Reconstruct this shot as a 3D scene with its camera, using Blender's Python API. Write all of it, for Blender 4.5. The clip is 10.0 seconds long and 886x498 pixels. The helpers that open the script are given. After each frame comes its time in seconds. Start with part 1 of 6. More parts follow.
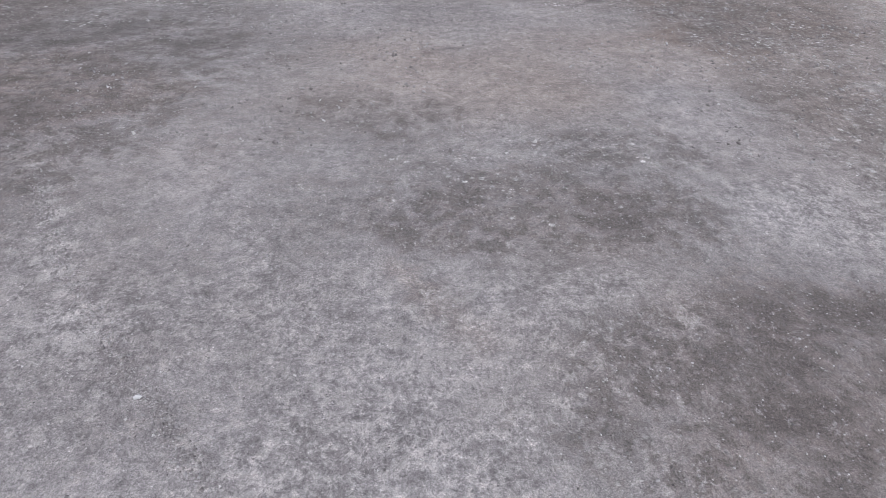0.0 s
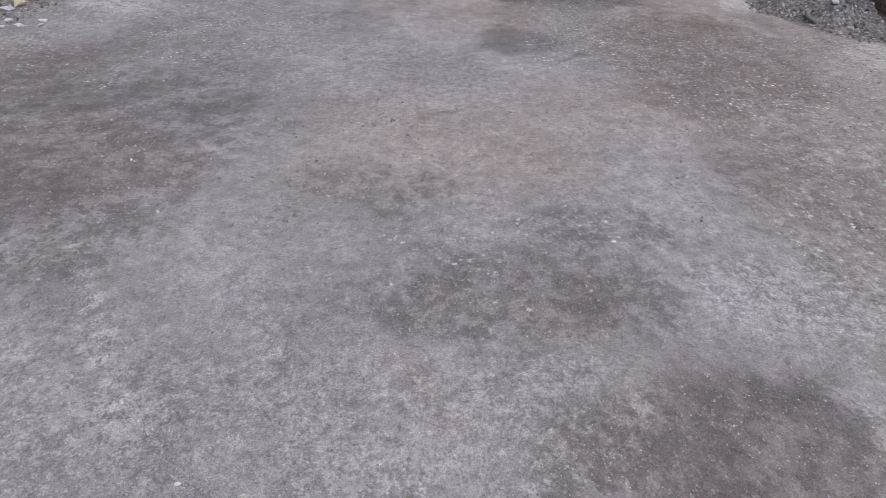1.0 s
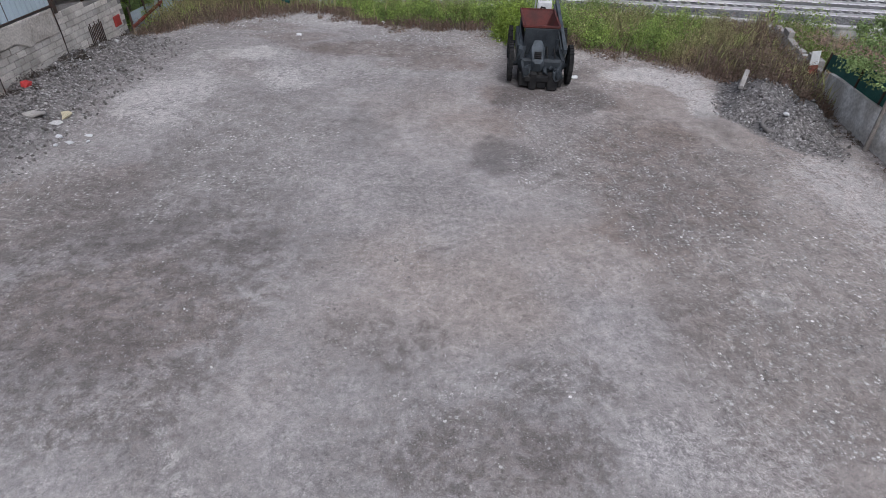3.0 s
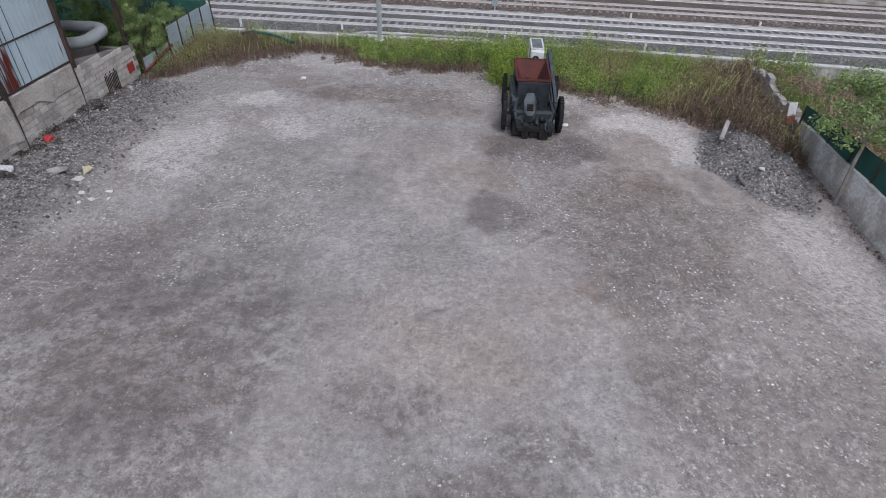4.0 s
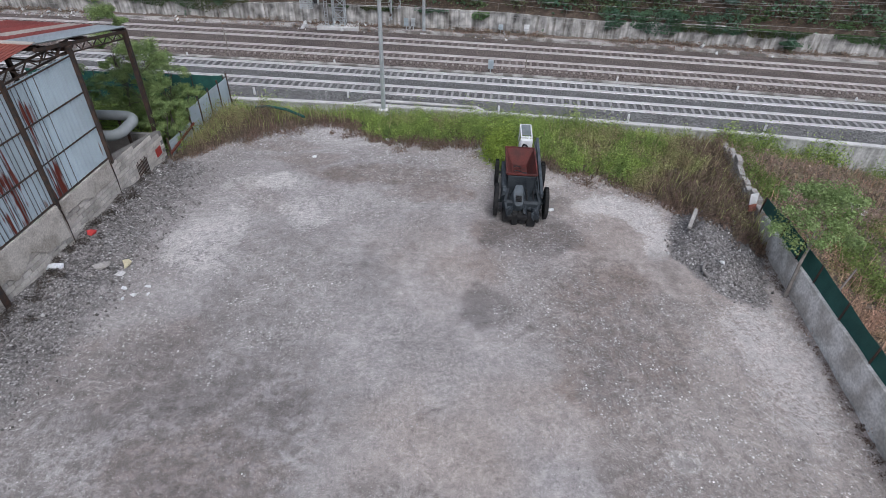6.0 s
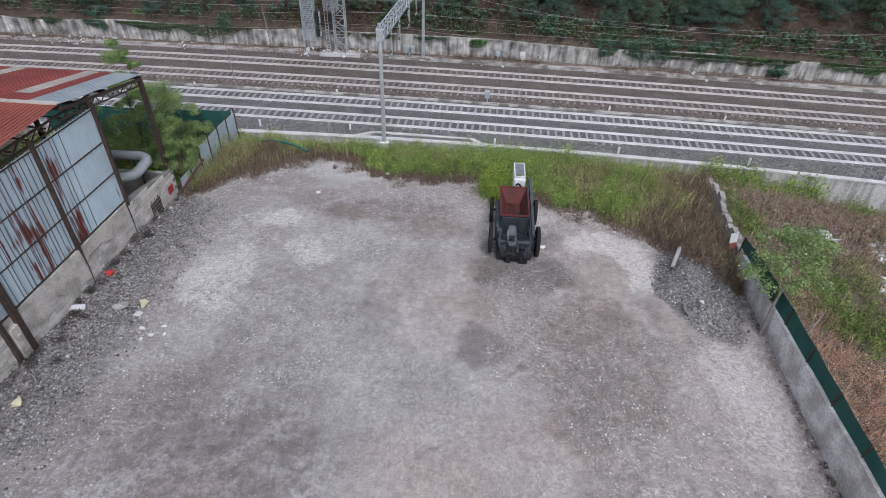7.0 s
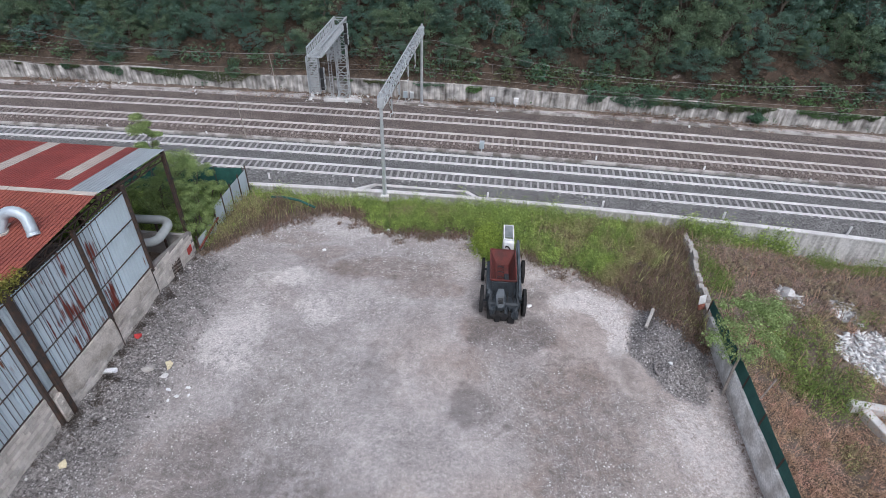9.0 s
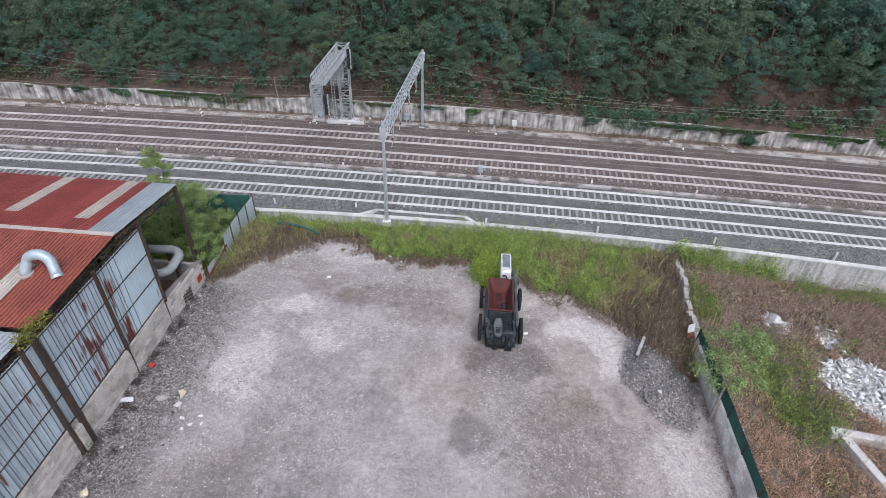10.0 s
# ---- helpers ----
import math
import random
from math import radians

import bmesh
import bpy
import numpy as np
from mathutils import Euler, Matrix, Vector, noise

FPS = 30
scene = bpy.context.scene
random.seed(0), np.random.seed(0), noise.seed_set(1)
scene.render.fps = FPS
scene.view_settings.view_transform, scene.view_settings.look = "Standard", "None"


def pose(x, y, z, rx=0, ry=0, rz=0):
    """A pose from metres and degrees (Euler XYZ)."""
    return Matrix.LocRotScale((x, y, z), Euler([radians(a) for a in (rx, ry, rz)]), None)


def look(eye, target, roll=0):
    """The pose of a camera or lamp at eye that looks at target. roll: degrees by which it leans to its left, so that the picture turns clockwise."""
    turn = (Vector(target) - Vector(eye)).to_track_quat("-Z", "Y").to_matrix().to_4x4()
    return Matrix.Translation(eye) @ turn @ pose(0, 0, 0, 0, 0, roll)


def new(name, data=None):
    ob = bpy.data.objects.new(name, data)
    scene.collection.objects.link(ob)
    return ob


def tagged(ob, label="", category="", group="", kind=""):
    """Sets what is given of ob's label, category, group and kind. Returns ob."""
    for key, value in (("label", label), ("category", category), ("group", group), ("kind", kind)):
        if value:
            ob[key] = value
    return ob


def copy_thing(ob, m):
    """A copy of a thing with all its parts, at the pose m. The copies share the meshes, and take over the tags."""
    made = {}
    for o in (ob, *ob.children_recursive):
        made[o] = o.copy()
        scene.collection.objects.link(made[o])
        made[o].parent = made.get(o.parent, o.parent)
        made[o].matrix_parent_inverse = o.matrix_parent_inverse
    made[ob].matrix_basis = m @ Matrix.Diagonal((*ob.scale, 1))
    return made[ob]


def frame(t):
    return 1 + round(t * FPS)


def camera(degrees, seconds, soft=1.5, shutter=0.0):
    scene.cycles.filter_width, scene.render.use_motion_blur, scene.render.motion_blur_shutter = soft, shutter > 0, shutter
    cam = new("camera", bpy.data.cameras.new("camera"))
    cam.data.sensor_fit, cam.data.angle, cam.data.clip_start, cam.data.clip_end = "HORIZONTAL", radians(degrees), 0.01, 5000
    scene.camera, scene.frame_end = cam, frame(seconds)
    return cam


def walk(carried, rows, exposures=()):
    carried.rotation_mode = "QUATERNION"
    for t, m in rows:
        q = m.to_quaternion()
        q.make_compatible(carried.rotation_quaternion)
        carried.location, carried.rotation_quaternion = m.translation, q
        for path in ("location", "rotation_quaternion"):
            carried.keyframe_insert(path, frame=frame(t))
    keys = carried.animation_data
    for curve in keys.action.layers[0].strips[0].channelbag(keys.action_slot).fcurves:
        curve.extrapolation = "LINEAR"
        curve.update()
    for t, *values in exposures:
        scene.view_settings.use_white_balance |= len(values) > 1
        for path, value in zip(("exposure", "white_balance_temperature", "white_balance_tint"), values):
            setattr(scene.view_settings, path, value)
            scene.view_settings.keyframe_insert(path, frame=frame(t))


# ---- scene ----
# ---- camera: a drone that rises straight up from 4 m to 27 m, tilted 37 degrees down ----
cam = camera(76.04, 10.0, soft=0.85)
ROWS = [
    (0.0, 0.131, 0.433, 3.993, 0.63, -37.39, 1.40),
    (0.5, 0.172, 0.382, 4.670, 0.61, -37.43, 1.46),
    (1.0, 0.222, 0.353, 5.523, 0.59, -37.47, 1.50),
    (1.5, 0.245, 0.341, 6.400, 0.57, -37.49, 1.55),
    (2.0, 0.256, 0.321, 7.426, 0.56, -37.52, 1.59),
    (2.5, 0.240, 0.280, 8.478, 0.55, -37.53, 1.63),
    (4.0, 0.322, 0.277, 12.046, 0.53, -37.55, 1.71),
    (4.5, 0.318, 0.290, 13.170, 0.53, -37.54, 1.72),
    (5.0, 0.297, 0.280, 14.466, 0.53, -37.52, 1.74),
    (5.5, 0.311, 0.245, 15.704, 0.54, -37.50, 1.75),
    (7.0, 0.412, -0.011, 19.671, 0.57, -37.41, 1.75),
    (7.5, 0.548, -0.122, 20.826, 0.58, -37.36, 1.74),
    (8.0, 0.682, -0.249, 21.974, 0.60, -37.31, 1.73),
    (8.5, 0.701, -0.320, 23.107, 0.62, -37.26, 1.71),
    (9.0, 0.633, -0.364, 24.461, 0.65, -37.19, 1.69),
    (9.5, 0.610, -0.412, 25.827, 0.68, -37.13, 1.66),
    (10.0, 0.610, -0.484, 26.910, 0.71, -37.05, 1.63),
]
walk(cam, [(t, pose(x, y, z) @ pose(0, 0, 0, 0, 0, yaw) @ pose(0, 0, 0, 90 + pitch) @ pose(0, 0, 0, 0, 0, roll))
           for t, x, y, z, yaw, pitch, roll in ROWS], exposures=[(0.0, -0.11, 5900, 11.5), (1.0, -0.14, 5900, 11.5), (2.5, -0.18, 5880, 11), (4.5, -0.1, 5850, 10), (5.5, -0.03, 5820, 9.5), (7.0, 0.1, 5820, 9.8), (8.5, 0.22, 5840, 10.9), (10.0, 0.34, 5860, 11.7)])

# ---- light: a flat overcast day ----
world = bpy.data.worlds.new("overcast")
scene.world = world
world.use_nodes = True
wn = world.node_tree.nodes
sky = wn.new("ShaderNodeTexSky")
sky.sky_type, sky.sun_disc = "NISHITA", False
sky.sun_elevation, sky.sun_rotation = radians(56), radians(163)
sky.air_density, sky.dust_density, sky.ozone_density = 1.0, 6.0, 0.6
hs = wn.new("ShaderNodeHueSaturation")
hs.inputs["Saturation"].default_value = 0.5
world.node_tree.links.new(sky.outputs[0], hs.inputs["Color"])
world.node_tree.links.new(hs.outputs[0], wn["Background"].inputs["Color"])
wn["Background"].inputs["Strength"].default_value = 0.128
sun = new("sun", bpy.data.lights.new("sun", "SUN"))
sun.data.energy, sun.data.angle, sun.data.color = 0.75, radians(40), (1.0, 0.97, 0.95)
sun.matrix_world = look((0, 0, 60), (0 - 60 * math.sin(radians(163)) / math.tan(radians(56)), 0 - 60 * math.cos(radians(163)) / math.tan(radians(56)), 0))

# ---- materials ----
def material(name, colour, colour2=None, rough=0.85, metal=0.0, scale=2.0, fine=40.0, fine_amount=0.35, bump=0.3, bump_scale=60.0,
             contrast=(0.35, 0.65), random_amount=0.0, spec=0.3, island=False):
    """Two-scale procedural surface: patches between two colours, fine grain, fine relief."""
    m = bpy.data.materials.new(name)
    m.use_nodes = True
    n, l = m.node_tree.nodes, m.node_tree.links
    b = n["Principled BSDF"]
    colour2 = colour2 or tuple(c * 0.75 for c in colour)
    tc = n.new("ShaderNodeTexCoord")
    geo = n.new("ShaderNodeNewGeometry")
    big = n.new("ShaderNodeTexNoise")
    big.inputs["Scale"].default_value, big.inputs["Detail"].default_value = scale, 6
    l.new(geo.outputs["Position"], big.inputs["Vector"])
    ramp = n.new("ShaderNodeMapRange")
    ramp.inputs["From Min"].default_value, ramp.inputs["From Max"].default_value = contrast
    l.new(big.outputs[0], ramp.inputs[0])
    mix = n.new("ShaderNodeMix")
    mix.data_type = "RGBA"
    mix.inputs["A"].default_value, mix.inputs["B"].default_value = (*colour, 1), (*colour2, 1)
    l.new(ramp.outputs[0], mix.inputs["Factor"])
    small = n.new("ShaderNodeTexNoise")
    small.inputs["Scale"].default_value, small.inputs["Detail"].default_value = fine, 4
    l.new(geo.outputs["Position"], small.inputs["Vector"])
    grain = n.new("ShaderNodeMapRange")
    grain.inputs["From Min"].default_value, grain.inputs["From Max"].default_value = 0.25, 0.75
    grain.inputs["To Min"].default_value, grain.inputs["To Max"].default_value = 1 - fine_amount, 1 + fine_amount
    l.new(small.outputs[0], grain.inputs[0])
    value = grain.outputs[0]
    if random_amount:
        if island:
            rnd = geo.outputs["Random Per Island"]
        else:
            rnd = n.new("ShaderNodeObjectInfo").outputs["Random"]
        rr = n.new("ShaderNodeMapRange")
        rr.inputs["To Min"].default_value, rr.inputs["To Max"].default_value = 1 - random_amount, 1 + random_amount
        l.new(rnd, rr.inputs[0])
        mul = n.new("ShaderNodeMath")
        mul.operation = "MULTIPLY"
        l.new(value, mul.inputs[0]), l.new(rr.outputs[0], mul.inputs[1])
        value = mul.outputs[0]
    vm = n.new("ShaderNodeVectorMath")
    vm.operation = "SCALE"
    l.new(mix.outputs["Result"], vm.inputs[0]), l.new(value, vm.inputs["Scale"])
    l.new(vm.outputs[0], b.inputs["Base Color"])
    b.inputs["Roughness"].default_value, b.inputs["Metallic"].default_value = rough, metal
    b.inputs["Specular IOR Level"].default_value = spec
    if bump:
        rel = n.new("ShaderNodeTexNoise")
        rel.inputs["Scale"].default_value, rel.inputs["Detail"].default_value = bump_scale, 3
        l.new(geo.outputs["Position"], rel.inputs["Vector"])
        bp = n.new("ShaderNodeBump")
        bp.inputs["Strength"].default_value, bp.inputs["Distance"].default_value = bump, 0.02
        l.new(rel.outputs[0], bp.inputs["Height"])
        l.new(bp.outputs[0], b.inputs["Normal"])
    return m


CONCRETE = material("concrete", (0.42, 0.40, 0.38), (0.30, 0.28, 0.26), scale=1.2)
DULL_CONCRETE = material("dull_concrete", (0.44, 0.42, 0.40), (0.17, 0.155, 0.14), scale=0.7, contrast=(0.44, 0.58))
PALE_CONCRETE = material("pale_concrete", (0.64, 0.63, 0.62), (0.47, 0.46, 0.45), scale=0.9)
BLOCK = material("concrete_block", (0.62, 0.58, 0.54), (0.46, 0.425, 0.385), scale=1.4, random_amount=0.2)
MORTAR = material("mortar", (0.20, 0.185, 0.175), (0.28, 0.26, 0.245), scale=1.5)
STEEL = material("galvanised_steel", (0.62, 0.65, 0.67), (0.52, 0.55, 0.57), rough=0.5, metal=0.6, scale=3, fine_amount=0.1, bump=0.05)
DARK_STEEL = material("dark_rusty_steel", (0.045, 0.04, 0.038), (0.09, 0.055, 0.04), rough=0.7, scale=4, fine_amount=0.3)
RAIL = material("rail_steel", (0.76, 0.755, 0.76), (0.66, 0.65, 0.65), rough=0.35, metal=0.1, scale=1.0, fine_amount=0.1, bump=0.0)
RAIL_RUST = material("rusty_rail_steel", (0.66, 0.63, 0.62), (0.54, 0.50, 0.485), rough=0.4, metal=0.1, scale=1.0, fine_amount=0.15, bump=0.0)
SLEEPER = material("concrete_sleeper", (0.37, 0.362, 0.364), (0.28, 0.272, 0.27), scale=1.0, random_amount=0.12)
SLEEPER_OLD = material("stained_sleeper", (0.31, 0.275, 0.258), (0.22, 0.19, 0.178), scale=1.0, random_amount=0.15)
BALLAST = material("grey_ballast", (0.155, 0.153, 0.152), (0.106, 0.104, 0.103), scale=0.8, fine=9, fine_amount=0.97, bump=1.0, bump_scale=18)
BALLAST_OLD = material("rusty_ballast", (0.15, 0.124, 0.113), (0.105, 0.086, 0.078), scale=0.5, fine=9, fine_amount=0.97, bump=1.0, bump_scale=18)
BARK = material("bark", (0.10, 0.08, 0.06), (0.16, 0.14, 0.12), scale=5)
PALE_BARK = material("pale_bark", (0.32, 0.29, 0.26), (0.22, 0.19, 0.17), scale=5)


def leaves(name, colour, colour2, amount=0.35, patch=0.35):
    m = material(name, colour, colour2, rough=0.6, scale=patch, fine=3.0, fine_amount=0.25, bump=0, random_amount=amount, island=True, spec=0.15)
    n, l = m.node_tree.nodes, m.node_tree.links
    b = n["Principled BSDF"]
    tr, mx = n.new("ShaderNodeBsdfTranslucent"), n.new("ShaderNodeMixShader")
    mx.inputs[0].default_value = 0.35
    l.new(b.inputs["Base Color"].links[0].from_socket, tr.inputs["Color"])
    l.new(b.outputs[0], mx.inputs[1]), l.new(tr.outputs[0], mx.inputs[2])
    l.new(mx.outputs[0], n["Material Output"].inputs["Surface"])
    return m


FOREST = [leaves("forest_leaf_blue", (0.10, 0.175, 0.148), (0.14, 0.22, 0.162)), leaves("forest_leaf_deep", (0.088, 0.158, 0.126), (0.118, 0.193, 0.135)),
          leaves("forest_leaf_olive", (0.165, 0.23, 0.135), (0.128, 0.195, 0.126))]
WEED_GREEN = leaves("weed_green", (0.40, 0.51, 0.14), (0.20, 0.28, 0.09), 0.6, 1.2)
WEED_OLIVE = leaves("weed_olive", (0.42, 0.45, 0.19), (0.33, 0.255, 0.17), 0.6, 1.2)
STRIP_RUST = leaves("weed_rust_dark", (0.27, 0.185, 0.15), (0.23, 0.185, 0.135), 0.45, 1.3)
WEED_RUST = leaves("weed_rust", (0.58, 0.37, 0.29), (0.46, 0.35, 0.235), 0.4, 1.0)
DRY_PURPLE = leaves("dry_purple_weed", (0.47, 0.355, 0.305), (0.35, 0.275, 0.21), 0.4, 1.0)
TREE_GREEN = leaves("tree_green", (0.34, 0.43, 0.17), (0.23, 0.32, 0.13), 0.45, 1.2)


# ---- mesh helpers ----
def mesh_object(name, verts, faces, mat, parent=None, smooth=False):
    me = bpy.data.meshes.new(name)
    me.from_pydata([tuple(v) for v in verts], [], faces)
    me.materials.append(mat)
    if smooth:
        me.shade_smooth()
    ob = new(name, me)
    if parent:
        ob.parent = parent
    return ob


def part(name, bm, mat, parent=None, label="", smooth=False):
    me = bpy.data.meshes.new(name)
    bm.to_mesh(me)
    bm.free()
    me.materials.append(mat)
    if smooth:
        me.shade_smooth()
    ob = new(name, me)
    if parent:
        ob.parent = parent
    if label:
        ob["label"] = label
    return ob


def shared(name, me, parent, m):
    ob = new(name, me)
    ob.parent = parent
    ob.matrix_basis = m
    return ob


def add_box(bm, lo, hi, m=None, bevel=0.0):
    """A box between two corners, with its edges bevelled."""
    made = bmesh.ops.create_cube(bm, size=1.0)["verts"]
    for v in made:
        v.co = Vector([(a + b) / 2 + c * (b - a) for a, b, c in zip(lo, hi, v.co)])
    if bevel:
        edges = list({e for v in made for e in v.link_edges})
        made = list({v for f in bmesh.ops.bevel(bm, geom=edges, offset=bevel, segments=1, affect="EDGES")["faces"] for v in f.verts} | {v for v in made if v.is_valid})
    if m is not None:
        bmesh.ops.transform(bm, matrix=m, verts=made)
    return made


def add_bar(bm, a, b, w, h=None, sides=4, up=(0, 0, 1)):
    """A straight bar from a to b: square (4 sides, w by h) or round."""
    a, b = Vector(a), Vector(b)
    d = (b - a).normalized()
    s = d.cross(Vector(up))
    if s.length < 1e-3:
        s = d.cross(Vector((1, 0, 0)))
    s.normalize()
    u = s.cross(d)
    h = h or w
    ring = []
    for p in (a, b):
        if sides == 4:
            ring.append([bm.verts.new(p + s * (i * w / 2) + u * (j * h / 2)) for i, j in ((-1, -1), (1, -1), (1, 1), (-1, 1))])
        else:
            ring.append([bm.verts.new(p + s * (math.cos(k * math.tau / sides) * w / 2) + u * (math.sin(k * math.tau / sides) * h / 2)) for k in range(sides)])
    c = len(ring[0])
    for k in range(c):
        bm.faces.new((ring[0][k], ring[0][(k + 1) % c], ring[1][(k + 1) % c], ring[1][k]))
    bm.faces.new(ring[0][::-1]), bm.faces.new(ring[1])


def add_tube(bm, pts, r, sides=10, radii=None):
    """A tube along points."""
    pts = [Vector(p) for p in pts]
    rings = []
    for i, p in enumerate(pts):
        d = (pts[min(i + 1, len(pts) - 1)] - pts[max(i - 1, 0)]).normalized()
        s = d.cross(Vector((0, 0, 1)))
        if s.length < 1e-3:
            s = Vector((1, 0, 0))
        s.normalize()
        u = s.cross(d)
        q = radii[i] if radii else r
        rings.append([bm.verts.new(p + (s * math.cos(k * math.tau / sides) + u * math.sin(k * math.tau / sides)) * q) for k in range(sides)])
    for a, b in zip(rings, rings[1:]):
        for k in range(sides):
            bm.faces.new((a[k], a[(k + 1) % sides], b[(k + 1) % sides], b[k]))
    bm.faces.new(rings[0][::-1]), bm.faces.new(rings[-1])


def smooth01(v):
    v = np.clip(v, 0, 1)
    return v * v * (3 - 2 * v)


def value_noise(x, y, scale, seed=0):
    """Smooth 2D value noise on arrays, in -1..1."""
    x, y = np.asarray(x, float) / scale + seed * 17.3, np.asarray(y, float) / scale + seed * 9.1
    i, j = np.floor(x).astype(int), np.floor(y).astype(int)
    u, v = smooth01(x - i), smooth01(y - j)

    def corner(a, b):
        h = np.sin(a * 127.1 + b * 311.7 + seed * 74.7) * 43758.5453
        return (h - np.floor(h)) * 2 - 1
    return (corner(i, j) * (1 - u) + corner(i + 1, j) * u) * (1 - v) + (corner(i, j + 1) * (1 - u) + corner(i + 1, j + 1) * u) * v


def fractal(x, y, scale, seed=0, octaves=4):
    return sum(value_noise(x, y, scale / 2 ** k, seed + k) / 2 ** k for k in range(octaves)) / 1.6


# ---- the plan ----
def rail_y(x):
    """Near rail of the first track: a gentle curve."""
    return 41.18 - 0.0877 * x - 0.0006 * x * x


def on_track(x, off, z=0.0):
    """A point beside the first rail: x along, off metres across to the north."""
    s = -0.0877 - 0.0012 * x
    k = 1 / math.sqrt(1 + s * s)
    return Vector((x - off * s * k, rail_y(x) + off * k, z))


def kerb_y(x):
    return 39.1 - 0.075 * x - 0.0016 * x * x


def west_x(y):
    """The yard face of the shed's wall."""
    return -17.45 + 0.07 * (y - 20)


def east_x(y):
    """The yard face of the wall on the other side."""
    return 15.74 + 0.075 * (y - 17) + 0.085 * np.clip(np.asarray(y, float) - 24, 0, 50)


def back_off(x):
    """From the first rail across to the retaining wall."""
    return 17.85 + 0.005 * np.asarray(x, float)


def back_y(x):
    """The face of the retaining wall."""
    s = -0.0877 - 0.0012 * np.asarray(x, float)
    return rail_y(x) + back_off(x) * np.sqrt(1 + s * s)


def strip_edge(x):
    """South edge of the weeds along the end of the yard."""
    return np.interp(x, [-17, -15.2, -13.6, -11.1, -8.3, -6.9, -5, -0.8, 2.6, 4, 7.2, 9.4, 11.3, 13.4, 13.9, 16], [29.2, 30.8, 33.0, 34.7, 35.6, 35.4, 33.7, 33.0, 33.4, 32.4, 30.5, 29.4, 27.8, 25.9, 24.0, 22.5])


def height(x, y):
    """Height of the ground, on arrays."""
    x, y = np.asarray(x, float), np.asarray(y, float)
    z = 0.05 * fractal(x, y, 3.0, 3) + 0.02 * value_noise(x, y, 0.5, 9)
    # rubble bank along the shed's wall
    d = x - west_x(y) + 0.9 * fractal(x, y, 3.5, 5)
    along = smooth01((y - 3) / 6) * smooth01((31.5 - y) / 5)
    bank = smooth01(1 - d / 4.6) * along
    z = z + bank * (0.6 + 0.3 * fractal(x, y, 0.9, 7))
    # heap by the other wall
    hx, hy = (x - 14.1 - 0.1 * (y - 24) + 0.7 * fractal(x, y, 2.2, 14)) / 2.0, (y - 23.4 + 0.8 * fractal(x, y, 2.6, 15)) / 4.2
    heap = np.clip(1 - (hx * hx + hy * hy), 0, 1)
    z = z + smooth01(heap) * (0.75 + 0.35 * fractal(x, y, 0.8, 8))
    # weed strip before the railway
    strip = smooth01((y - strip_edge(x) - 0.3 - 0.6 * fractal(x, y, 3, 2)) / 2.0)
    z = z + strip * (0.10 + 0.2 * fractal(x, y, 1.8, 4)) - 1.0 * smooth01((y - kerb_y(x) + 3.6) / 2.6)
    # lower ground beyond the east wall
    low = smooth01((x - east_x(y) - 0.5) / 5.0)
    z = z - low * (0.55 + 1.1 * smooth01((y - 28) / 6) * smooth01((x - 22) / 8)) + low * 0.35 * fractal(x, y, 4.0, 6)
    # railway bed
    bed = smooth01((y - kerb_y(x) - 0.12) / 0.25)
    z = z * (1 - bed) + bed * (-0.5 + 0.03 * value_noise(x, y, 0.7, 12))
    # ledge, retaining wall and hillside
    back = y - back_y(x)
    z = z + 0.3 * smooth01((back + 1.5) / 0.5) * smooth01((y - 48) / 2)
    hill = smooth01((back - 0.12) / 0.2)
    up = np.clip(back - 0.4, 0, 400)
    rise = 1.84 + 0.15 * fractal(x, y, 6, 21) + 26 * (1 - np.exp(-up / 34.0)) + 0.8 * fractal(x, y, 8.0, 22) * smooth01(up / 6)
    return z * (1 - hill) + hill * rise

# ---- ground: one sheet from the yard to the horizon ----
def steps(*spans):
    out = []
    for a, b, n in spans:
        out += list(np.linspace(a, b, n, endpoint=False))
    return np.array(out + [spans[-1][1]])


gx = steps((-900, -200, 8), (-200, -62, 24), (-62, -19, 72), (-19, 19, 160), (19, 62, 72), (62, 200, 24), (200, 900, 8))
gy = steps((-900, -60, 8), (-60, 0, 24), (0, 33.5, 146), (33.5, 43, 42), (43, 52, 14), (52, 66, 70), (66, 120, 50), (120, 900, 24))
GX, GY = np.meshgrid(gx, gy)
GZ = height(GX, GY)


def blob(x, y, cx, cy, rx, ry, turn=0.0, ragged=0.5, seed=1):
    """A soft ragged patch, 0 to 1."""
    c, s = math.cos(radians(turn)), math.sin(radians(turn))
    u, v = (x - cx) * c + (y - cy) * s, -(x - cx) * s + (y - cy) * c
    r = np.sqrt((u / rx) ** 2 + (v / ry) ** 2) + ragged * fractal(x, y, 0.7 * max(rx, ry), seed)
    return smooth01((1.25 - r) / 0.6)


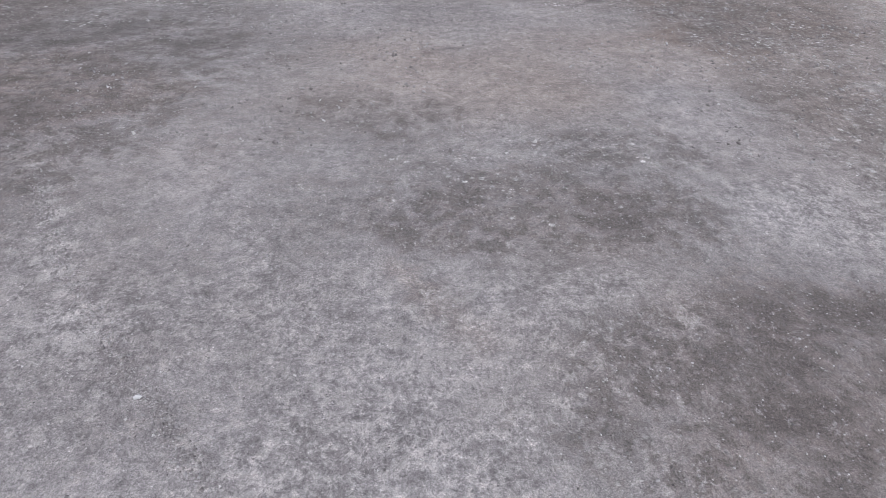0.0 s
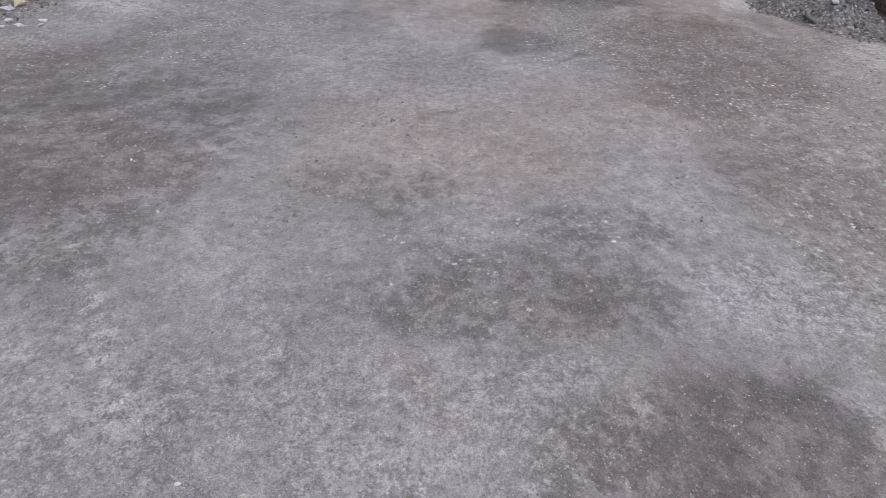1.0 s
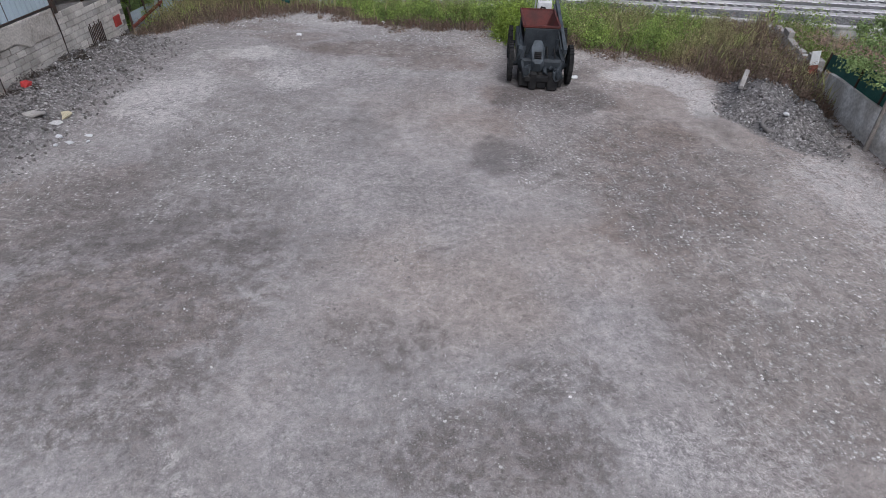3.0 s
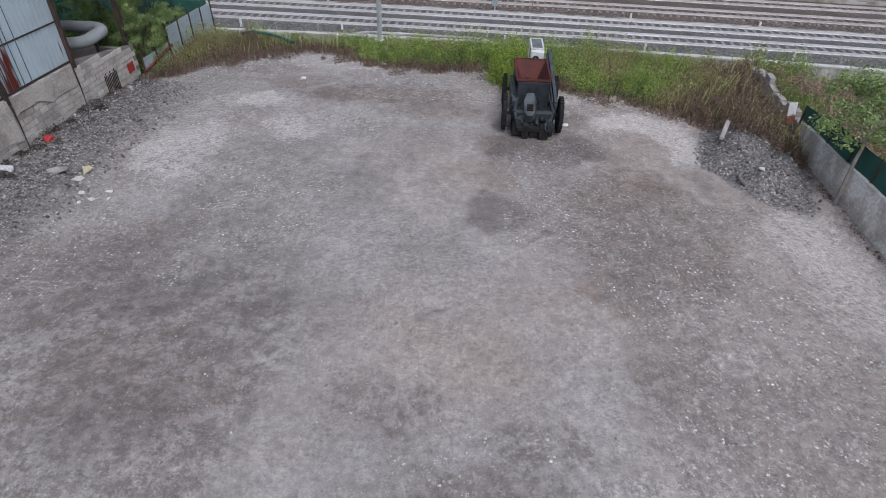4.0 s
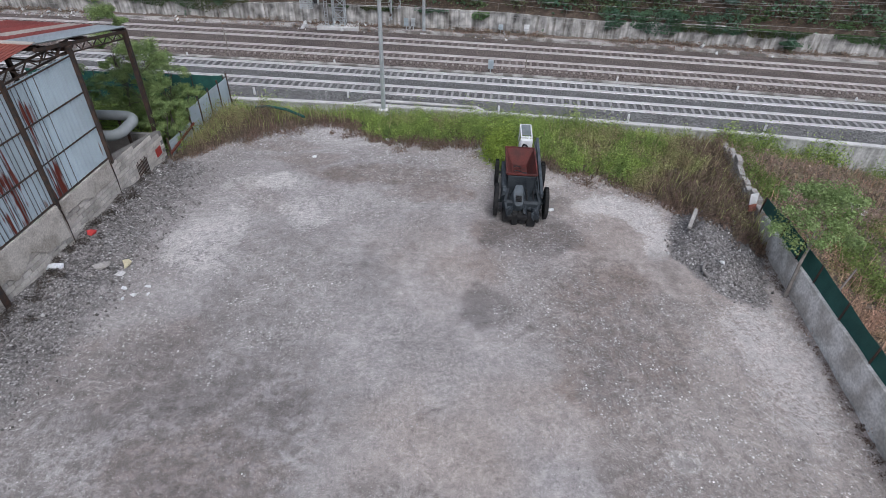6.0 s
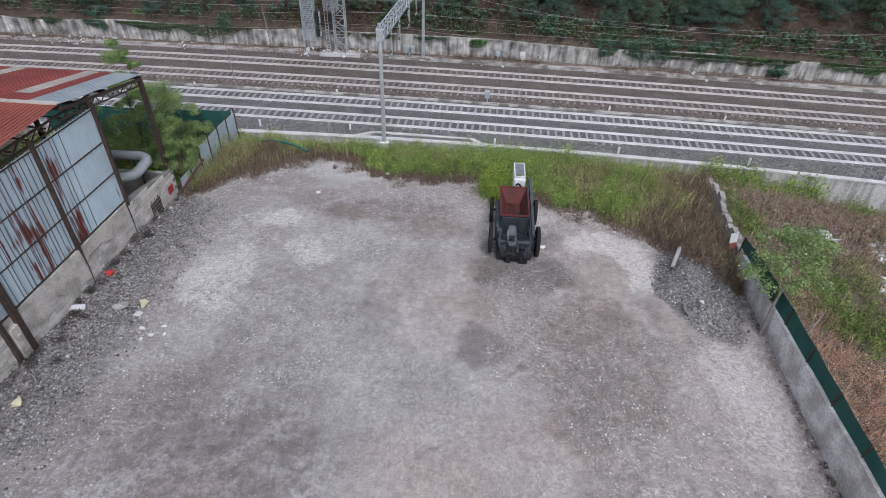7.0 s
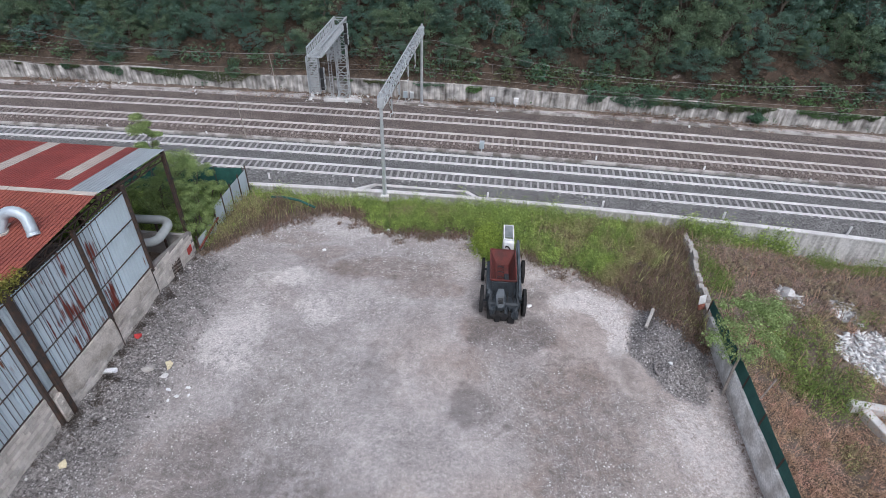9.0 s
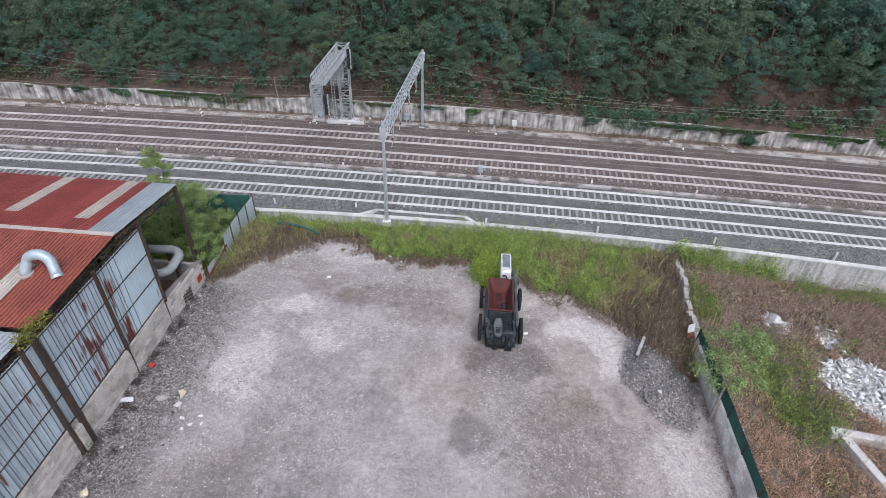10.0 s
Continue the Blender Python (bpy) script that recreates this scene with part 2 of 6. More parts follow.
# patches of the yard: middle, half sizes, turn, raggedness, strength
DAMP_NEAR = [
    (-12.8, 11.6, 2.2, 1.3, 0, 0.7, 0.48), (-6.2, 11.5, 1.5, 1.0, 0, 0.6, 0.48), (-8.1, 8.6, 1.7, 1.2, 0, 0.6, 0.58),
    (1.8, 6.4, 1.1, 0.7, 0, 0.8, 0.51), (0.9, 6.95, 1.7, 0.8, 0, 0.8, 0.41), (8.6, 9.9, 1.6, 0.6, 0, 0.7, 0.44),
    (-0.5, 9.3, 0.7, 0.6, 0, 0.5, 0.34), (3.7, 4.0, 1.6, 1.0, 0, 0.7, 0.51), (2.4, 3.3, 1.3, 0.8, 0, 0.7, 0.44),
    (-4.1, 6.7, 1.5, 0.5, -50, 0.6, 0.31), (12.4, 12.0, 1.0, 0.8, 0, 0.6, 0.41),
]
DAMP_MID = [
    (2.25, 18.3, 1.5, 1.5, 0, 0.35, 0.9), (-9.2, 13.0, 2.2, 1.6, 0, 0.7, 0.7), (-15.0, 13.0, 2.0, 1.5, 0, 0.7, 0.7),
    (-5.3, 13.0, 1.3, 0.9, 0, 0.6, 0.6), (-0.38, 12.5, 0.22, 0.2, 0, 0.3, 0.8), (0.1, 12.9, 0.36, 0.12, 0, 0.2, 0.9),
    (4.0, 17.2, 0.35, 0.25, 40, 0.3, 0.9), (3.4, 16.6, 0.5, 0.13, 30, 0.3, 0.8), (-6.5, 16.0, 1.6, 2.2, 0, 0.7, 0.6),
    (-9.5, 17.5, 1.4, 2.2, 0, 0.7, 0.6), (-11.5, 14.5, 2.5, 1.3, 0, 0.8, 0.65), (7.3, 16.8, 1.2, 2.0, 0, 0.9, 0.6),
    (6.6, 14.2, 1.3, 1.0, 0, 0.9, 0.55), (10.3, 18.5, 1.5, 1.2, 0, 0.8, 0.5),
]
# darker ground in the far yard, most of it close round the machine
DARK_FAR = [
    (6.0, 24.3, 1.3, 1.1, 0, 0.35, 1.0),
    (4.7, 23.3, 2.5, 1.2, 0, 0.35, 1.0), (3.2, 25.6, 0.9, 1.2, 0, 0.3, 0.9),
    (4.4, 24.3, 2.3, 1.3, 0, 0.5, 0.7), (-3.0, 20.5, 1.5, 2.0, 0, 0.8, 0.5), (5.7, 23.6, 1.7, 1.0, 20, 0.7, 0.75),
    (5.2, 25.2, 1.6, 0.9, 0, 0.6, 0.75), (6.4, 26.6, 0.7, 1.4, 0, 0.6, 0.75), (4.0, 25.0, 1.6, 0.8, 0, 0.4, 0.9),
    (10.8, 21.5, 1.2, 1.6, 0, 0.8, 0.6),
]
DAMP_AND_DARK = DAMP_NEAR + DAMP_MID + DARK_FAR
PALE_NEAR = [
    (13.3, 14.0, 1.3, 2.8, 0, 0.5, 0.55), (8.5, 11.2, 0.7, 0.5, 0, 0.4, 0.9), (-4.3, 5.45, 2.8, 0.11, -54, 0.12, 0.9),
    (-2.4, 6.0, 2.6, 0.08, -55, 0.12, 0.6), (-5.0, 3.5, 2.5, 2.2, 0, 0.6, 0.4), (0.8, 3.6, 0.4, 0.3, 0, 0.5, 0.4),
    (5.8, 6.5, 2.0, 1.2, 0, 0.6, 0.5), (-1.0, 14.5, 3.0, 3.0, 0, 0.6, 0.3),
]
PALE_FAR = [
    (13.8, 16.0, 1.4, 4.5, 0, 0.4, 0.7), (-9.7, 28.2, 1.6, 0.9, 10, 0.5, 0.9), (-11.6, 22.6, 2.2, 2.6, 0, 0.6, 0.75), (-7.5, 25.2, 1.4, 1.6, 0, 0.6, 0.7),
    (-10.6, 27.9, 3.2, 1.4, 0, 0.7, 0.55), (-11.5, 26.1, 2.0, 1.2, 0, 0.7, 0.45), (-5.9, 26.5, 3.8, 1.5, 0, 0.7, 0.5),
    (8.9, 26.8, 2.3, 1.6, 0, 0.6, 0.95), (11.0, 24.6, 1.0, 2.4, 0, 0.5, 0.9), (13.2, 17.6, 1.1, 2.2, 0, 0.35, 0.75), (-6.5, 34.2, 3.2, 1.6, 0, 0.5, 0.9),
    (-12.3, 23.0, 1.6, 2.6, 0, 0.5, 0.6), (3.5, 29.5, 6.0, 1.2, 0, 0.6, 0.6),
]
PALE = PALE_NEAR + PALE_FAR
BROWN = [
    (-3.6, 29.4, 4.4, 1.2, 0, 0.6, 0.95), (-1.0, 27.6, 2.6, 1.0, 0, 0.7, 0.8), (-8.5, 31.0, 2.6, 0.8, 0, 0.6, 0.7),
    (7.3, 19.4, 2.6, 2.4, 0, 0.5, 0.95), (6.9, 16.0, 2.2, 2.0, 0, 0.6, 0.85), (6.4, 14.0, 1.7, 1.4, 0, 0.6, 0.75),
    (8.1, 14.8, 2.2, 1.2, 0, 0.6, 0.85), (5.0, 23.9, 3.0, 1.7, 0, 0.5, 0.95), (1.5, 21.6, 2.2, 1.4, 0, 0.7, 0.6),
    (9.6, 17.0, 1.4, 2.2, 0, 0.7, 0.55), (-12.0, 14.0, 4.0, 2.4, 0, 0.7, 0.6), (-8.0, 10.0, 3.0, 1.6, 0, 0.7, 0.6),
    (3.7, 4.0, 2.2, 1.4, 0, 0.7, 0.42), (0.0, 4.8, 1.0, 0.25, -50, 0.3, 0.7), (1.5, 6.6, 1.7, 1.0, 0, 0.7, 0.35),
    (-10.0, 32.6, 4.0, 0.8, 0, 0.5, 0.8),
]
# stretches where dark crumbs of soil break through the dust
MOTTLE = [
    (-11.0, 11.0, 6.5, 4.6, 0, 0.4, 1.0), (-8.0, 8.6, 3.4, 2.2, 0, 0.5, 0.9), (9.2, 10.4, 3.6, 3.4, 0, 0.5, 0.65),
    (7.6, 17.0, 3.2, 5.4, 0, 0.4, 0.85), (1.5, 6.6, 2.5, 1.2, 0, 0.4, 1.0), (3.4, 3.6, 2.8, 1.5, 0, 0.4, 1.0),
    (2.7, 8.2, 1.3, 0.7, 0, 0.4, 0.8), (-1.0, 9.4, 1.6, 1.0, 0, 0.5, 0.6), (4.8, 23.8, 2.8, 1.6, 0, 0.4, 0.8),
    (-4.0, 29.5, 5.0, 1.6, 0, 0.5, 0.7), (-8.0, 20.0, 3.0, 4.0, 0, 0.5, 0.45),
]


def plaster(x, y):
    """Where broken white plaster lies in the waste plot."""
    a = np.clip(1.15 - np.sqrt(((x - 27.4 - 0.35 * (24 - y)) / 3.3) ** 2 + ((y - 22.4) / 2.9) ** 2), 0, 1)
    b = np.clip(1.0 - np.sqrt(((x - 23.6) / 0.9) ** 2 + ((y - 28.6) / 1.2) ** 2), 0, 1)
    c = np.clip(1.0 - np.sqrt(((x - 26.6) / 0.9) ** 2 + ((y - 27.4) / 1.5) ** 2), 0, 1)
    return np.maximum(np.maximum(a, b), c) + 0.15 * fractal(x, y, 1.5, 97)


def ground_layers(x, y):
    d = x - west_x(y) + 0.9 * fractal(x, y, 3.5, 5)
    damp = 0.5 + 0.5 * fractal(x, y, 5.0, 31)
    damp = smooth01((damp - 0.45) / 0.4) * 0.22
    for k, a in enumerate(DAMP_AND_DARK):
        damp = np.maximum(damp, a[6] * blob(x, y, *a[:6], seed=40 + k))
    pale = smooth01((fractal(x, y, 6.0, 33) - 0.05) / 0.4) * 0.5
    for k, a in enumerate(PALE):
        pale = np.maximum(pale, a[6] * blob(x, y, *a[:6], seed=60 + k))
    brown = 0.15 + 0.2 * fractal(x, y, 7.0, 35)
    for k, a in enumerate(BROWN):
        brown = np.maximum(brown, a[6] * blob(x, y, *a[:6], seed=80 + k))
    mottle = 0 * x
    for k, a in enumerate(MOTTLE):
        mottle = np.maximum(mottle, a[6] * blob(x, y, *a[:6], seed=100 + k))
    # coarse gravel: along the weeds, round the heap and below the bank
    gravel = smooth01((y - strip_edge(x) + 5.5 + 2.2 * fractal(x, y, 3.5, 39)) / 4.5) * (y > 18)
    gravel = np.maximum(gravel, smooth01(1.25 - d / 8.0 + 0.4 * fractal(x, y, 2.5, 43)) * 0.8)
    gravel = np.maximum(gravel, 0.75 * smooth01((0.5 + 0.9 * fractal(x, y, 6.0, 44) - 0.35) / 0.4))
    gravel = gravel * (1 - 0.8 * smooth01((pale - 0.35) / 0.3) * (y < 30))
    bank = smooth01(1 - d / 5.2) * smooth01((31.5 - y) / 3)
    hx, hy = (x - 14.1 - 0.1 * (y - 24) + 0.7 * fractal(x, y, 2.2, 14)) / 2.15, (y - 23.4 + 0.8 * fractal(x, y, 2.6, 15)) / 4.4
    heap = smooth01((1.3 - hx * hx - hy * hy) / 0.75)
    rubble = np.maximum(bank, heap)
    strip = smooth01((y - strip_edge(x) - 0.1 - 0.5 * fractal(x, y, 2, 2)) / 0.9)
    low = smooth01((x - east_x(y) - 0.2) / 0.4)
    soil = np.maximum(strip * (y < kerb_y(x)), low * (y < kerb_y(x)))
    soil = np.maximum(soil, smooth01((-60 - y) / 30))
    soil = np.maximum(soil, smooth01((y - back_y(x) + 0.9 + 0.4 * fractal(x, y, 3, 38)) / 0.5))
    soil = np.maximum(soil, smooth01((west_x(y) - 0.6 - x) / 0.3) * (y < kerb_y(x)) * 0.8)
    white = plaster(x, y)
    soil = soil * (1 - 0.85 * smooth01((white - 0.05) / 0.15))
    pale = np.maximum(pale, smooth01((white - 0.05) / 0.15))
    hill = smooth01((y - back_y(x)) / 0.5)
    warm = smooth01(0.5 + x / 16 + 0.9 * fractal(x, y, 5.0, 37))
    return dict(warm=warm, hill=hill, mottle=mottle * (1 - hill), gravel=np.clip(gravel, 0, 1) * (1 - hill), damp=damp * (1 - hill), pale=pale, brown=np.clip(brown, 0, 1), rubble=rubble, soil=soil)


def ground_material():
    m = bpy.data.materials.new("yard_ground")
    m.use_nodes = True
    n, l = m.node_tree.nodes, m.node_tree.links
    b = n["Principled BSDF"]
    pos = n.new("ShaderNodeNewGeometry").outputs["Position"]

    def noise_tex(scale, detail=5, rough=0.55):
        t = n.new("ShaderNodeTexNoise")
        t.inputs["Scale"].default_value, t.inputs["Detail"].default_value, t.inputs["Roughness"].default_value = scale, detail, rough
        l.new(pos, t.inputs["Vector"])
        return t.outputs[0]

    def rng(v, a, b2, lo=0.0, hi=1.0):
        r = n.new("ShaderNodeMapRange")
        for k, q in enumerate((a, b2, lo, hi)):
            r.inputs[k + 1].default_value = q
        l.new(v, r.inputs[0])
        return r.outputs[0]

    def mixc(f, a, b2):
        x = n.new("ShaderNodeMix")
        x.data_type = "RGBA"
        if isinstance(f, float):
            x.inputs["Factor"].default_value = f
        else:
            l.new(f, x.inputs["Factor"])
        for key, c in (("A", a), ("B", b2)):
            if isinstance(c, tuple):
                x.inputs[key].default_value = (*c, 1)
            else:
                l.new(c, x.inputs[key])
        return x.outputs["Result"]

    def math2(op, a, b2):
        x = n.new("ShaderNodeMath")
        x.operation = op
        for k, q in enumerate((a, b2)):
            if isinstance(q, (int, float)):
                x.inputs[k].default_value = q
            else:
                l.new(q, x.inputs[k])
        return x.outputs[0]

    def attr(name):
        a = n.new("ShaderNodeAttribute")
        a.attribute_name = name
        return a.outputs["Fac"]

    n1, n2, n3 = noise_tex(0.35, 6), noise_tex(1.6, 8, 0.7), noise_tex(7, 6, 0.75)
    n4, n5 = noise_tex(55, 3, 0.7), noise_tex(22, 4, 0.7)
    fray = math2("ADD", math2("MULTIPLY", rng(n2, 0.38, 0.62), 0.38), math2("ADD", math2("MULTIPLY", rng(n3, 0.38, 0.62), 0.36), math2("MULTIPLY", rng(n5, 0.38, 0.62), 0.26)))

    def layer(name, lo=0.66, hi=0.98, weight=0.6):
        """A patch layer with a fringe broken up at three scales."""
        return rng(math2("ADD", math2("MULTIPLY", attr(name), weight), math2("MULTIPLY", fray, 0.8)), lo, hi)

    def cells(scale):
        v = n.new("ShaderNodeTexVoronoi")
        v.inputs["Scale"].default_value = scale
        l.new(pos, v.inputs["Vector"])
        c = n.new("ShaderNodeSeparateColor")
        l.new(v.outputs["Color"], c.inputs[0])
        return v.outputs["Distance"], c.outputs[0], c.outputs[1]

    blot = math2("ADD", math2("MULTIPLY", n1, 0.62), math2("ADD", math2("MULTIPLY", n2, 0.25), math2("MULTIPLY", n3, 0.13)))
    base = mixc(rng(blot, 0.40, 0.60), (0.272, 0.248, 0.242), (0.425, 0.396, 0.388))
    base = mixc(attr("warm"), mixc(0.14, base, (0.275, 0.27, 0.28)), mixc(0.34, base, (0.43, 0.345, 0.29)))
    base = mixc(math2("MULTIPLY", layer("brown", 0.45, 1.1), 0.85), base, (0.19, 0.142, 0.118))
    base = mixc(math2("MULTIPLY", layer("pale", 0.62, 0.98), 0.8), base, (0.56, 0.53, 0.515))
    # crumbs of dark soil
    crumb = math2("MAXIMUM", rng(noise_tex(1.15, 9, 0.74), 0.49, 0.56), rng(noise_tex(3.4, 8, 0.72), 0.50, 0.57))
    crumb = math2("MULTIPLY", crumb, layer("mottle", 0.5, 0.85))
    crumb = math2("MULTIPLY", crumb, rng(n3, 0.32, 0.52, 0.35, 1.0))
    base = mixc(math2("MULTIPLY", crumb, 0.72), base, (0.135, 0.117, 0.108))
    damp = layer("damp", 0.6, 1.15, 0.75)
    base = mixc(math2("MULTIPLY", damp, 0.72), base, (0.115, 0.102, 0.097))
    # coarse gravel: single stones, pale and dark
    gd, gr, gq = cells(8.5)
    hd, hr, hq = cells(19.0)
    loose = math2("MULTIPLY", layer("gravel", 0.5, 0.9), rng(noise_tex(0.9, 7, 0.7), 0.42, 0.58, 0.25, 1.0))
    base = mixc(math2("MULTIPLY", loose, 0.6), base, mixc(rng(n3, 0.4, 0.6), (0.20, 0.178, 0.168), (0.34, 0.312, 0.30)))
    stone = mixc(rng(gr, 0.3, 0.95), (0.15, 0.137, 0.13), (0.86, 0.84, 0.83))
    base = mixc(math2("MULTIPLY", math2("MULTIPLY", rng(gd, 0.45, 0.25), loose), rng(gq, 0.35, 0.6, 0.0, 0.95)), base, stone)
    stone2 = mixc(rng(hr, 0.2, 1.0), (0.12, 0.11, 0.107), (0.80, 0.78, 0.77))
    base = mixc(math2("MULTIPLY", math2("MULTIPLY", rng(hd, 0.45, 0.25), rng(loose, 0.0, 1.0, 0.18, 0.85)), rng(hq, 0.4, 0.8, 0.0, 0.9)), base, stone2)
    rub = mixc(rng(n3, 0.35, 0.65), (0.062, 0.057, 0.055), (0.26, 0.244, 0.238))
    rub = mixc(math2("MULTIPLY", rng(gd, 0.5, 0.25), rng(gr, 0.5, 0.9)), rub, (0.42, 0.405, 0.40))
    base = mixc(layer("rubble", 0.6, 0.8, 0.8), base, rub)
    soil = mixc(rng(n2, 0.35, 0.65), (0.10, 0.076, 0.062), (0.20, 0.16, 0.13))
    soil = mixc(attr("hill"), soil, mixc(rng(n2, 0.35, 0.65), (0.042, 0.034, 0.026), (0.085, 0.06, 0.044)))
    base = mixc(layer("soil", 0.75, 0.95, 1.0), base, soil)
    grain = math2("MULTIPLY", rng(n4, 0.34, 0.66, 0.72, 1.28), rng(noise_tex(130, 2, 0.6), 0.32, 0.68, 0.62, 1.38))
    grain = math2("MULTIPLY", grain, rng(n5, 0.36, 0.64, 0.80, 1.20))
    grain = math2("MULTIPLY", grain, rng(n3, 0.34, 0.66, 0.74, 1.26))
    grain = math2("MULTIPLY", grain, rng(noise_tex(2.6, 6, 0.7), 0.36, 0.64, 0.85, 1.15))
    # sparse small stones everywhere
    sd, sr, sq = cells(34.0)
    speck = math2("MULTIPLY", rng(math2("ADD", sd, math2("MULTIPLY", n4, 0.5)), 0.62, 0.45), math2("MULTIPLY", rng(sq, 0.84, 0.93), rng(fray, 0.25, 0.6)))
    base = mixc(math2("MULTIPLY", speck, 0.8), base, mixc(rng(sr, 0.3, 0.6), (0.11, 0.10, 0.10), (0.68, 0.66, 0.66)))
    pebble = math2("ADD", math2("MULTIPLY", rng(hd, 0.45, 0.1), loose), speck)
    vm = n.new("ShaderNodeVectorMath")
    vm.operation = "SCALE"
    l.new(base, vm.inputs[0]), l.new(grain, vm.inputs["Scale"])
    l.new(vm.outputs[0], b.inputs["Base Color"])
    l.new(rng(damp, 0, 1, 0.95, 0.7), b.inputs["Roughness"])
    b.inputs["Specular IOR Level"].default_value = 0.2
    hsum = math2("ADD", math2("ADD", math2("MULTIPLY", n4, 0.35), n3), math2("MULTIPLY", pebble, 0.7))
    bp = n.new("ShaderNodeBump")
    bp.inputs["Strength"].default_value, bp.inputs["Distance"].default_value = 0.6, 0.03
    l.new(hsum, bp.inputs["Height"])
    l.new(bp.outputs[0], b.inputs["Normal"])
    return m


GROUND = ground_material()
ny, nx = GX.shape
gme = bpy.data.meshes.new("ground")
idx = np.arange(ny * nx).reshape(ny, nx)
quads = np.stack([idx[:-1, :-1], idx[:-1, 1:], idx[1:, 1:], idx[1:, :-1]], -1).reshape(-1, 4)
gme.from_pydata(np.stack([GX, GY, GZ], -1).reshape(-1, 3).tolist(), [], quads.tolist())
gme.materials.append(GROUND)
gme.shade_smooth()
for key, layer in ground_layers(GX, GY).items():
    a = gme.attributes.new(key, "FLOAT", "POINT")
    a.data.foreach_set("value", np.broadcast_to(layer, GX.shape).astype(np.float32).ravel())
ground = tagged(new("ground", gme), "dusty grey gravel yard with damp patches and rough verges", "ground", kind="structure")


# ---- railway ----
def ribbon(name, profile, mat, x0=-150, x1=150, step=1.5, wobble=0.0):
    """A long strip along the tracks with a cross-section of (off, z)."""
    verts, faces = [], []
    xs = np.arange(x0, x1 + 0.1, step)
    for i, x in enumerate(xs):
        for j, (off, z) in enumerate(profile):
            p = on_track(x, off, z)
            p.z += wobble * float(value_noise(x, off, 0.9, 50 + j))
            verts.append(p)
    k = len(profile)
    for i in range(len(xs) - 1):
        for j in range(k - 1):
            a = i * k + j
            faces.append((a, a + k, a + k + 1, a + 1))
    return mesh_object(name, verts, faces, mat)


TRACKS = (0.0, 3.3, 7.75, 11.7)
tagged(ribbon("ballast_bed", [(-1.9, -0.6), (-1.3, -0.3), (-0.55, -0.01), (-0.26, -0.01), (-0.19, -0.08), (1.68, -0.08), (1.75, 0.0), (3.03, 0.0), (3.11, -0.08), (4.98, -0.08), (5.05, -0.0), (5.5, -0.06), (6.1, -0.45)], BALLAST, wobble=0.03),
       "dark grey crushed stone ballast bed of the railway", "ballast", kind="structure")
tagged(ribbon("ballast_bed", [(6.6, -0.5), (7.0, -0.2), (7.49, 0.0), (7.56, -0.08), (9.43, -0.08), (9.5, 0.0), (11.44, 0.0), (11.51, -0.08), (13.38, -0.08), (13.45, 0.0), (13.9, -0.1), (14.8, -0.38), (16.5, -0.44), (16.7, -0.5)], BALLAST_OLD, wobble=0.04),
       "rust-stained brown ballast bed of the older tracks", "ballast", kind="structure")


def sleeper_mesh():
    bm = bmesh.new()
    add_box(bm, (-0.095, -0.55, -0.16), (0.095, 2.05, -0.02), bevel=0.02)
    for off in (0.0, 1.505):
        for s in (-1, 1):
            add_box(bm, (-0.07, off + s * 0.11 - 0.035, -0.025), (0.07, off + s * 0.11 + 0.035, 0.02))
    me = bpy.data.meshes.new("sleeper")
    bm.to_mesh(me)
    bm.free()
    return me


def rail_bar(name, off, mat, parent):
    prof = [(-0.05, -0.15), (0.05, -0.15), (0.02, -0.11), (0.02, -0.03), (0.042, -0.02), (0.042, 0.02), (-0.042, 0.02), (-0.042, -0.02), (-0.02, -0.03), (-0.02, -0.11)]
    verts, faces = [], []
    xs = np.arange(-150, 150.1, 3.0)
    for x in xs:
        for o, z in prof:
            verts.append(on_track(x, off + o * 1.0, z + 0.13))
    k = len(prof)
    for i in range(len(xs) - 1):
        for j in range(k):
            a, b = i * k + j, i * k + (j + 1) % k
            faces.append((a, b, b + k, a + k))
    return mesh_object(name, verts, faces, mat, parent)


def railway_track(off, rail_mat, sleeper_mat, label):
    t = tagged(new("railway_track"), label, "railway track", group="railway tracks")
    rail_bar("rail", off, rail_mat, t), rail_bar("rail", off + 1.505, rail_mat, t)
    me = sleeper_mesh()
    me.materials.append(sleeper_mat)
    x = -56.0
    while x < 56:
        p = on_track(x, off, 0.0)
        shared("sleeper", me, t, Matrix.Translation(p) @ Matrix.Rotation(math.atan(-0.0877 - 0.0012 * x), 4, "Z"))
        x += 0.6 / math.sqrt(1 + 0.0877 ** 2)
    return t


for k, off in enumerate(TRACKS):
    railway_track(off, (RAIL, RAIL, RAIL_RUST, RAIL_RUST)[k], (SLEEPER, SLEEPER, SLEEPER_OLD, SLEEPER_OLD)[k],
                  "railway track with polished steel rails on pale concrete sleepers" if k < 2 else "railway track with rusty rails on brown-stained concrete sleepers")

# low ledge before the retaining wall
tagged(ribbon("trim_ledge", [(16.48, -0.6), (16.5, -0.24), (16.54, -0.2), (16.86, -0.2), (16.9, -0.26), (16.92, -0.6)], DULL_CONCRETE, step=0.7, wobble=0.09),
       "weathered pale concrete ledge before the retaining wall", "ledge", kind="structure")
# cable trough between the pairs of tracks
tagged(ribbon("cable_trough", [(6.15, -0.5), (6.15, -0.22), (6.2, -0.19), (6.5, -0.19), (6.55, -0.22), (6.55, -0.5)], DULL_CONCRETE, step=1.0, wobble=0.02),
       "pale concrete cable trough with lids between the tracks", "cable trough", kind="structure")


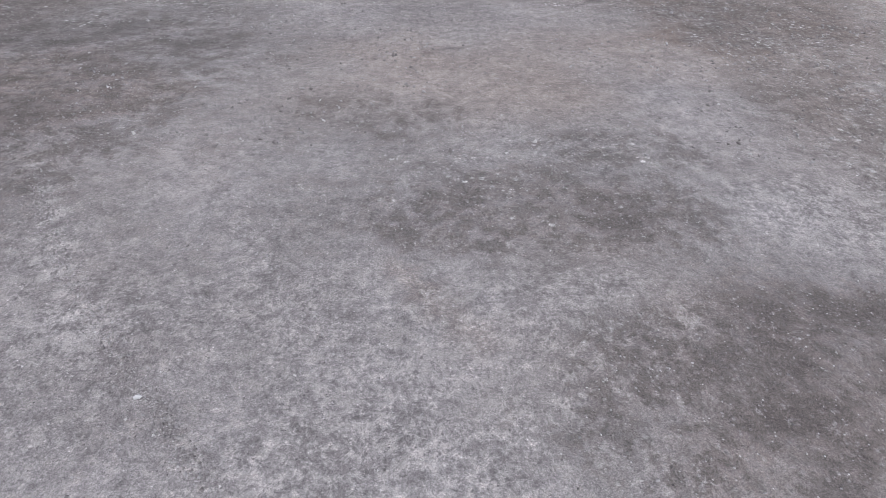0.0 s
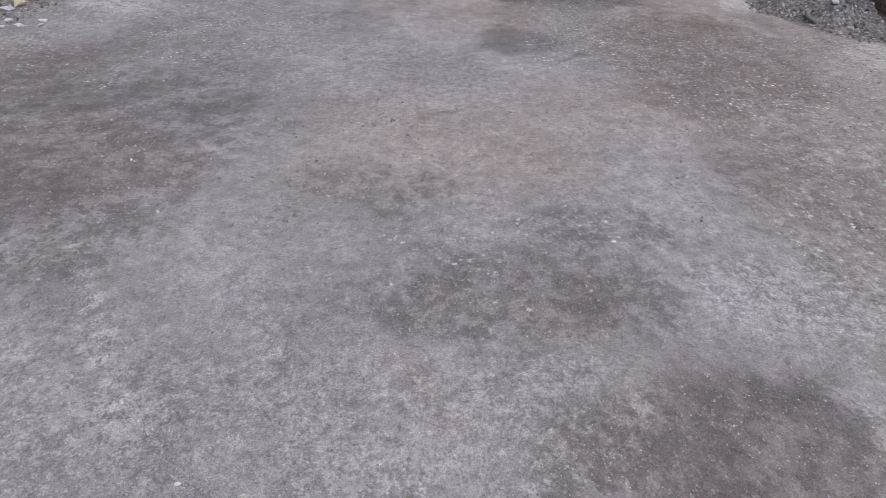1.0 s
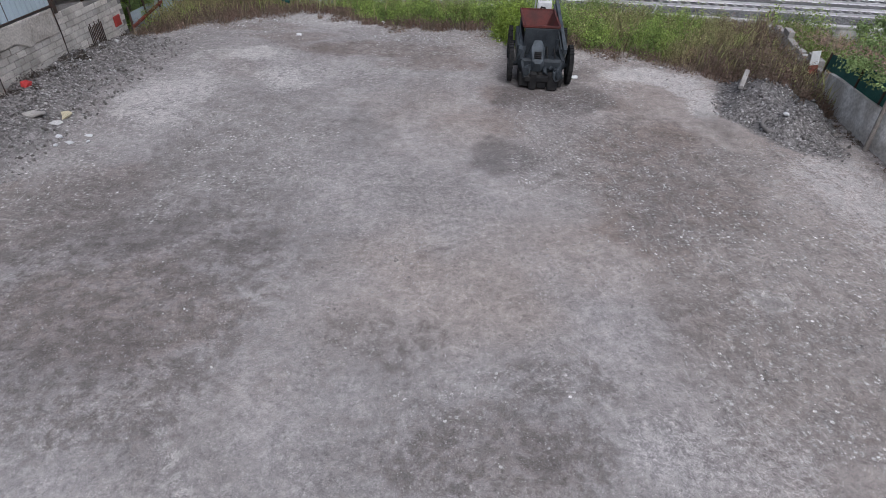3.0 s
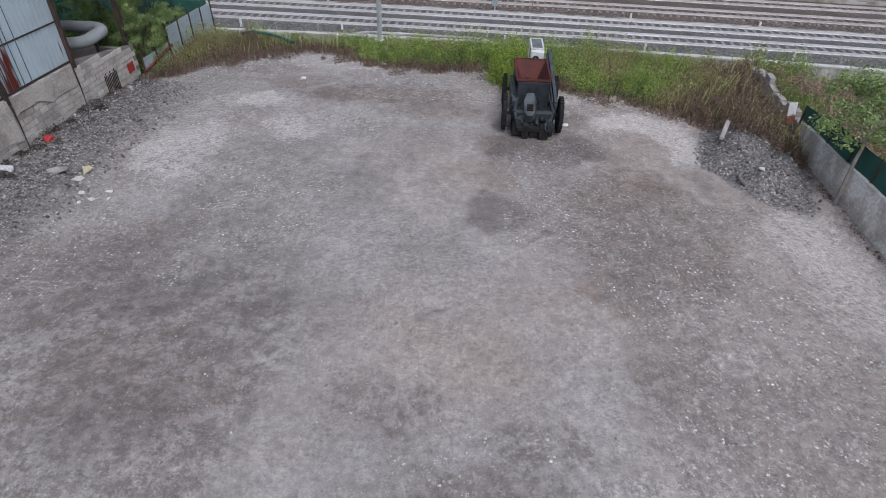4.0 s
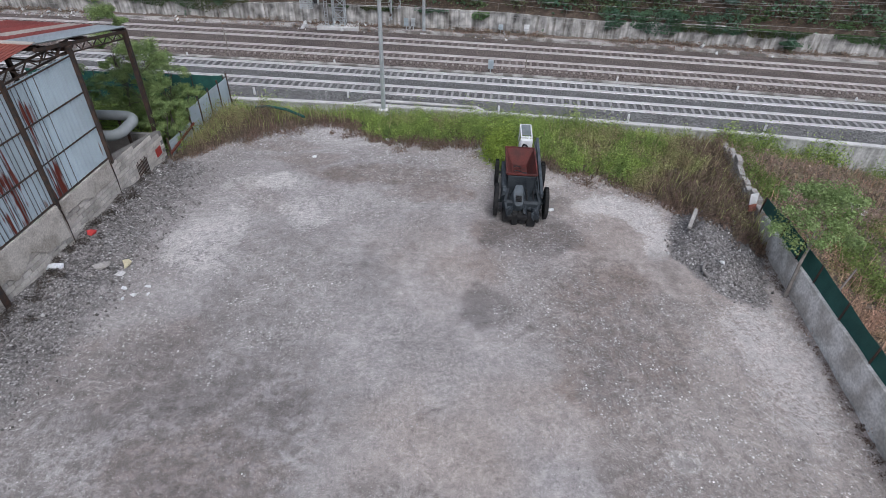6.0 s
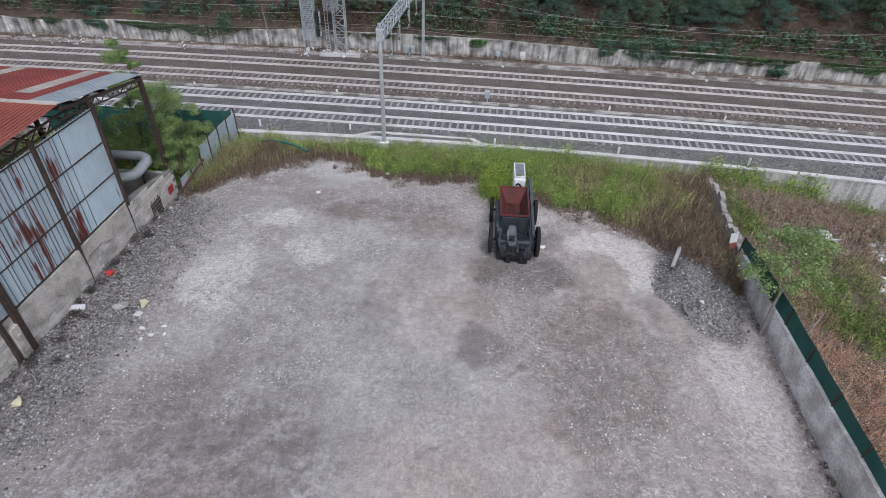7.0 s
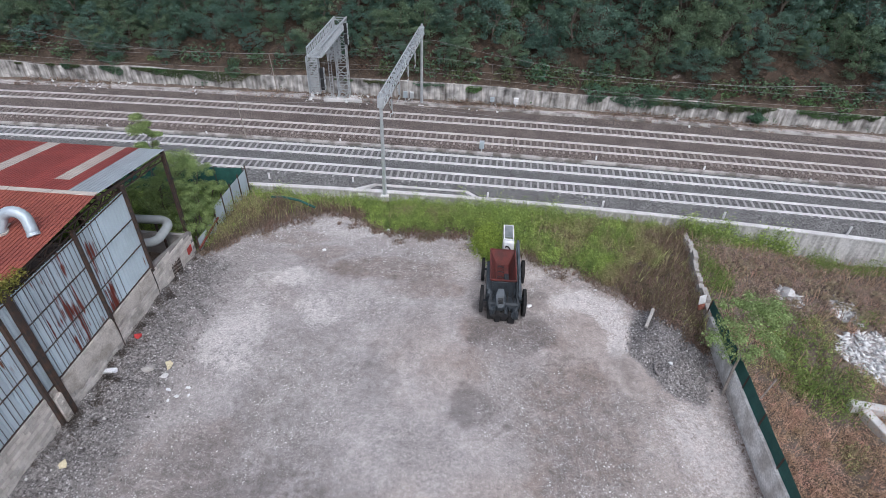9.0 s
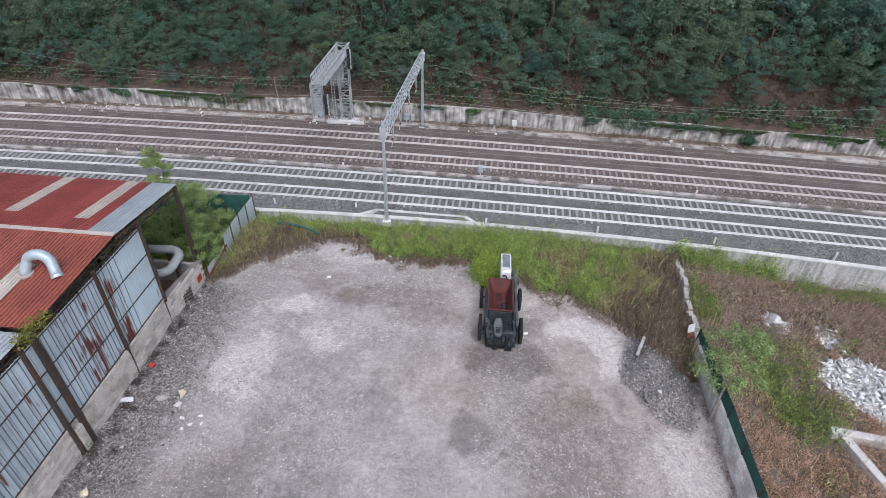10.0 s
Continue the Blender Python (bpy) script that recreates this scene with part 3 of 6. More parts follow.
def wall_strip(name, pts, z0, z1, thick, mat, label, category):
    """A wall along plan points, thick to its left side; z0, z1 may be functions of the point."""
    verts, faces = [], []
    pts = [Vector((*p, 0)) for p in pts]
    for i, p in enumerate(pts):
        d = (pts[min(i + 1, len(pts) - 1)] - pts[max(i - 1, 0)]).normalized()
        nrm = Vector((-d.y, d.x, 0))
        a, b = (z0(p) if callable(z0) else z0), (z1(p) if callable(z1) else z1)
        for q, z in ((p, a), (p, b), (p + nrm * thick, b), (p + nrm * thick, a)):
            verts.append((q.x, q.y, z))
    for i in range(len(pts) - 1):
        for j in range(4):
            a, b = i * 4 + j, i * 4 + (j + 1) % 4
            faces.append((a, a + 4, b + 4, b))
    faces += [(3, 2, 1, 0), tuple(len(verts) - 4 + j for j in range(4))]
    return tagged(mesh_object(name, verts, faces, mat), label, category, kind="structure")


STREAKED_WALL = material("streaked_concrete", (0.49, 0.475, 0.46), (0.16, 0.148, 0.132), scale=1.0, fine=1.1, fine_amount=0.8, contrast=(0.32, 0.68), bump=0.1)
WALL_FACE = material("weathered_wall_face", (0.56, 0.55, 0.54), (0.34, 0.33, 0.32), scale=1.0, fine=6, fine_amount=0.25, contrast=(0.40, 0.62))
for sw in (STREAKED_WALL.node_tree, WALL_FACE.node_tree):
    sm = sw.nodes.new("ShaderNodeMapping")
    sm.inputs["Scale"].default_value = (3.0, 3.0, 0.3)
    sg = sw.nodes.new("ShaderNodeNewGeometry")
    sw.links.new(sg.outputs["Position"], sm.inputs["Vector"])
    for nd in sw.nodes:
        if nd.bl_idname == "ShaderNodeTexNoise" and abs(nd.inputs["Scale"].default_value - 1.0) < 1e-4:
            sw.links.new(sm.outputs[0], nd.inputs["Vector"])

# parapet wall on the yard side, and the tall stained wall under the hill
xs = np.arange(-70, 90.1, 2.0)
wall_strip("wall_railway", [(x, kerb_y(x) - 0.1) for x in xs], -3.0, -0.14, 0.34, WALL_FACE, "low pale concrete railway wall above the weeds", "wall")
wall_strip("trim_coping", [(x, kerb_y(x) - 0.16) for x in xs], -0.136, -0.03, 0.46, PALE_CONCRETE, "pale concrete coping along the railway wall", "coping")
wall_strip("wall_north", [tuple(on_track(x, float(back_off(x)))[:2]) for x in np.arange(-140, 140.1, 2.0)], -0.8,
           lambda p: 1.5 + 0.22 * float(value_noise(p.x, 0, 5, 70)), 0.3, STREAKED_WALL, "tall streaked concrete retaining wall below the wooded slope", "wall")

# ---- shed beside the yard ----
def streaked(name, colour, rust, amount=0.5, rough=0.5, metal=0.2, stretch=0.12, scale=2.5):
    """Painted sheet with rust that runs down it in streaks."""
    m = material(name, colour, tuple(c * 0.82 for c in colour), rough=rough, metal=metal, scale=0.6, fine_amount=0.08, bump=0.05, random_amount=0.1)
    n, l = m.node_tree.nodes, m.node_tree.links
    b = n["Principled BSDF"]
    old = b.inputs["Base Color"].links[0].from_socket
    pos = n.new("ShaderNodeNewGeometry").outputs["Position"]
    mp = n.new("ShaderNodeMapping")
    mp.inputs["Scale"].default_value = (1, 1, stretch)
    l.new(pos, mp.inputs["Vector"])
    streak, where = n.new("ShaderNodeTexNoise"), n.new("ShaderNodeTexNoise")
    streak.inputs["Scale"].default_value, streak.inputs["Detail"].default_value = scale, 6
    where.inputs["Scale"].default_value, where.inputs["Detail"].default_value = 0.55, 3
    l.new(mp.outputs[0], streak.inputs["Vector"]), l.new(pos, where.inputs["Vector"])
    add = n.new("ShaderNodeMath")
    add.operation = "MULTIPLY_ADD"
    add.inputs[1].default_value = 0.75
    l.new(where.outputs[0], add.inputs[0]), l.new(streak.outputs[0], add.inputs[2])
    r = n.new("ShaderNodeMapRange")
    r.inputs[1].default_value, r.inputs[2].default_value = 1.22 - 0.25 * amount, 1.30 - 0.25 * amount
    l.new(add.outputs[0], r.inputs[0])
    mix = n.new("ShaderNodeMix")
    mix.data_type = "RGBA"
    mix.inputs["B"].default_value = (*rust, 1)
    l.new(r.outputs[0], mix.inputs["Factor"]), l.new(old, mix.inputs["A"])
    l.new(mix.outputs["Result"], b.inputs["Base Color"])
    return m


SHEET = streaked("rust_streaked_sheet", (0.57, 0.67, 0.745), (0.155, 0.035, 0.024), amount=1.36, scale=5.0, stretch=0.05)
SHEET_PLAIN = streaked("worn_blue_sheet", (0.57, 0.67, 0.74), (0.20, 0.09, 0.06), amount=0.55, scale=4.0, stretch=0.06)
ORANGE_ROOF = material("orange_red_roof", (0.27, 0.078, 0.053), (0.19, 0.052, 0.04), scale=0.5, rough=0.65, fine=10, fine_amount=0.15, bump=0.05, random_amount=0.1)
RED_ROOF = material("dark_red_roof", (0.26, 0.055, 0.045), (0.20, 0.045, 0.038), scale=0.5, rough=0.6, fine=10, fine_amount=0.15, bump=0.05, random_amount=0.12)
SKYLIGHT = material("skylight_sheet", (0.50, 0.45, 0.40), (0.40, 0.35, 0.31), scale=0.7, rough=0.5, fine_amount=0.12)
SILVER = material("silver_sheet", (0.50, 0.54, 0.57), (0.42, 0.46, 0.49), scale=0.6, rough=0.45, metal=0.4, fine_amount=0.08, random_amount=0.06)
DUCT = material("pale_blue_duct", (0.48, 0.55, 0.60), (0.40, 0.46, 0.50), scale=1.5, rough=0.4, metal=0.3, fine_amount=0.06)
PIPE = material("weathered_pipe", (0.44, 0.47, 0.48), (0.33, 0.35, 0.35), scale=1.2, rough=0.6, fine_amount=0.15)


def corrugated(name, parent, mat, u0, u1, length, pitch, depth, place, lift=0.0):
    """A corrugated sheet from u0 to u1 across, length along; place maps (u, v, w) to the world."""
    verts, faces = [], []
    n = max(1, int(round((u1 - u0) / pitch)))
    pw = (u1 - u0) / n
    us = [u0 + pw * (i + f) for i in range(n) for f in (0.0, 0.12, 0.24, 0.95)] + [u1]
    n *= 4
    for v in (0.0, length):
        for i, u in enumerate(us):
            verts.append(place(u, v, lift + depth * (1, 0, 1, 1)[i % 4]))
    k = n + 1
    for i in range(n):
        faces.append((i, i + 1, i + 1 + k, i + k))
    ob = mesh_object(name, verts, faces, mat, parent)
    sol = ob.modifiers.new("thickness", "SOLIDIFY")
    sol.thickness = 0.006
    return ob


shed = tagged(new("shed"), "long industrial shed with rust-streaked blue sheeting and red corrugated roofs", "shed")
COLS = (-1.6, 3.0, 7.4, 11.6, 15.85, 16.65, 21.2, 25.5)
Z0, Z1 = 2.68, 8.0
for a, b in zip(COLS, COLS[1:]):
    if b - a < 1.5:
        spans = [(a + 0.06, b - 0.06)]
    else:
        k = int(round((b - a) / 1.1))
        spans = [(a + 0.07 + (b - a - 0.14) * i / k, a + 0.07 + (b - a - 0.14) * (i + 1) / k) for i in range(k)]
    for s0, s1 in spans:
        corrugated("wall_sheet", shed, SHEET if 21.3 < (s0 + s1) / 2 < 22.6 or 17.4 < (s0 + s1) / 2 < 20.2 or 10 < s0 < 11 else SHEET_PLAIN, s0 + 0.006, s1 - 0.006, Z1 - Z0, 0.25, 0.085,
                   lambda u, v, w: (west_x(u) - 0.16 + w, u, Z0 + v))
for y in COLS:
    bm = bmesh.new()
    foot = {16.65: 0.0, 15.85: 0.6}.get(y, 2.4)
    w = 0.3 if y == 16.65 else 0.16
    x = west_x(y)
    add_bar(bm, (x - 0.02 + (0.12 if foot < 1 else 0), y, foot), (x - 0.02, y, 8.35), w, 0.2, up=(1, 0, 0))
    part("column", bm, DARK_STEEL, shed)
for z in (2.72, 4.45, 6.2, 7.92):
    for a, b in zip(COLS, COLS[1:]):
        bm = bmesh.new()
        add_bar(bm, (west_x(a) - 0.07, a + 0.1, z), (west_x(b) - 0.07, b - 0.1, z), 0.05, 0.06)
        part("girt", bm, DARK_STEEL, shed)
GROOVE_SHADE = material("groove_shade", (0.17, 0.18, 0.20), (0.11, 0.10, 0.10), scale=2, rough=0.7)
# dark upright strips added for the seams and the shade in the sheeting's grooves
bm = bmesh.new()
add_box(bm, (-0.012, -0.012, 0.0), (0.012, 0.012, 5.16))
shade_strip = bpy.data.meshes.new("shade_strip")
bm.to_mesh(shade_strip)
bm.free()
shade_strip.materials.append(GROOVE_SHADE)
for a, b, count in ((11.6, 15.85, 13), (16.65, 21.2, 16), (21.2, 23.2, 6), (7.4, 11.6, 13), (3.0, 7.4, 13)):
    for k in range(1, count):
        y = a + (b - a) * (k + 0.18 * math.sin(k * 2.7)) / count
        shared("shade_strip", shade_strip, shed, Matrix.Translation((west_x(y) - 0.055, y, 2.74)))
# open truss between the sheeting and the eaves
for a, b in zip(np.arange(-1.6, 25, 1.1), np.arange(-0.5, 26.1, 1.1)):
    bm = bmesh.new()
    xa, xb = west_x(a) - 0.25, west_x(b) - 0.25
    add_bar(bm, (xa, a, 8.05), (xb, b, 8.05), 0.07)
    add_bar(bm, (xa, a, 8.48), (xb, b, 8.48), 0.08)
    add_bar(bm, (xa, a, 8.05), ((xa + xb) / 2, (a + b) / 2, 8.48), 0.05)
    add_bar(bm, ((xa + xb) / 2, (a + b) / 2, 8.48), (xb, b, 8.05), 0.05)
    add_bar(bm, (xa, a, 8.25), (xa - 1.6, a, 8.4), 0.06)
    part("truss", bm, DARK_STEEL, shed)
bm = bmesh.new()
add_bar(bm, (west_x(25.5) - 0.1, 25.52, 2.7), (west_x(25.5) - 6.0, 25.7, 2.7), 0.1)
add_bar(bm, (west_x(25.5) - 0.1, 25.52, 8.2), (west_x(25.5) - 12.0, 25.7, 8.2), 0.16)
for k in range(1, 9):
    add_bar(bm, (west_x(25.5) - 1.4 * k, 25.6, 8.2), (west_x(25.5) - 1.4 * k - 0.7, 25.6, 8.42), 0.05)
part("end_beam", bm, DARK_STEEL, shed)


def roof_field(name, mat, x0, x1, y0, z0, y1, z1, pitch=0.20, step=1.02, skew=(0.0, 0.0)):
    """Corrugated sheets side by side, their ribs running up the slope."""
    k = max(1, int(round((x1 - x0) / step)))
    ln = math.hypot(y1 - y0, z1 - z0)
    for i in range(k):
        a, b = x0 + (x1 - x0) * i / k, x0 + (x1 - x0) * (i + 1) / k
        corrugated(name, shed, mat, a, b, ln, pitch, 0.085,
                   lambda u, v, w: (u + skew[0] * (y0 + (y1 - y0) * v / ln - 23.3), y0 + (y1 - y0) * v / ln + skew[1] * (u + 17), z0 + (z1 - z0) * v / ln + w), lift=0.004 * (i % 2))


FRONT, BACK = (0.09, -0.06), (-0.04, -0.06)
roof_field("roof_sheet", ORANGE_ROOF, -40.0, -17.0, 16.7, 8.66, 23.3, 9.05, skew=FRONT)
roof_field("roof_sheet", SKYLIGHT, -20.35, -19.45, 16.8, 8.71, 20.6, 8.935, skew=FRONT)
# far slope, with two translucent strips and a silver edge
for name, mat, x0, x1, top in (("roof_sheet", RED_ROOF, -40.0, -24.6, 0), ("skylight", SKYLIGHT, -24.6, -23.75, 2.0), ("roof_sheet", RED_ROOF, -23.75, -20.3, 0),
                               ("skylight", SKYLIGHT, -20.3, -19.45, 1.7), ("roof_sheet", RED_ROOF, -19.45, -18.65, 0), ("roof_sheet", SILVER, -18.65, -17.0, 0)):
    fall = -1.55 / 7.8
    if top:
        roof_field("roof_sheet", RED_ROOF, x0, x1, 23.3, 9.05, 23.3 + top, 9.05 + fall * top, skew=BACK)
    roof_field(name, mat, x0, x1, 23.3 + top, 9.05 + fall * top, 31.1, 7.5, skew=BACK)
roof_field("roof_sheet", SILVER, -40.0, -17.1, -3.0, 8.3, 16.5, 8.55, skew=FRONT)
for a in np.arange(-40, -17.2, 2.3):
    bm = bmesh.new()
    add_bar(bm, (a, 23.3 - 0.06 * (a + 17), 9.13), (a + 2.27, 23.3 - 0.06 * (a + 19.27), 9.13 + 0.01 * ((a * 7) % 2)), 0.3, 0.05)
    part("ridge_cap", bm, SKYLIGHT, shed, "pinkish worn ridge cap")
bm = bmesh.new()
for y, z in ((31.0, 7.42), (27.2, 8.15), (23.4, 8.88)):
    add_bar(bm, (-17.05 - 0.04 * (y - 23.3), y, z), (-40, y + 0.06 * 23, z), 0.12, 0.16)
add_bar(bm, (-17.1, 23.3, 8.85), (-17.4, 31.0, 7.35), 0.08, 0.14)
add_bar(bm, (-17.15, 23.3, 8.4), (-17.45, 31.0, 7.0), 0.06)
for k in range(8):
    a, b = k / 8, (k + 1) / 8
    mid = (a + b) / 2
    add_bar(bm, (-17.1 - 0.3 * a, 23.3 + 7.7 * a, 8.85 - 1.5 * a), (-17.15 - 0.3 * mid, 23.3 + 7.7 * mid, 8.4 - 1.4 * mid), 0.04)
    add_bar(bm, (-17.15 - 0.3 * mid, 23.3 + 7.7 * mid, 8.4 - 1.4 * mid), (-17.1 - 0.3 * b, 23.3 + 7.7 * b, 8.85 - 1.5 * b), 0.04)
part("canopy_frame", bm, DARK_STEEL, shed)
bm = bmesh.new()
add_bar(bm, (-17.42, 30.9, -0.2), (-17.42, 30.9, 7.4), 0.22)
part("column", bm, DARK_STEEL, shed)
bm = bmesh.new()
add_bar(bm, (-24.5, 30.9, -0.2), (-24.5, 30.9, 7.4), 0.22)
part("column", bm, DARK_STEEL, shed)

# dark inside of the shed: back and end walls
wall_strip("wall_shed_back", [(-40.2, -4.0), (-40.2, 31.0)], -0.5, 8.0, 0.25, CONCRETE, "plain rendered back wall of the shed", "wall")
wall_strip("wall_shed_end", [(-40.0, -4.0), (-18.9, -4.0)], -0.5, 8.0, 0.25, CONCRETE, "plain rendered end wall of the shed", "wall")

# bent duct on the roof
bm = bmesh.new()
arc = [(-19.85, 20.1, 8.8), (-19.8, 20.2, 9.2)] + [(-19.15 - 0.6 * math.cos(a), 20.4 + 0.12 * math.sin(a), 9.35 + 0.5 * math.sin(a)) for a in np.linspace(0.2, math.pi - 0.2, 9)] + [(-18.42, 20.25, 9.15), (-18.25, 20.05, 8.92)]
add_tube(bm, arc, 0.26, 16)
duct = tagged(part("roof_duct", bm, DUCT, smooth=True), "pale blue bent metal duct standing on the red roof", "duct")
bm = bmesh.new()
add_tube(bm, [(-18.28, 20.08, 8.97), (-18.22, 20.01, 8.87)], 0.285, 16)
part("rim", bm, DUCT, duct)
bm = bmesh.new()
add_tube(bm, [(-19.85, 20.1, 8.86), (-19.85, 20.1, 9.0)], 0.38, 16)
part("collar", bm, SKYLIGHT, duct)

# fat pipe behind the wall, on stands
bm = bmesh.new()
path = [(-22.6, 30.3, 2.75), (-19.2, 30.35, 2.75)] + [(-18.75 + 0.95 * math.sin(a), 29.45 + 0.9 * math.cos(a), 2.75) for a in np.linspace(0.1, 1.5, 6)] + [(-17.8, 28.9, 2.75)] + \
       [(-18.35 + 0.55 * math.cos(a), 28.6 - 0.8 * math.sin(a), 2.72) for a in np.linspace(0.3, 1.5, 5)] + [(-19.6, 27.6, 2.7)]
add_tube(bm, path, 0.29, 14)
pipe = tagged(part("bent_pipe", bm, PIPE, smooth=True), "fat weathered grey pipe bent round behind the block wall", "pipe")
for x, y in ((-21.2, 30.3), (-19.0, 30.3), (-17.9, 29.0), (-19.0, 27.7)):
    bm = bmesh.new()
    add_bar(bm, (x, y, -0.3), (x, y, 2.45), 0.12)
    part("stand", bm, DARK_STEEL, pipe)


# ---- block wall of the yard ----
def block_mesh(name, l, h, d):
    bm = bmesh.new()
    add_box(bm, (-l / 2, -d, -h / 2), (l / 2, 0, h / 2), bevel=0.012)
    me = bpy.data.meshes.new(name)
    bm.to_mesh(me)
    bm.free()
    return me


def wall_top(y):
    return 2.66 if y < 25.6 else 2.66 - 0.16 * (y - 25.6)


wall_west = wall_strip("wall_west", [(west_x(y) - 0.05, y) for y in np.linspace(-4, 30.3, 24)], -1.0, lambda p: wall_top(p.y) - 0.02, 0.3, MORTAR, "rough grey concrete block wall along the yard", "wall")
wall_strip("wall_pit", [(west_x(30.2) - 0.35, 30.2), (-24.0, 30.6)], -0.8, 1.8, 0.25, CONCRETE, "low concrete wall of the pit behind the yard", "wall")
turn_w = Matrix.Rotation(math.atan2(1, 0.07), 4, "Z")
block = block_mesh("block", 0.49, 0.235, 0.07)
block.materials.append(BLOCK)
joined = bmesh.new()
count = 0
for row in range(14):
    z = wall_top(0) - 0.13 - row * 0.255
    y = 10.6 + 0.255 * (row % 2)
    while y < 30.0:
        if z < wall_top(y) - 0.1 and z > -0.3:
            m = Matrix.Translation((west_x(y) + random.uniform(-0.01, 0.015), y, z)) @ turn_w @ Matrix.Rotation(math.pi, 4, "Z")
            if row < 8 and count < 298:
                shared("block", block, wall_west, m)
                count += 1
            else:
                add_box(joined, (-0.245, -0.07, -0.117), (0.245, 0, 0.117), m)
        y += 0.51
tagged(part("blocks", joined, BLOCK, wall_west), "courses of grey concrete blocks", kind="stuff")
# render coat on the upper courses, broken away below
COAT = material("old_render", (0.56, 0.52, 0.475), (0.38, 0.345, 0.305), scale=1.3, fine=14, fine_amount=0.3, contrast=(0.40, 0.6))
for y0, y1, low, deep in ((16.75, 21.1, 1.15, 0.7), (21.3, 25.2, 1.75, 0.5)):
    ys = np.linspace(y0, y1, 40)
    edge = low + deep * fractal(ys, ys * 0 + y0, 1.6, 131, 5)
    verts = [(west_x(y) + o, y, z) for y, e in zip(ys, edge) for o, z in ((0.06, 2.63), (0.082, 2.62), (0.082, float(e) + 0.02), (0.06, float(e)))]
    faces = [(i * 4 + j, i * 4 + 4 + j, i * 4 + 5 + j, i * 4 + 1 + j) for i in range(39) for j in range(3)]
    tagged(mesh_object("render_coat", verts, faces, COAT, wall_west), "dull brownish cement render broken away below")
bm = bmesh.new()
add_box(bm, (west_x(16.25) - 0.02, 15.98, -0.2), (west_x(16.25) + 0.2, 16.5, 2.3), bevel=0.04)
for k in range(4):
    add_box(bm, (west_x(16.25) + 0.19, 16.1 + 0.02 * k, 0.5 + 0.42 * k), (west_x(16.25) + 0.24, 16.38, 0.62 + 0.42 * k), bevel=0.02)
tagged(part("pier", bm, COAT, wall_west), "rough brownish concrete pier under the steel column")
RED_PAINT = material("red_paint", (0.42, 0.05, 0.04), (0.34, 0.06, 0.05), scale=6, rough=0.7)
bm = bmesh.new()
add_box(bm, (west_x(29.4) + 0.03, 29.15, 0.75), (west_x(29.4) + 0.09, 29.75, 1.25), bevel=0.02)
tagged(part("paint_mark", bm, RED_PAINT, wall_west), "red painted mark")
for k in range(9):
    bm = bmesh.new()
    y = 27.2 + 0.12 * k
    add_bar(bm, (west_x(y) + 0.05, y, 0.1), (west_x(y) + 0.05, y, 1.35 + 0.1 * math.sin(k * 2.0)), 0.035)
    part("grating_bar", bm, DARK_STEEL, wall_west)
for y in (21.2, 25.3):
    bm = bmesh.new()
    add_tube(bm, [(west_x(y) + 0.06, y, 2.7), (west_x(y) + 0.07, y + 0.05, 1.6), (west_x(y) + 0.06, y + 0.02, 0.4)], 0.03, 6)
    part("downpipe", bm, DARK_STEEL, wall_west)

# ---- sheet fence at the corner of the yard ----
FENCE_SHEET = streaked("fence_sheet", (0.50, 0.575, 0.635), (0.22, 0.06, 0.05), amount=0.45)
fence = tagged(new("sheet_fence"), "leaning fence of blue-grey corrugated sheets on rusty posts", "fence")
FA, FB = Vector((-16.6, 30.4, 0)), Vector((-15.75, 38.8, 0))
for k in range(6):
    a, b = FA.lerp(FB, k / 6), FA.lerp(FB, (k + 1) / 6)
    d = (b - a).normalized()
    nrm = Vector((d.y, -d.x, 0))
    top = (1.98 if k > 1 else 1.12) + 0.03 * math.sin(k * 2.1)
    corrugated("fence_sheet", fence, FENCE_SHEET, -0.15, top, (b - a).length - 0.02, 0.2, 0.03, lambda u, v, w: a + d * v + nrm * w + Vector((0, 0, u)))
for k in range(7):
    p = FA.lerp(FB, k / 6)
    bm = bmesh.new()
    add_bar(bm, p + Vector((0.06, 0, -0.3)), p + Vector((0.02, 0.03, 2.25 if k > 1 else 1.4)), 0.09)
    part("post", bm, DARK_STEEL, fence)

RUSTY_RAIL = material("rusty_rail", (0.22, 0.055, 0.04), (0.15, 0.045, 0.035), scale=4)
bm = bmesh.new()
add_bar(bm, FA + Vector((0.12, -0.1, 0.45)), FA.lerp(FB, 0.36) + Vector((0.1, 0, 0.95)), 0.09, 0.13)
part("rail", bm, RUSTY_RAIL, fence, "rusty red rail")

# ---- green mesh fence behind the shrubs ----
GREEN_MESH = material("green_mesh", (0.034, 0.115, 0.098), (0.024, 0.085, 0.074), rough=0.7, scale=1.5, fine=60, fine_amount=0.35, bump=0.2)


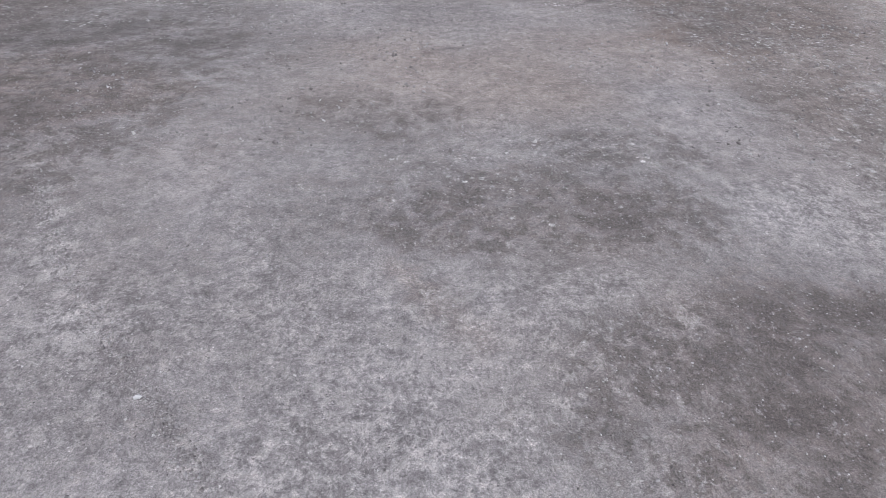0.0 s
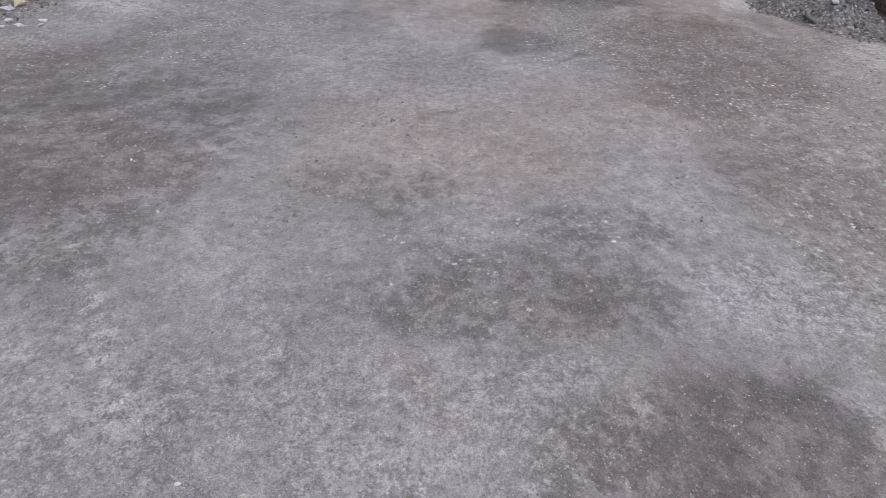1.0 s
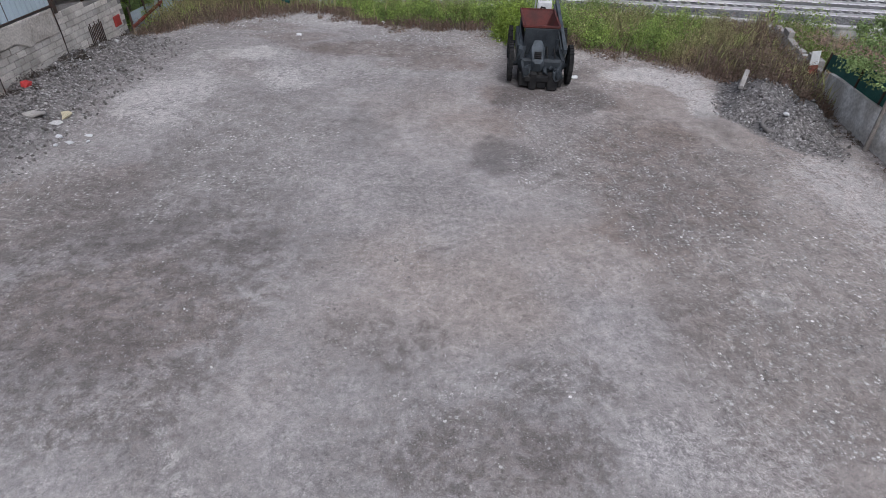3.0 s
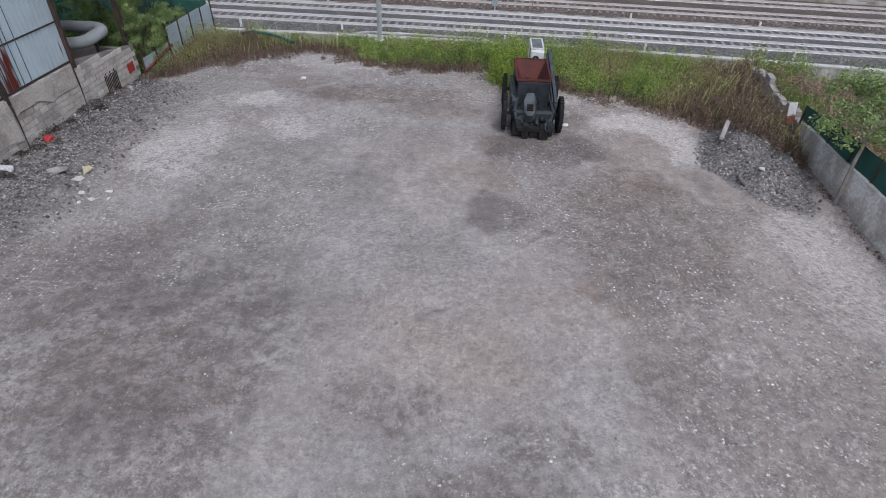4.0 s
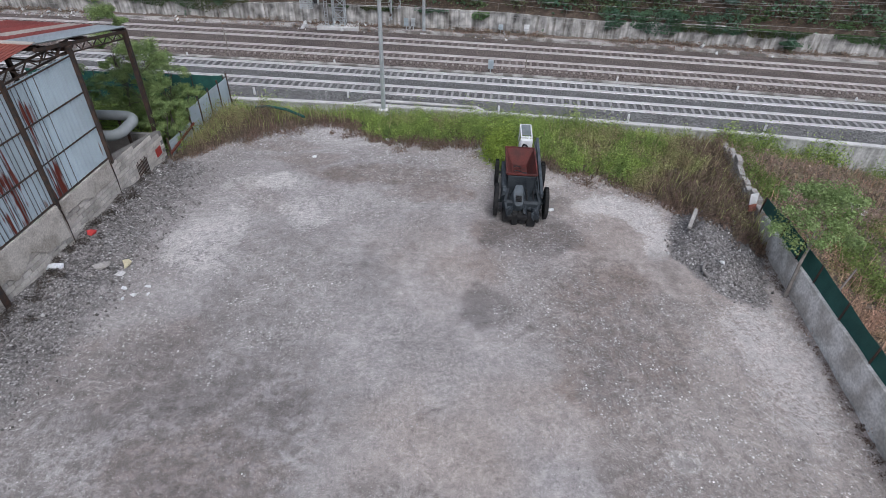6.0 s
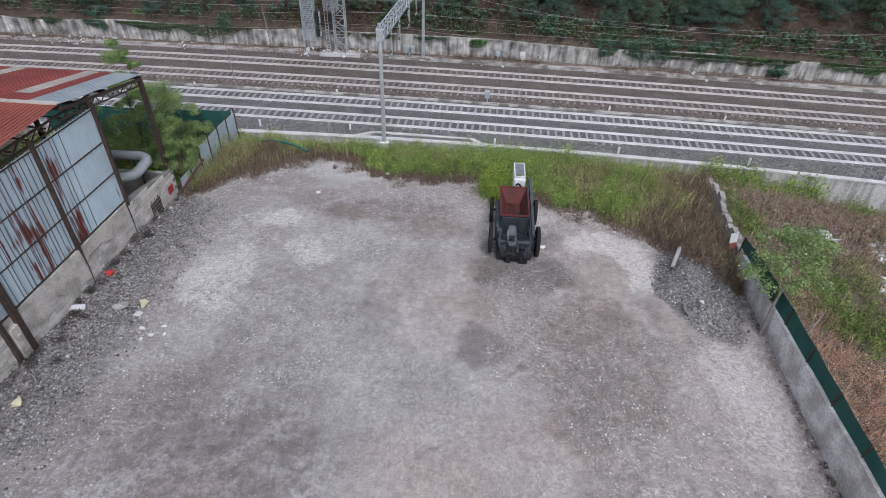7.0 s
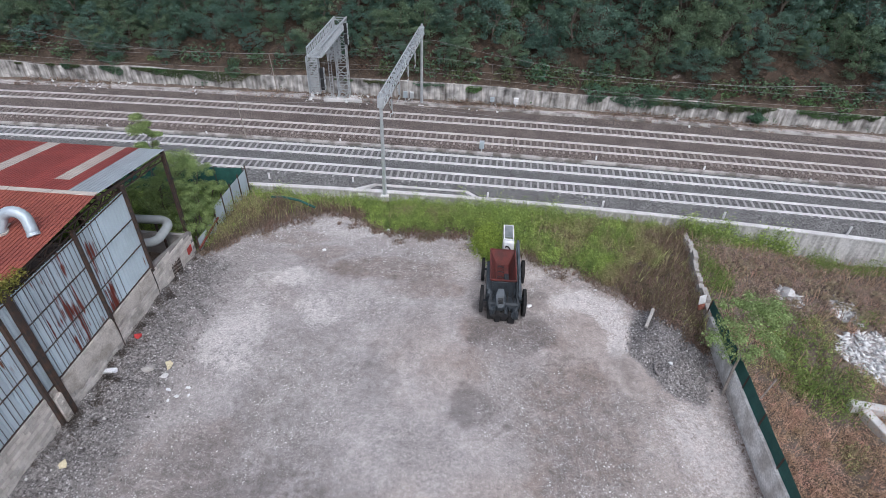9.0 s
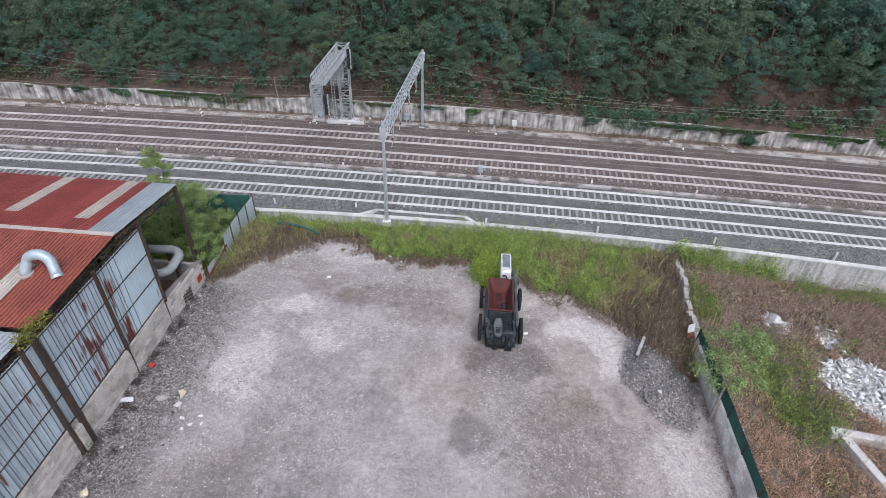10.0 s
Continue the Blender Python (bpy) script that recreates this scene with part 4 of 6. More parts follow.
def mesh_screen(name, label, pts, posts_every=2.4, sag=0.05, lean=0.0):
    """Shade netting between posts: pts are (x, y, z0, z1)."""
    thing = tagged(new(name), label, "fence")
    for (xa, ya, a0, a1), (xb, yb, b0, b1) in zip(pts, pts[1:]):
        n = max(1, int(round(math.hypot(xb - xa, yb - ya) / posts_every)))
        for k in range(n):
            verts, faces = [], []
            for i in range(7):
                f = (k + i / 6) / n
                bow = sag * math.sin(math.pi * i / 6)
                for j in range(4):
                    g = j / 3
                    z0, z1 = a0 + (b0 - a0) * f, a1 + (b1 - a1) * f - bow
                    verts.append((xa + (xb - xa) * f + lean * g + 0.5 * bow * math.sin(math.pi * g), ya + (yb - ya) * f, z0 + (z1 - z0) * g))
            for i in range(6):
                for j in range(3):
                    q = i * 4 + j
                    faces.append((q, q + 4, q + 5, q + 1))
            ob = mesh_object("netting", verts, faces, GREEN_MESH, thing)
            ob.modifiers.new("thickness", "SOLIDIFY").thickness = 0.012
            bm = bmesh.new()
            f = k / n
            add_bar(bm, (xa + (xb - xa) * f - 0.04, ya + (yb - ya) * f, a0 + (b0 - a0) * f - 0.4), (xa + (xb - xa) * f - 0.04 + lean, ya + (yb - ya) * f, a1 + (b1 - a1) * f + 0.05), 0.06)
            part("post", bm, DARK_STEEL, thing)
    return thing


mesh_screen("mesh_fence", "dark green netting fence at the end of the shrubs", [(-15.9, 38.75, -0.1, 2.1), (-22.5, 38.6, -0.1, 2.15), (-30, 38.9, -0.1, 2.1)])

# ---- wall and netting on the other side ----
STAINED = material("stained_render", (0.80, 0.785, 0.76), (0.50, 0.475, 0.44), scale=0.9, fine=9, fine_amount=0.25, contrast=(0.42, 0.6))
wall_strip("wall_east", [(float(east_x(y)) + 0.02, y) for y in np.linspace(24.6, -6, 30)], -1.2, lambda p: 2.30 - 0.044 * p.y + 0.02 * math.sin(p.y * 1.7), 0.2, STAINED, "grey rendered wall stained with damp along the yard", "wall")
mesh_screen("mesh_fence", "dark green netting fence standing on the rendered wall", [(float(east_x(y)) + 0.17, y, 2.24 - 0.044 * y, top) for y, top in ((25.4, 1.75), (22.6, 2.25), (19.0, 2.40), (12.0, 2.46), (5.0, 2.6), (-2.0, 2.8))], lean=0.05)
# ruined block wall that carries on to the railway
ruin = tagged(new("ruined_wall"), "broken narrow wall of stacked grey stones among weeds", "wall")
rb = block_mesh("stone", 0.5, 0.28, 0.3)
rb.materials.append(CONCRETE)
for k in range(24):
    y = 25.6 + k * 0.36
    tall = 3 + int(round(0.55 * math.sin(k * 0.55) + random.uniform(-0.3, 0.3))) if k < 20 else 2
    for r in range(max(2, tall + 1)):
        shared("stone", rb, ruin, Matrix.Translation((float(east_x(y)) + 0.25 + random.uniform(-0.04, 0.04), y, -0.1 + r * 0.29))
               @ Matrix.Rotation(math.atan2(1, 0.16) + random.uniform(-0.05, 0.05), 4, "Z") @ Matrix.Rotation(random.uniform(-0.06, 0.06), 4, "X") @ Matrix.Translation((0, 0.2, 0)))
WHITE = material("white_paint", (0.74, 0.75, 0.76), (0.60, 0.60, 0.60), scale=3, rough=0.5, fine_amount=0.08)
BRICK_RED = material("red_brick", (0.33, 0.12, 0.08), (0.24, 0.09, 0.07), scale=4)
sign = tagged(new("notice_board"), "white and red board leaning at the end of the ruined wall", "board")
bm = bmesh.new()
add_box(bm, (-0.3, -0.02, 0.45), (0.3, 0.02, 1.15), bevel=0.006)
part("board", bm, WHITE, sign)
bm = bmesh.new()
add_box(bm, (-0.3, -0.03, 0.0), (0.3, 0.03, 0.44), bevel=0.006)
part("base", bm, BRICK_RED, sign)
sign.matrix_basis = pose(16.35, 25.7, 0.75, -12, 0, 20)
sign.scale = (0.85, 0.85, 0.85)


# ---- machine in the yard ----
BODY = material("grey_black_body", (0.016, 0.020, 0.025), (0.038, 0.045, 0.052), scale=2.5, rough=0.6, fine_amount=0.3)
BODY_GREY = material("dusty_grey_panel", (0.085, 0.10, 0.115), (0.045, 0.053, 0.06), scale=2.0, rough=0.55, fine_amount=0.2)
TYRE = material("tyre_rubber", (0.014, 0.014, 0.016), (0.028, 0.027, 0.026), scale=3, rough=0.95)
HOPPER = material("rusty_red_hopper", (0.14, 0.035, 0.03), (0.075, 0.028, 0.025), scale=1.6, rough=0.7, fine_amount=0.3)
GLASS = material("dusty_window", (0.16, 0.18, 0.18), (0.22, 0.24, 0.24), scale=2, rough=0.25, fine_amount=0.1, spec=0.5)


def wheel(parent, x, y, r, w):
    bm = bmesh.new()
    prof = [(-w / 2, r * 0.6), (-w / 2, r * 0.92), (-w * 0.38, r), (w * 0.38, r), (w / 2, r * 0.92), (w / 2, r * 0.6)]
    n = 28
    rings = [[bm.verts.new((x + a, y + q * math.cos(k * math.tau / n), r + q * math.sin(k * math.tau / n))) for a, q in prof] for k in range(n)]
    for k in range(n):
        p, q = rings[k], rings[(k + 1) % n]
        for j in range(len(prof)):
            bm.faces.new((p[j], q[j], q[(j + 1) % len(prof)], p[(j + 1) % len(prof)]))
    for k in range(n):
        c, s = math.cos(k * math.tau / n), math.sin(k * math.tau / n)
        m = Matrix.Translation((x, y + c * r, r + s * r)) @ Matrix.Rotation(math.atan2(s, c), 4, "X")
        add_box(bm, (-w * 0.45, -0.012, -0.035), (w * 0.45, 0.03, 0.035), m)
    tyre = part("wheel", bm, TYRE, parent)
    bm = bmesh.new()
    add_tube(bm, [(x - w * 0.35, y, r), (x + w * 0.35, y, r)], r * 0.6, 20)
    add_tube(bm, [(x - w * 0.42, y, r), (x + w * 0.42, y, r)], r * 0.22, 12)
    part("rim", bm, BODY_GREY, tyre)


mach = tagged(new("hopper_machine"), "dark grey wheeled machine with rusty red hopper and white cab", "machine")
for x, y, r in ((-1.33, -2.0, 0.82), (1.28, -2.1, 0.82), (-1.3, 1.0, 0.74), (1.3, 1.0, 0.74)):
    wheel(mach, x, y, r, 0.2)
bm = bmesh.new()
for s in (-1, 1):
    add_box(bm, (s * 0.62 - 0.09, -3.0, 0.62), (s * 0.62 + 0.09, 2.6, 0.88), bevel=0.02)
for y in (-2.6, -2.05, 0.0, 1.0, 2.4):
    add_box(bm, (-0.62, y - 0.07, 0.66), (0.62, y + 0.07, 0.84))
for y in (-2.05, 1.0):
    add_bar(bm, (-1.25, y, 0.76), (1.25, y, 0.76), 0.16, sides=10)
part("chassis", bm, BODY, mach)
# hopper: an open tapered box with a rolled rim and inner ribs
bm = bmesh.new()
T = [(-0.89, -1.95), (0.68, -1.95), (0.68, 1.25), (-0.91, 1.25)]
Bt = [(-0.52, -1.35), (0.32, -1.35), (0.32, 0.75), (-0.52, 0.75)]
top = [bm.verts.new((x, y, 2.36 - 0.12 * (y + 1.95) / 3.2)) for x, y in T]
bot = [bm.verts.new((x, y, 1.4)) for x, y in Bt]
tin = [bm.verts.new((x * 0.95, y * 0.97, v.co.z)) for (x, y), v in zip(T, top)]
bin_ = [bm.verts.new((x * 0.94, y * 0.97, 1.45)) for x, y in Bt]
for k in range(4):
    q = (k + 1) % 4
    bm.faces.new((bot[k], bot[q], top[q], top[k])), bm.faces.new((top[k], top[q], tin[q], tin[k])), bm.faces.new((tin[k], tin[q], bin_[q], bin_[k]))
bm.faces.new(bin_), bm.faces.new(bot[::-1])
hopper = part("hopper", bm, HOPPER, mach, "open rusty red steel hopper")
for k in range(11):
    bm = bmesh.new()
    y = -1.2 + k * 0.17
    add_tube(bm, [(-0.42, y, 1.52), (-0.3, y + 0.04, 1.58), (-0.12, y, 1.56), (0.0, y + 0.03, 1.52)], 0.028, 6)
    part("rib", bm, BODY if k % 3 == 0 else HOPPER, hopper)
bm = bmesh.new()
add_box(bm, (0.0, -1.25, 1.46), (0.3, -0.35, 1.64), bevel=0.05)
part("grate", bm, BODY, hopper)
bm = bmesh.new()
for (xa, ya), (xb, yb) in zip(T, T[1:] + T[:1]):
    add_bar(bm, (xa, ya, 2.37 - 0.12 * (ya + 1.95) / 3.2), (xb, yb, 2.37 - 0.12 * (yb + 1.95) / 3.2), 0.08)
part("rim", bm, HOPPER, hopper)
# side plates and the slanting conveyor boom
for s in (-1, 1):
    bm = bmesh.new()
    add_box(bm, (s * 0.98 - 0.1, -1.9, 0.85), (s * 0.98 + 0.1, 0.9, 1.55), bevel=0.04)
    part("side_panel", bm, BODY_GREY if s < 0 else BODY, mach)
bm = bmesh.new()
add_bar(bm, (0.98, -2.5, 1.5), (0.86, 2.1, 2.42), 0.15, 0.22)
add_bar(bm, (0.84, -2.3, 1.5), (0.74, 2.0, 2.3), 0.06, 0.1)
part("boom", bm, BODY_GREY, mach, "long grey slanting boom")
# plate under the hopper's rim, flared side wings, engine end
bm = bmesh.new()
add_box(bm, (-0.82, -2.06, 0.9), (0.62, -1.98, 2.3), bevel=0.02)
add_box(bm, (-0.86, -1.9, 0.8), (0.86, -0.9, 1.35), bevel=0.04)
for k in range(4):
    add_box(bm, (-0.7 + 0.42 * k, -2.1, 1.1), (-0.66 + 0.42 * k, -2.05, 2.2))
part("back_plate", bm, BODY, mach)
for s in (-1, 1):
    bm = bmesh.new()
    low = [(s * 0.96, 1.2), (s * 1.05, -0.6), (s * 1.12, -2.1), (s * 0.74, -2.2), (s * 0.74, 1.2)]
    bot_ = [bm.verts.new((x, y, 0.8)) for x, y in low]
    top_ = [bm.verts.new((x * (0.9 if abs(x) > 0.85 else 1.0), y, 2.0 - 0.34 * max(0.0, -y - 0.4))) for x, y in low]
    for k in range(5):
        bm.faces.new((bot_[k], bot_[(k + 1) % 5], top_[(k + 1) % 5], top_[k]))
    bm.faces.new(top_), bm.faces.new(bot_[::-1])
    bmesh.ops.recalc_face_normals(bm, faces=bm.faces)
    part("side_wing", bm, BODY_GREY, mach)
bm = bmesh.new()
add_box(bm, (-1.02, -2.75, 0.72), (1.02, -1.5, 1.2), bevel=0.1)
part("engine_deck", bm, BODY, mach)
rr_ = np.random.default_rng(12)
for k in range(16):
    bm = bmesh.new()
    bmesh.ops.create_icosphere(bm, subdivisions=1, radius=0.5)
    sx, sy, sz = rr_.uniform(0.25, 0.62), rr_.uniform(0.25, 0.6), rr_.uniform(0.25, 0.6)
    px, py = rr_.uniform(-0.95, 0.95), rr_.uniform(-3.25, -1.75)
    for v in bm.verts:
        v.co = Vector((v.co.x * sx * rr_.uniform(0.8, 1.2), v.co.y * sy * rr_.uniform(0.8, 1.2), v.co.z * sz)) + Vector((px, py, 0.55 + 0.5 * (py + 3.4) / 1.6 + rr_.uniform(-0.1, 0.2)))
    part("engine_block", bm, BODY if k % 4 else BODY_GREY, mach)
for s in (-1, 1):
    bm = bmesh.new()
    add_bar(bm, (s * 0.74, -2.0, 1.5), (s * 0.9, -2.7, 1.1), 0.12, 0.16)
    add_bar(bm, (s * 0.9, -2.7, 1.1), (s * 0.7, -3.1, 0.5), 0.12, 0.14)
    add_tube(bm, [(s * 0.5, -1.6, 1.3), (s * 0.62, -2.7, 0.95)], 0.06, 8)
    part("lift_arm", bm, BODY, mach)
bm = bmesh.new()
add_box(bm, (-0.75, -3.15, 0.3), (0.75, -2.85, 0.62), bevel=0.08)
part("bumper", bm, TYRE, mach)
for x0, x1, y0, z0 in ((-0.95, -0.5, -3.0, 0.06), (-0.5, -0.15, -3.15, -0.02), (-0.15, 0.3, -3.05, 0.02), (0.3, 0.75, -3.2, -0.02), (0.75, 0.98, -2.9, 0.05)):
    bm = bmesh.new()
    add_box(bm, (x0 + 0.01, y0, z0), (x1 - 0.01, -1.3, 0.7), bevel=0.05)
    part("skirt_plate", bm, TYRE, mach)
bm = bmesh.new()
m = pose(-0.2, -2.35, 1.42, 32)
ring0 = [(-0.2, 0.45), (0.2, 0.45), (0.36, 0.0), (0.3, -0.62), (0.14, -0.8), (-0.14, -0.8), (-0.3, -0.62), (-0.36, 0.0)]
lo_ = [bm.verts.new(m @ Vector((x * 1.15, y, -0.35))) for x, y in ring0]
hi_ = [bm.verts.new(m @ Vector((x * 0.8, y * 0.92, 0.22 if y > -0.3 else 0.08))) for x, y in ring0]
for k in range(8):
    bm.faces.new((lo_[k], lo_[(k + 1) % 8], hi_[(k + 1) % 8], hi_[k]))
bm.faces.new(hi_), bm.faces.new(lo_[::-1])
bmesh.ops.recalc_face_normals(bm, faces=bm.faces)
cowl = part("engine_cowl", bm, BODY_GREY, mach, "dusty grey engine cowl")
bm = bmesh.new()
for k in range(4):
    add_box(bm, (-0.15, -0.5 + 0.09 * k, 0.1), (0.15, -0.45 + 0.09 * k, 0.2), m)
part("grille", bm, TYRE, cowl)
bm = bmesh.new()
for k in range(5):
    add_tube(bm, [(-0.7 + 0.3 * k, -1.7, 1.25), (-0.75 + 0.32 * k, -2.1, 1.5 + 0.06 * (k % 2)), (-0.8 + 0.35 * k, -2.6, 1.15)], 0.035, 6)
part("hoses", bm, TYRE, mach)
bm = bmesh.new()
add_tube(bm, [(0.62, -2.1, 1.4), (0.62, -2.1, 1.9)], 0.06, 10)
part("exhaust", bm, BODY, mach)
# cab
cab = new("cab")
cab.parent = mach
bm = bmesh.new()
add_box(bm, (-0.1, 1.75, 0.9), (0.6, 2.0, 2.5), bevel=0.06)
add_box(bm, (-0.06, 2.0, 0.9), (0.56, 3.5, 1.6), bevel=0.05)
cab_body = part("cab_body", bm, WHITE, mach, "white cab panels")
bm = bmesh.new()
for x in (-0.05, 0.55):
    add_bar(bm, (x, 1.95, 2.0), (x, 1.98, 2.56), 0.07)
    add_bar(bm, (x, 3.7, 1.5), (x, 3.62, 2.52), 0.07)
    add_bar(bm, (x, 1.98, 2.56), (x, 3.65, 2.54), 0.07)
add_bar(bm, (-0.05, 1.98, 2.56), (0.55, 1.98, 2.56), 0.07)
add_bar(bm, (-0.05, 3.65, 2.54), (0.55, 3.65, 2.54), 0.07)
part("window_frame", bm, WHITE, cab_body)
bm = bmesh.new()
add_box(bm, (-0.01, 2.25, 2.53), (0.51, 3.61, 2.56))
part("roof_window", bm, GLASS, cab_body, "dusty grey roof window")
bm = bmesh.new()
add_tube(bm, [(0.05, 1.74, 2.1), (0.1, 1.66, 2.25), (0.25, 1.6, 2.25), (0.35, 1.5, 2.1)], 0.05, 8)
part("hose", bm, TYRE, cab_body)
bpy.data.objects.remove(cab)
mach.matrix_basis = pose(4.25, 27.75, 0.03, 0, 0, -3)


# ---- railway masts ----
def lattice_beam(bm, a, b, w, h, bays, bar=0.06):
    """A box girder of four chords with zigzag lacing from a to b."""
    a, b = Vector(a), Vector(b)
    d = (b - a).normalized()
    s = d.cross(Vector((0, 0, 1))).normalized()
    u = s.cross(d)
    cor = [(i * w / 2, j * h / 2) for i, j in ((-1, -1), (1, -1), (1, 1), (-1, 1))]
    for i, j in cor:
        add_bar(bm, a + s * i + u * j, b + s * i + u * j, bar * 1.3)
    for k in range(bays):
        p, q, r = a.lerp(b, k / bays), a.lerp(b, (k + 0.5) / bays), a.lerp(b, (k + 1) / bays)
        for (i0, j0), (i1, j1) in zip(cor, cor[1:] + cor[:1]):
            add_bar(bm, p + s * i0 + u * j0, q + s * i1 + u * j1, bar)
            add_bar(bm, q + s * i1 + u * j1, r + s * i0 + u * j0, bar)
    add_bar(bm, a - s * (w / 2), a + s * (w / 2), bar)
    add_bar(bm, b - s * (w / 2), b + s * (w / 2), bar)


def lattice_tower(bm, base, top, w, d, bays, bar=0.08):
    base, top = Vector(base), Vector(top)
    cor = [(-w / 2, -d / 2), (w / 2, -d / 2), (w / 2, d / 2), (-w / 2, d / 2)]
    for i, j in cor:
        add_bar(bm, base + Vector((i, j, 0)), top + Vector((i, j, 0)), bar * 1.6)
    for k in range(bays):
        p, r = base.lerp(top, k / bays), base.lerp(top, (k + 1) / bays)
        for n_, ((i0, j0), (i1, j1)) in enumerate(zip(cor, cor[1:] + cor[:1])):
            if (k + n_) % 2:
                (i0, j0), (i1, j1) = (i1, j1), (i0, j0)
            add_bar(bm, p + Vector((i0, j0, 0)), r + Vector((i1, j1, 0)), bar)
            add_bar(bm, r + Vector((i0, j0, 0)), r + Vector((i1, j1, 0)), bar)


CERAMIC = material("brown_insulator", (0.12, 0.07, 0.05), (0.09, 0.05, 0.04), rough=0.3, fine_amount=0.1)
A, B = Vector((-4.72, 39.25, -0.3)), Vector((-2.82, 58.3, -0.4))
portal = tagged(new("catenary_portal"), "galvanised steel lattice portal carrying the overhead wires across four tracks", "catenary mast")
for p, hgt in ((A, 8.5), (B, 8.1)):
    bm = bmesh.new()
    add_tube(bm, [p, (p.x, p.y, hgt)], 0.15, 12, radii=[0.17, 0.12])
    part("mast", bm, STEEL, portal)
    bm = bmesh.new()
    add_box(bm, (p.x - 0.35, p.y - 0.35, p.z - 0.3), (p.x + 0.35, p.y + 0.35, p.z + 0.12), bevel=0.04)
    part("footing", bm, PALE_CONCRETE, portal)
bm = bmesh.new()
lattice_beam(bm, (A.x, A.y + 0.1, 7.75), (B.x, B.y, 7.45), 0.5, 0.62, 18, 0.055)
part("lattice_beam", bm, STEEL, portal)
for p, z in ((A, 7.75), (B, 7.45)):
    bm = bmesh.new()
    add_box(bm, (p.x - 0.24, p.y - 0.17, z - 0.42), (p.x + 0.24, p.y + 0.17, z + 0.38), bevel=0.02)
    part("bracket", bm, STEEL, portal)
WIRES = []
for k, off in enumerate(TRACKS):
    q = on_track(-4.4 + 0.12 * off, off + 0.75)
    f = (q.y - A.y) / (B.y - A.y)
    x = A.x + (B.x - A.x) * f
    beam_z = 7.45 - 0.3 * f
    bm = bmesh.new()
    add_bar(bm, (x, q.y + 1.3, beam_z), (x, q.y + 1.3, 4.9), 0.13, sides=8)
    add_bar(bm, (x, q.y + 1.3, 6.5), (x, q.y - 0.1, 6.45), 0.05)
    add_bar(bm, (x, q.y + 1.3, 5.2), (x, q.y - 0.2, 6.35), 0.05)
    add_bar(bm, (x, q.y + 1.1, 5.3), (x, q.y - 0.3, 5.25), 0.04)
    part("cantilever", bm, STEEL, portal)
    for z in (6.48, 5.35):
        bm = bmesh.new()
        for j in range(5):
            add_tube(bm, [(x, q.y + 0.95 - 0.07 * j, z), (x, q.y + 0.91 - 0.07 * j, z)], 0.07, 10)
        part("insulator", bm, CERAMIC, portal)
    WIRES.append((off, 6.45, 5.2))


WIRE = material("wire_steel", (0.33, 0.33, 0.33), (0.27, 0.26, 0.26), rough=0.5, metal=0.3, bump=0)


def overhead_wire(off, z_high, z_low):
    thing = tagged(new("overhead_wire"), "thin steel contact wire hung from a sagging catenary cable", "overhead wire", group="overhead wires")
    for name, z, sag in (("catenary_cable", z_high, 0.9), ("contact_wire", z_low, 0.05)):
        bm = bmesh.new()
        pts = []
        for x in np.arange(-104.4, 104, 2.5):
            f = ((x + 4.4) / 50.0) % 1.0
            pts.append(on_track(x, off + 0.65, z - sag * 4 * f * (1 - f)))
        add_tube(bm, pts, 0.009, 5)
        part(name, bm, WIRE, thing)
    for x in np.arange(-101.9, 101, 5.0):
        f = ((x + 4.4) / 50.0) % 1.0
        bm = bmesh.new()
        add_bar(bm, on_track(x, off + 0.65, z_high - 0.9 * 4 * f * (1 - f)), on_track(x, off + 0.65, z_low), 0.012)
        part("dropper", bm, WIRE, thing)


for w in WIRES:
    overhead_wire(*w)
feeder = tagged(new("feeder_cable"), "thin steel feeder cable sagging along the retaining wall", "cable")
for off, z in ((17.3, 6.4),):
    bm = bmesh.new()
    add_tube(bm, [on_track(x, off, z - 10.4 * (((x + 3) / 50.0) % 1.0) * (1 - ((x + 3) / 50.0) % 1.0)) for x in np.arange(-103, 103, 2.5)], 0.012, 5)
    part("cable", bm, WIRE, feeder)

# ---- signal gantry ----
BLACK = material("signal_black", (0.02, 0.02, 0.022), (0.035, 0.035, 0.035), rough=0.5)
gantry = tagged(new("signal_gantry"), "grey lattice cantilever signal gantry with caged ends beside the tracks", "signal gantry")
TX, TY = -11.35, 59.2
bm = bmesh.new()
lattice_tower(bm, (TX, TY, -0.5), (TX, TY, 8.1), 1.15, 0.9, 9, 0.06)
part("tower", bm, STEEL, gantry)
bm = bmesh.new()
add_box(bm, (TX - 2.2, TY - 0.9, -0.75), (TX + 2.0, TY + 0.55, -0.12), bevel=0.04)
part("footing", bm, PALE_CONCRETE, gantry)
ga, gb = Vector((-12.05, 50.4, 7.5)), Vector((TX + 0.15, TY + 0.4, 7.75))
for s in (-1, 1):
    bm = bmesh.new()
    d = Vector((s * 0.62, 0, 0))
    for z in (-0.42, 0.42):
        add_bar(bm, ga + d + Vector((0, 0, z)), gb + d + Vector((0, 0, z)), 0.11)
    for k in range(18):
        p, q = ga.lerp(gb, k / 18), ga.lerp(gb, (k + 1) / 18)
        add_bar(bm, p + d + Vector((0, 0, -0.42)), p + d + Vector((0, 0, 0.42)), 0.05)
        add_bar(bm, p + d + Vector((0, 0, -0.42)), q + d + Vector((0, 0, 0.42)), 0.045)
    part("side_truss", bm, STEEL, gantry)
bm = bmesh.new()
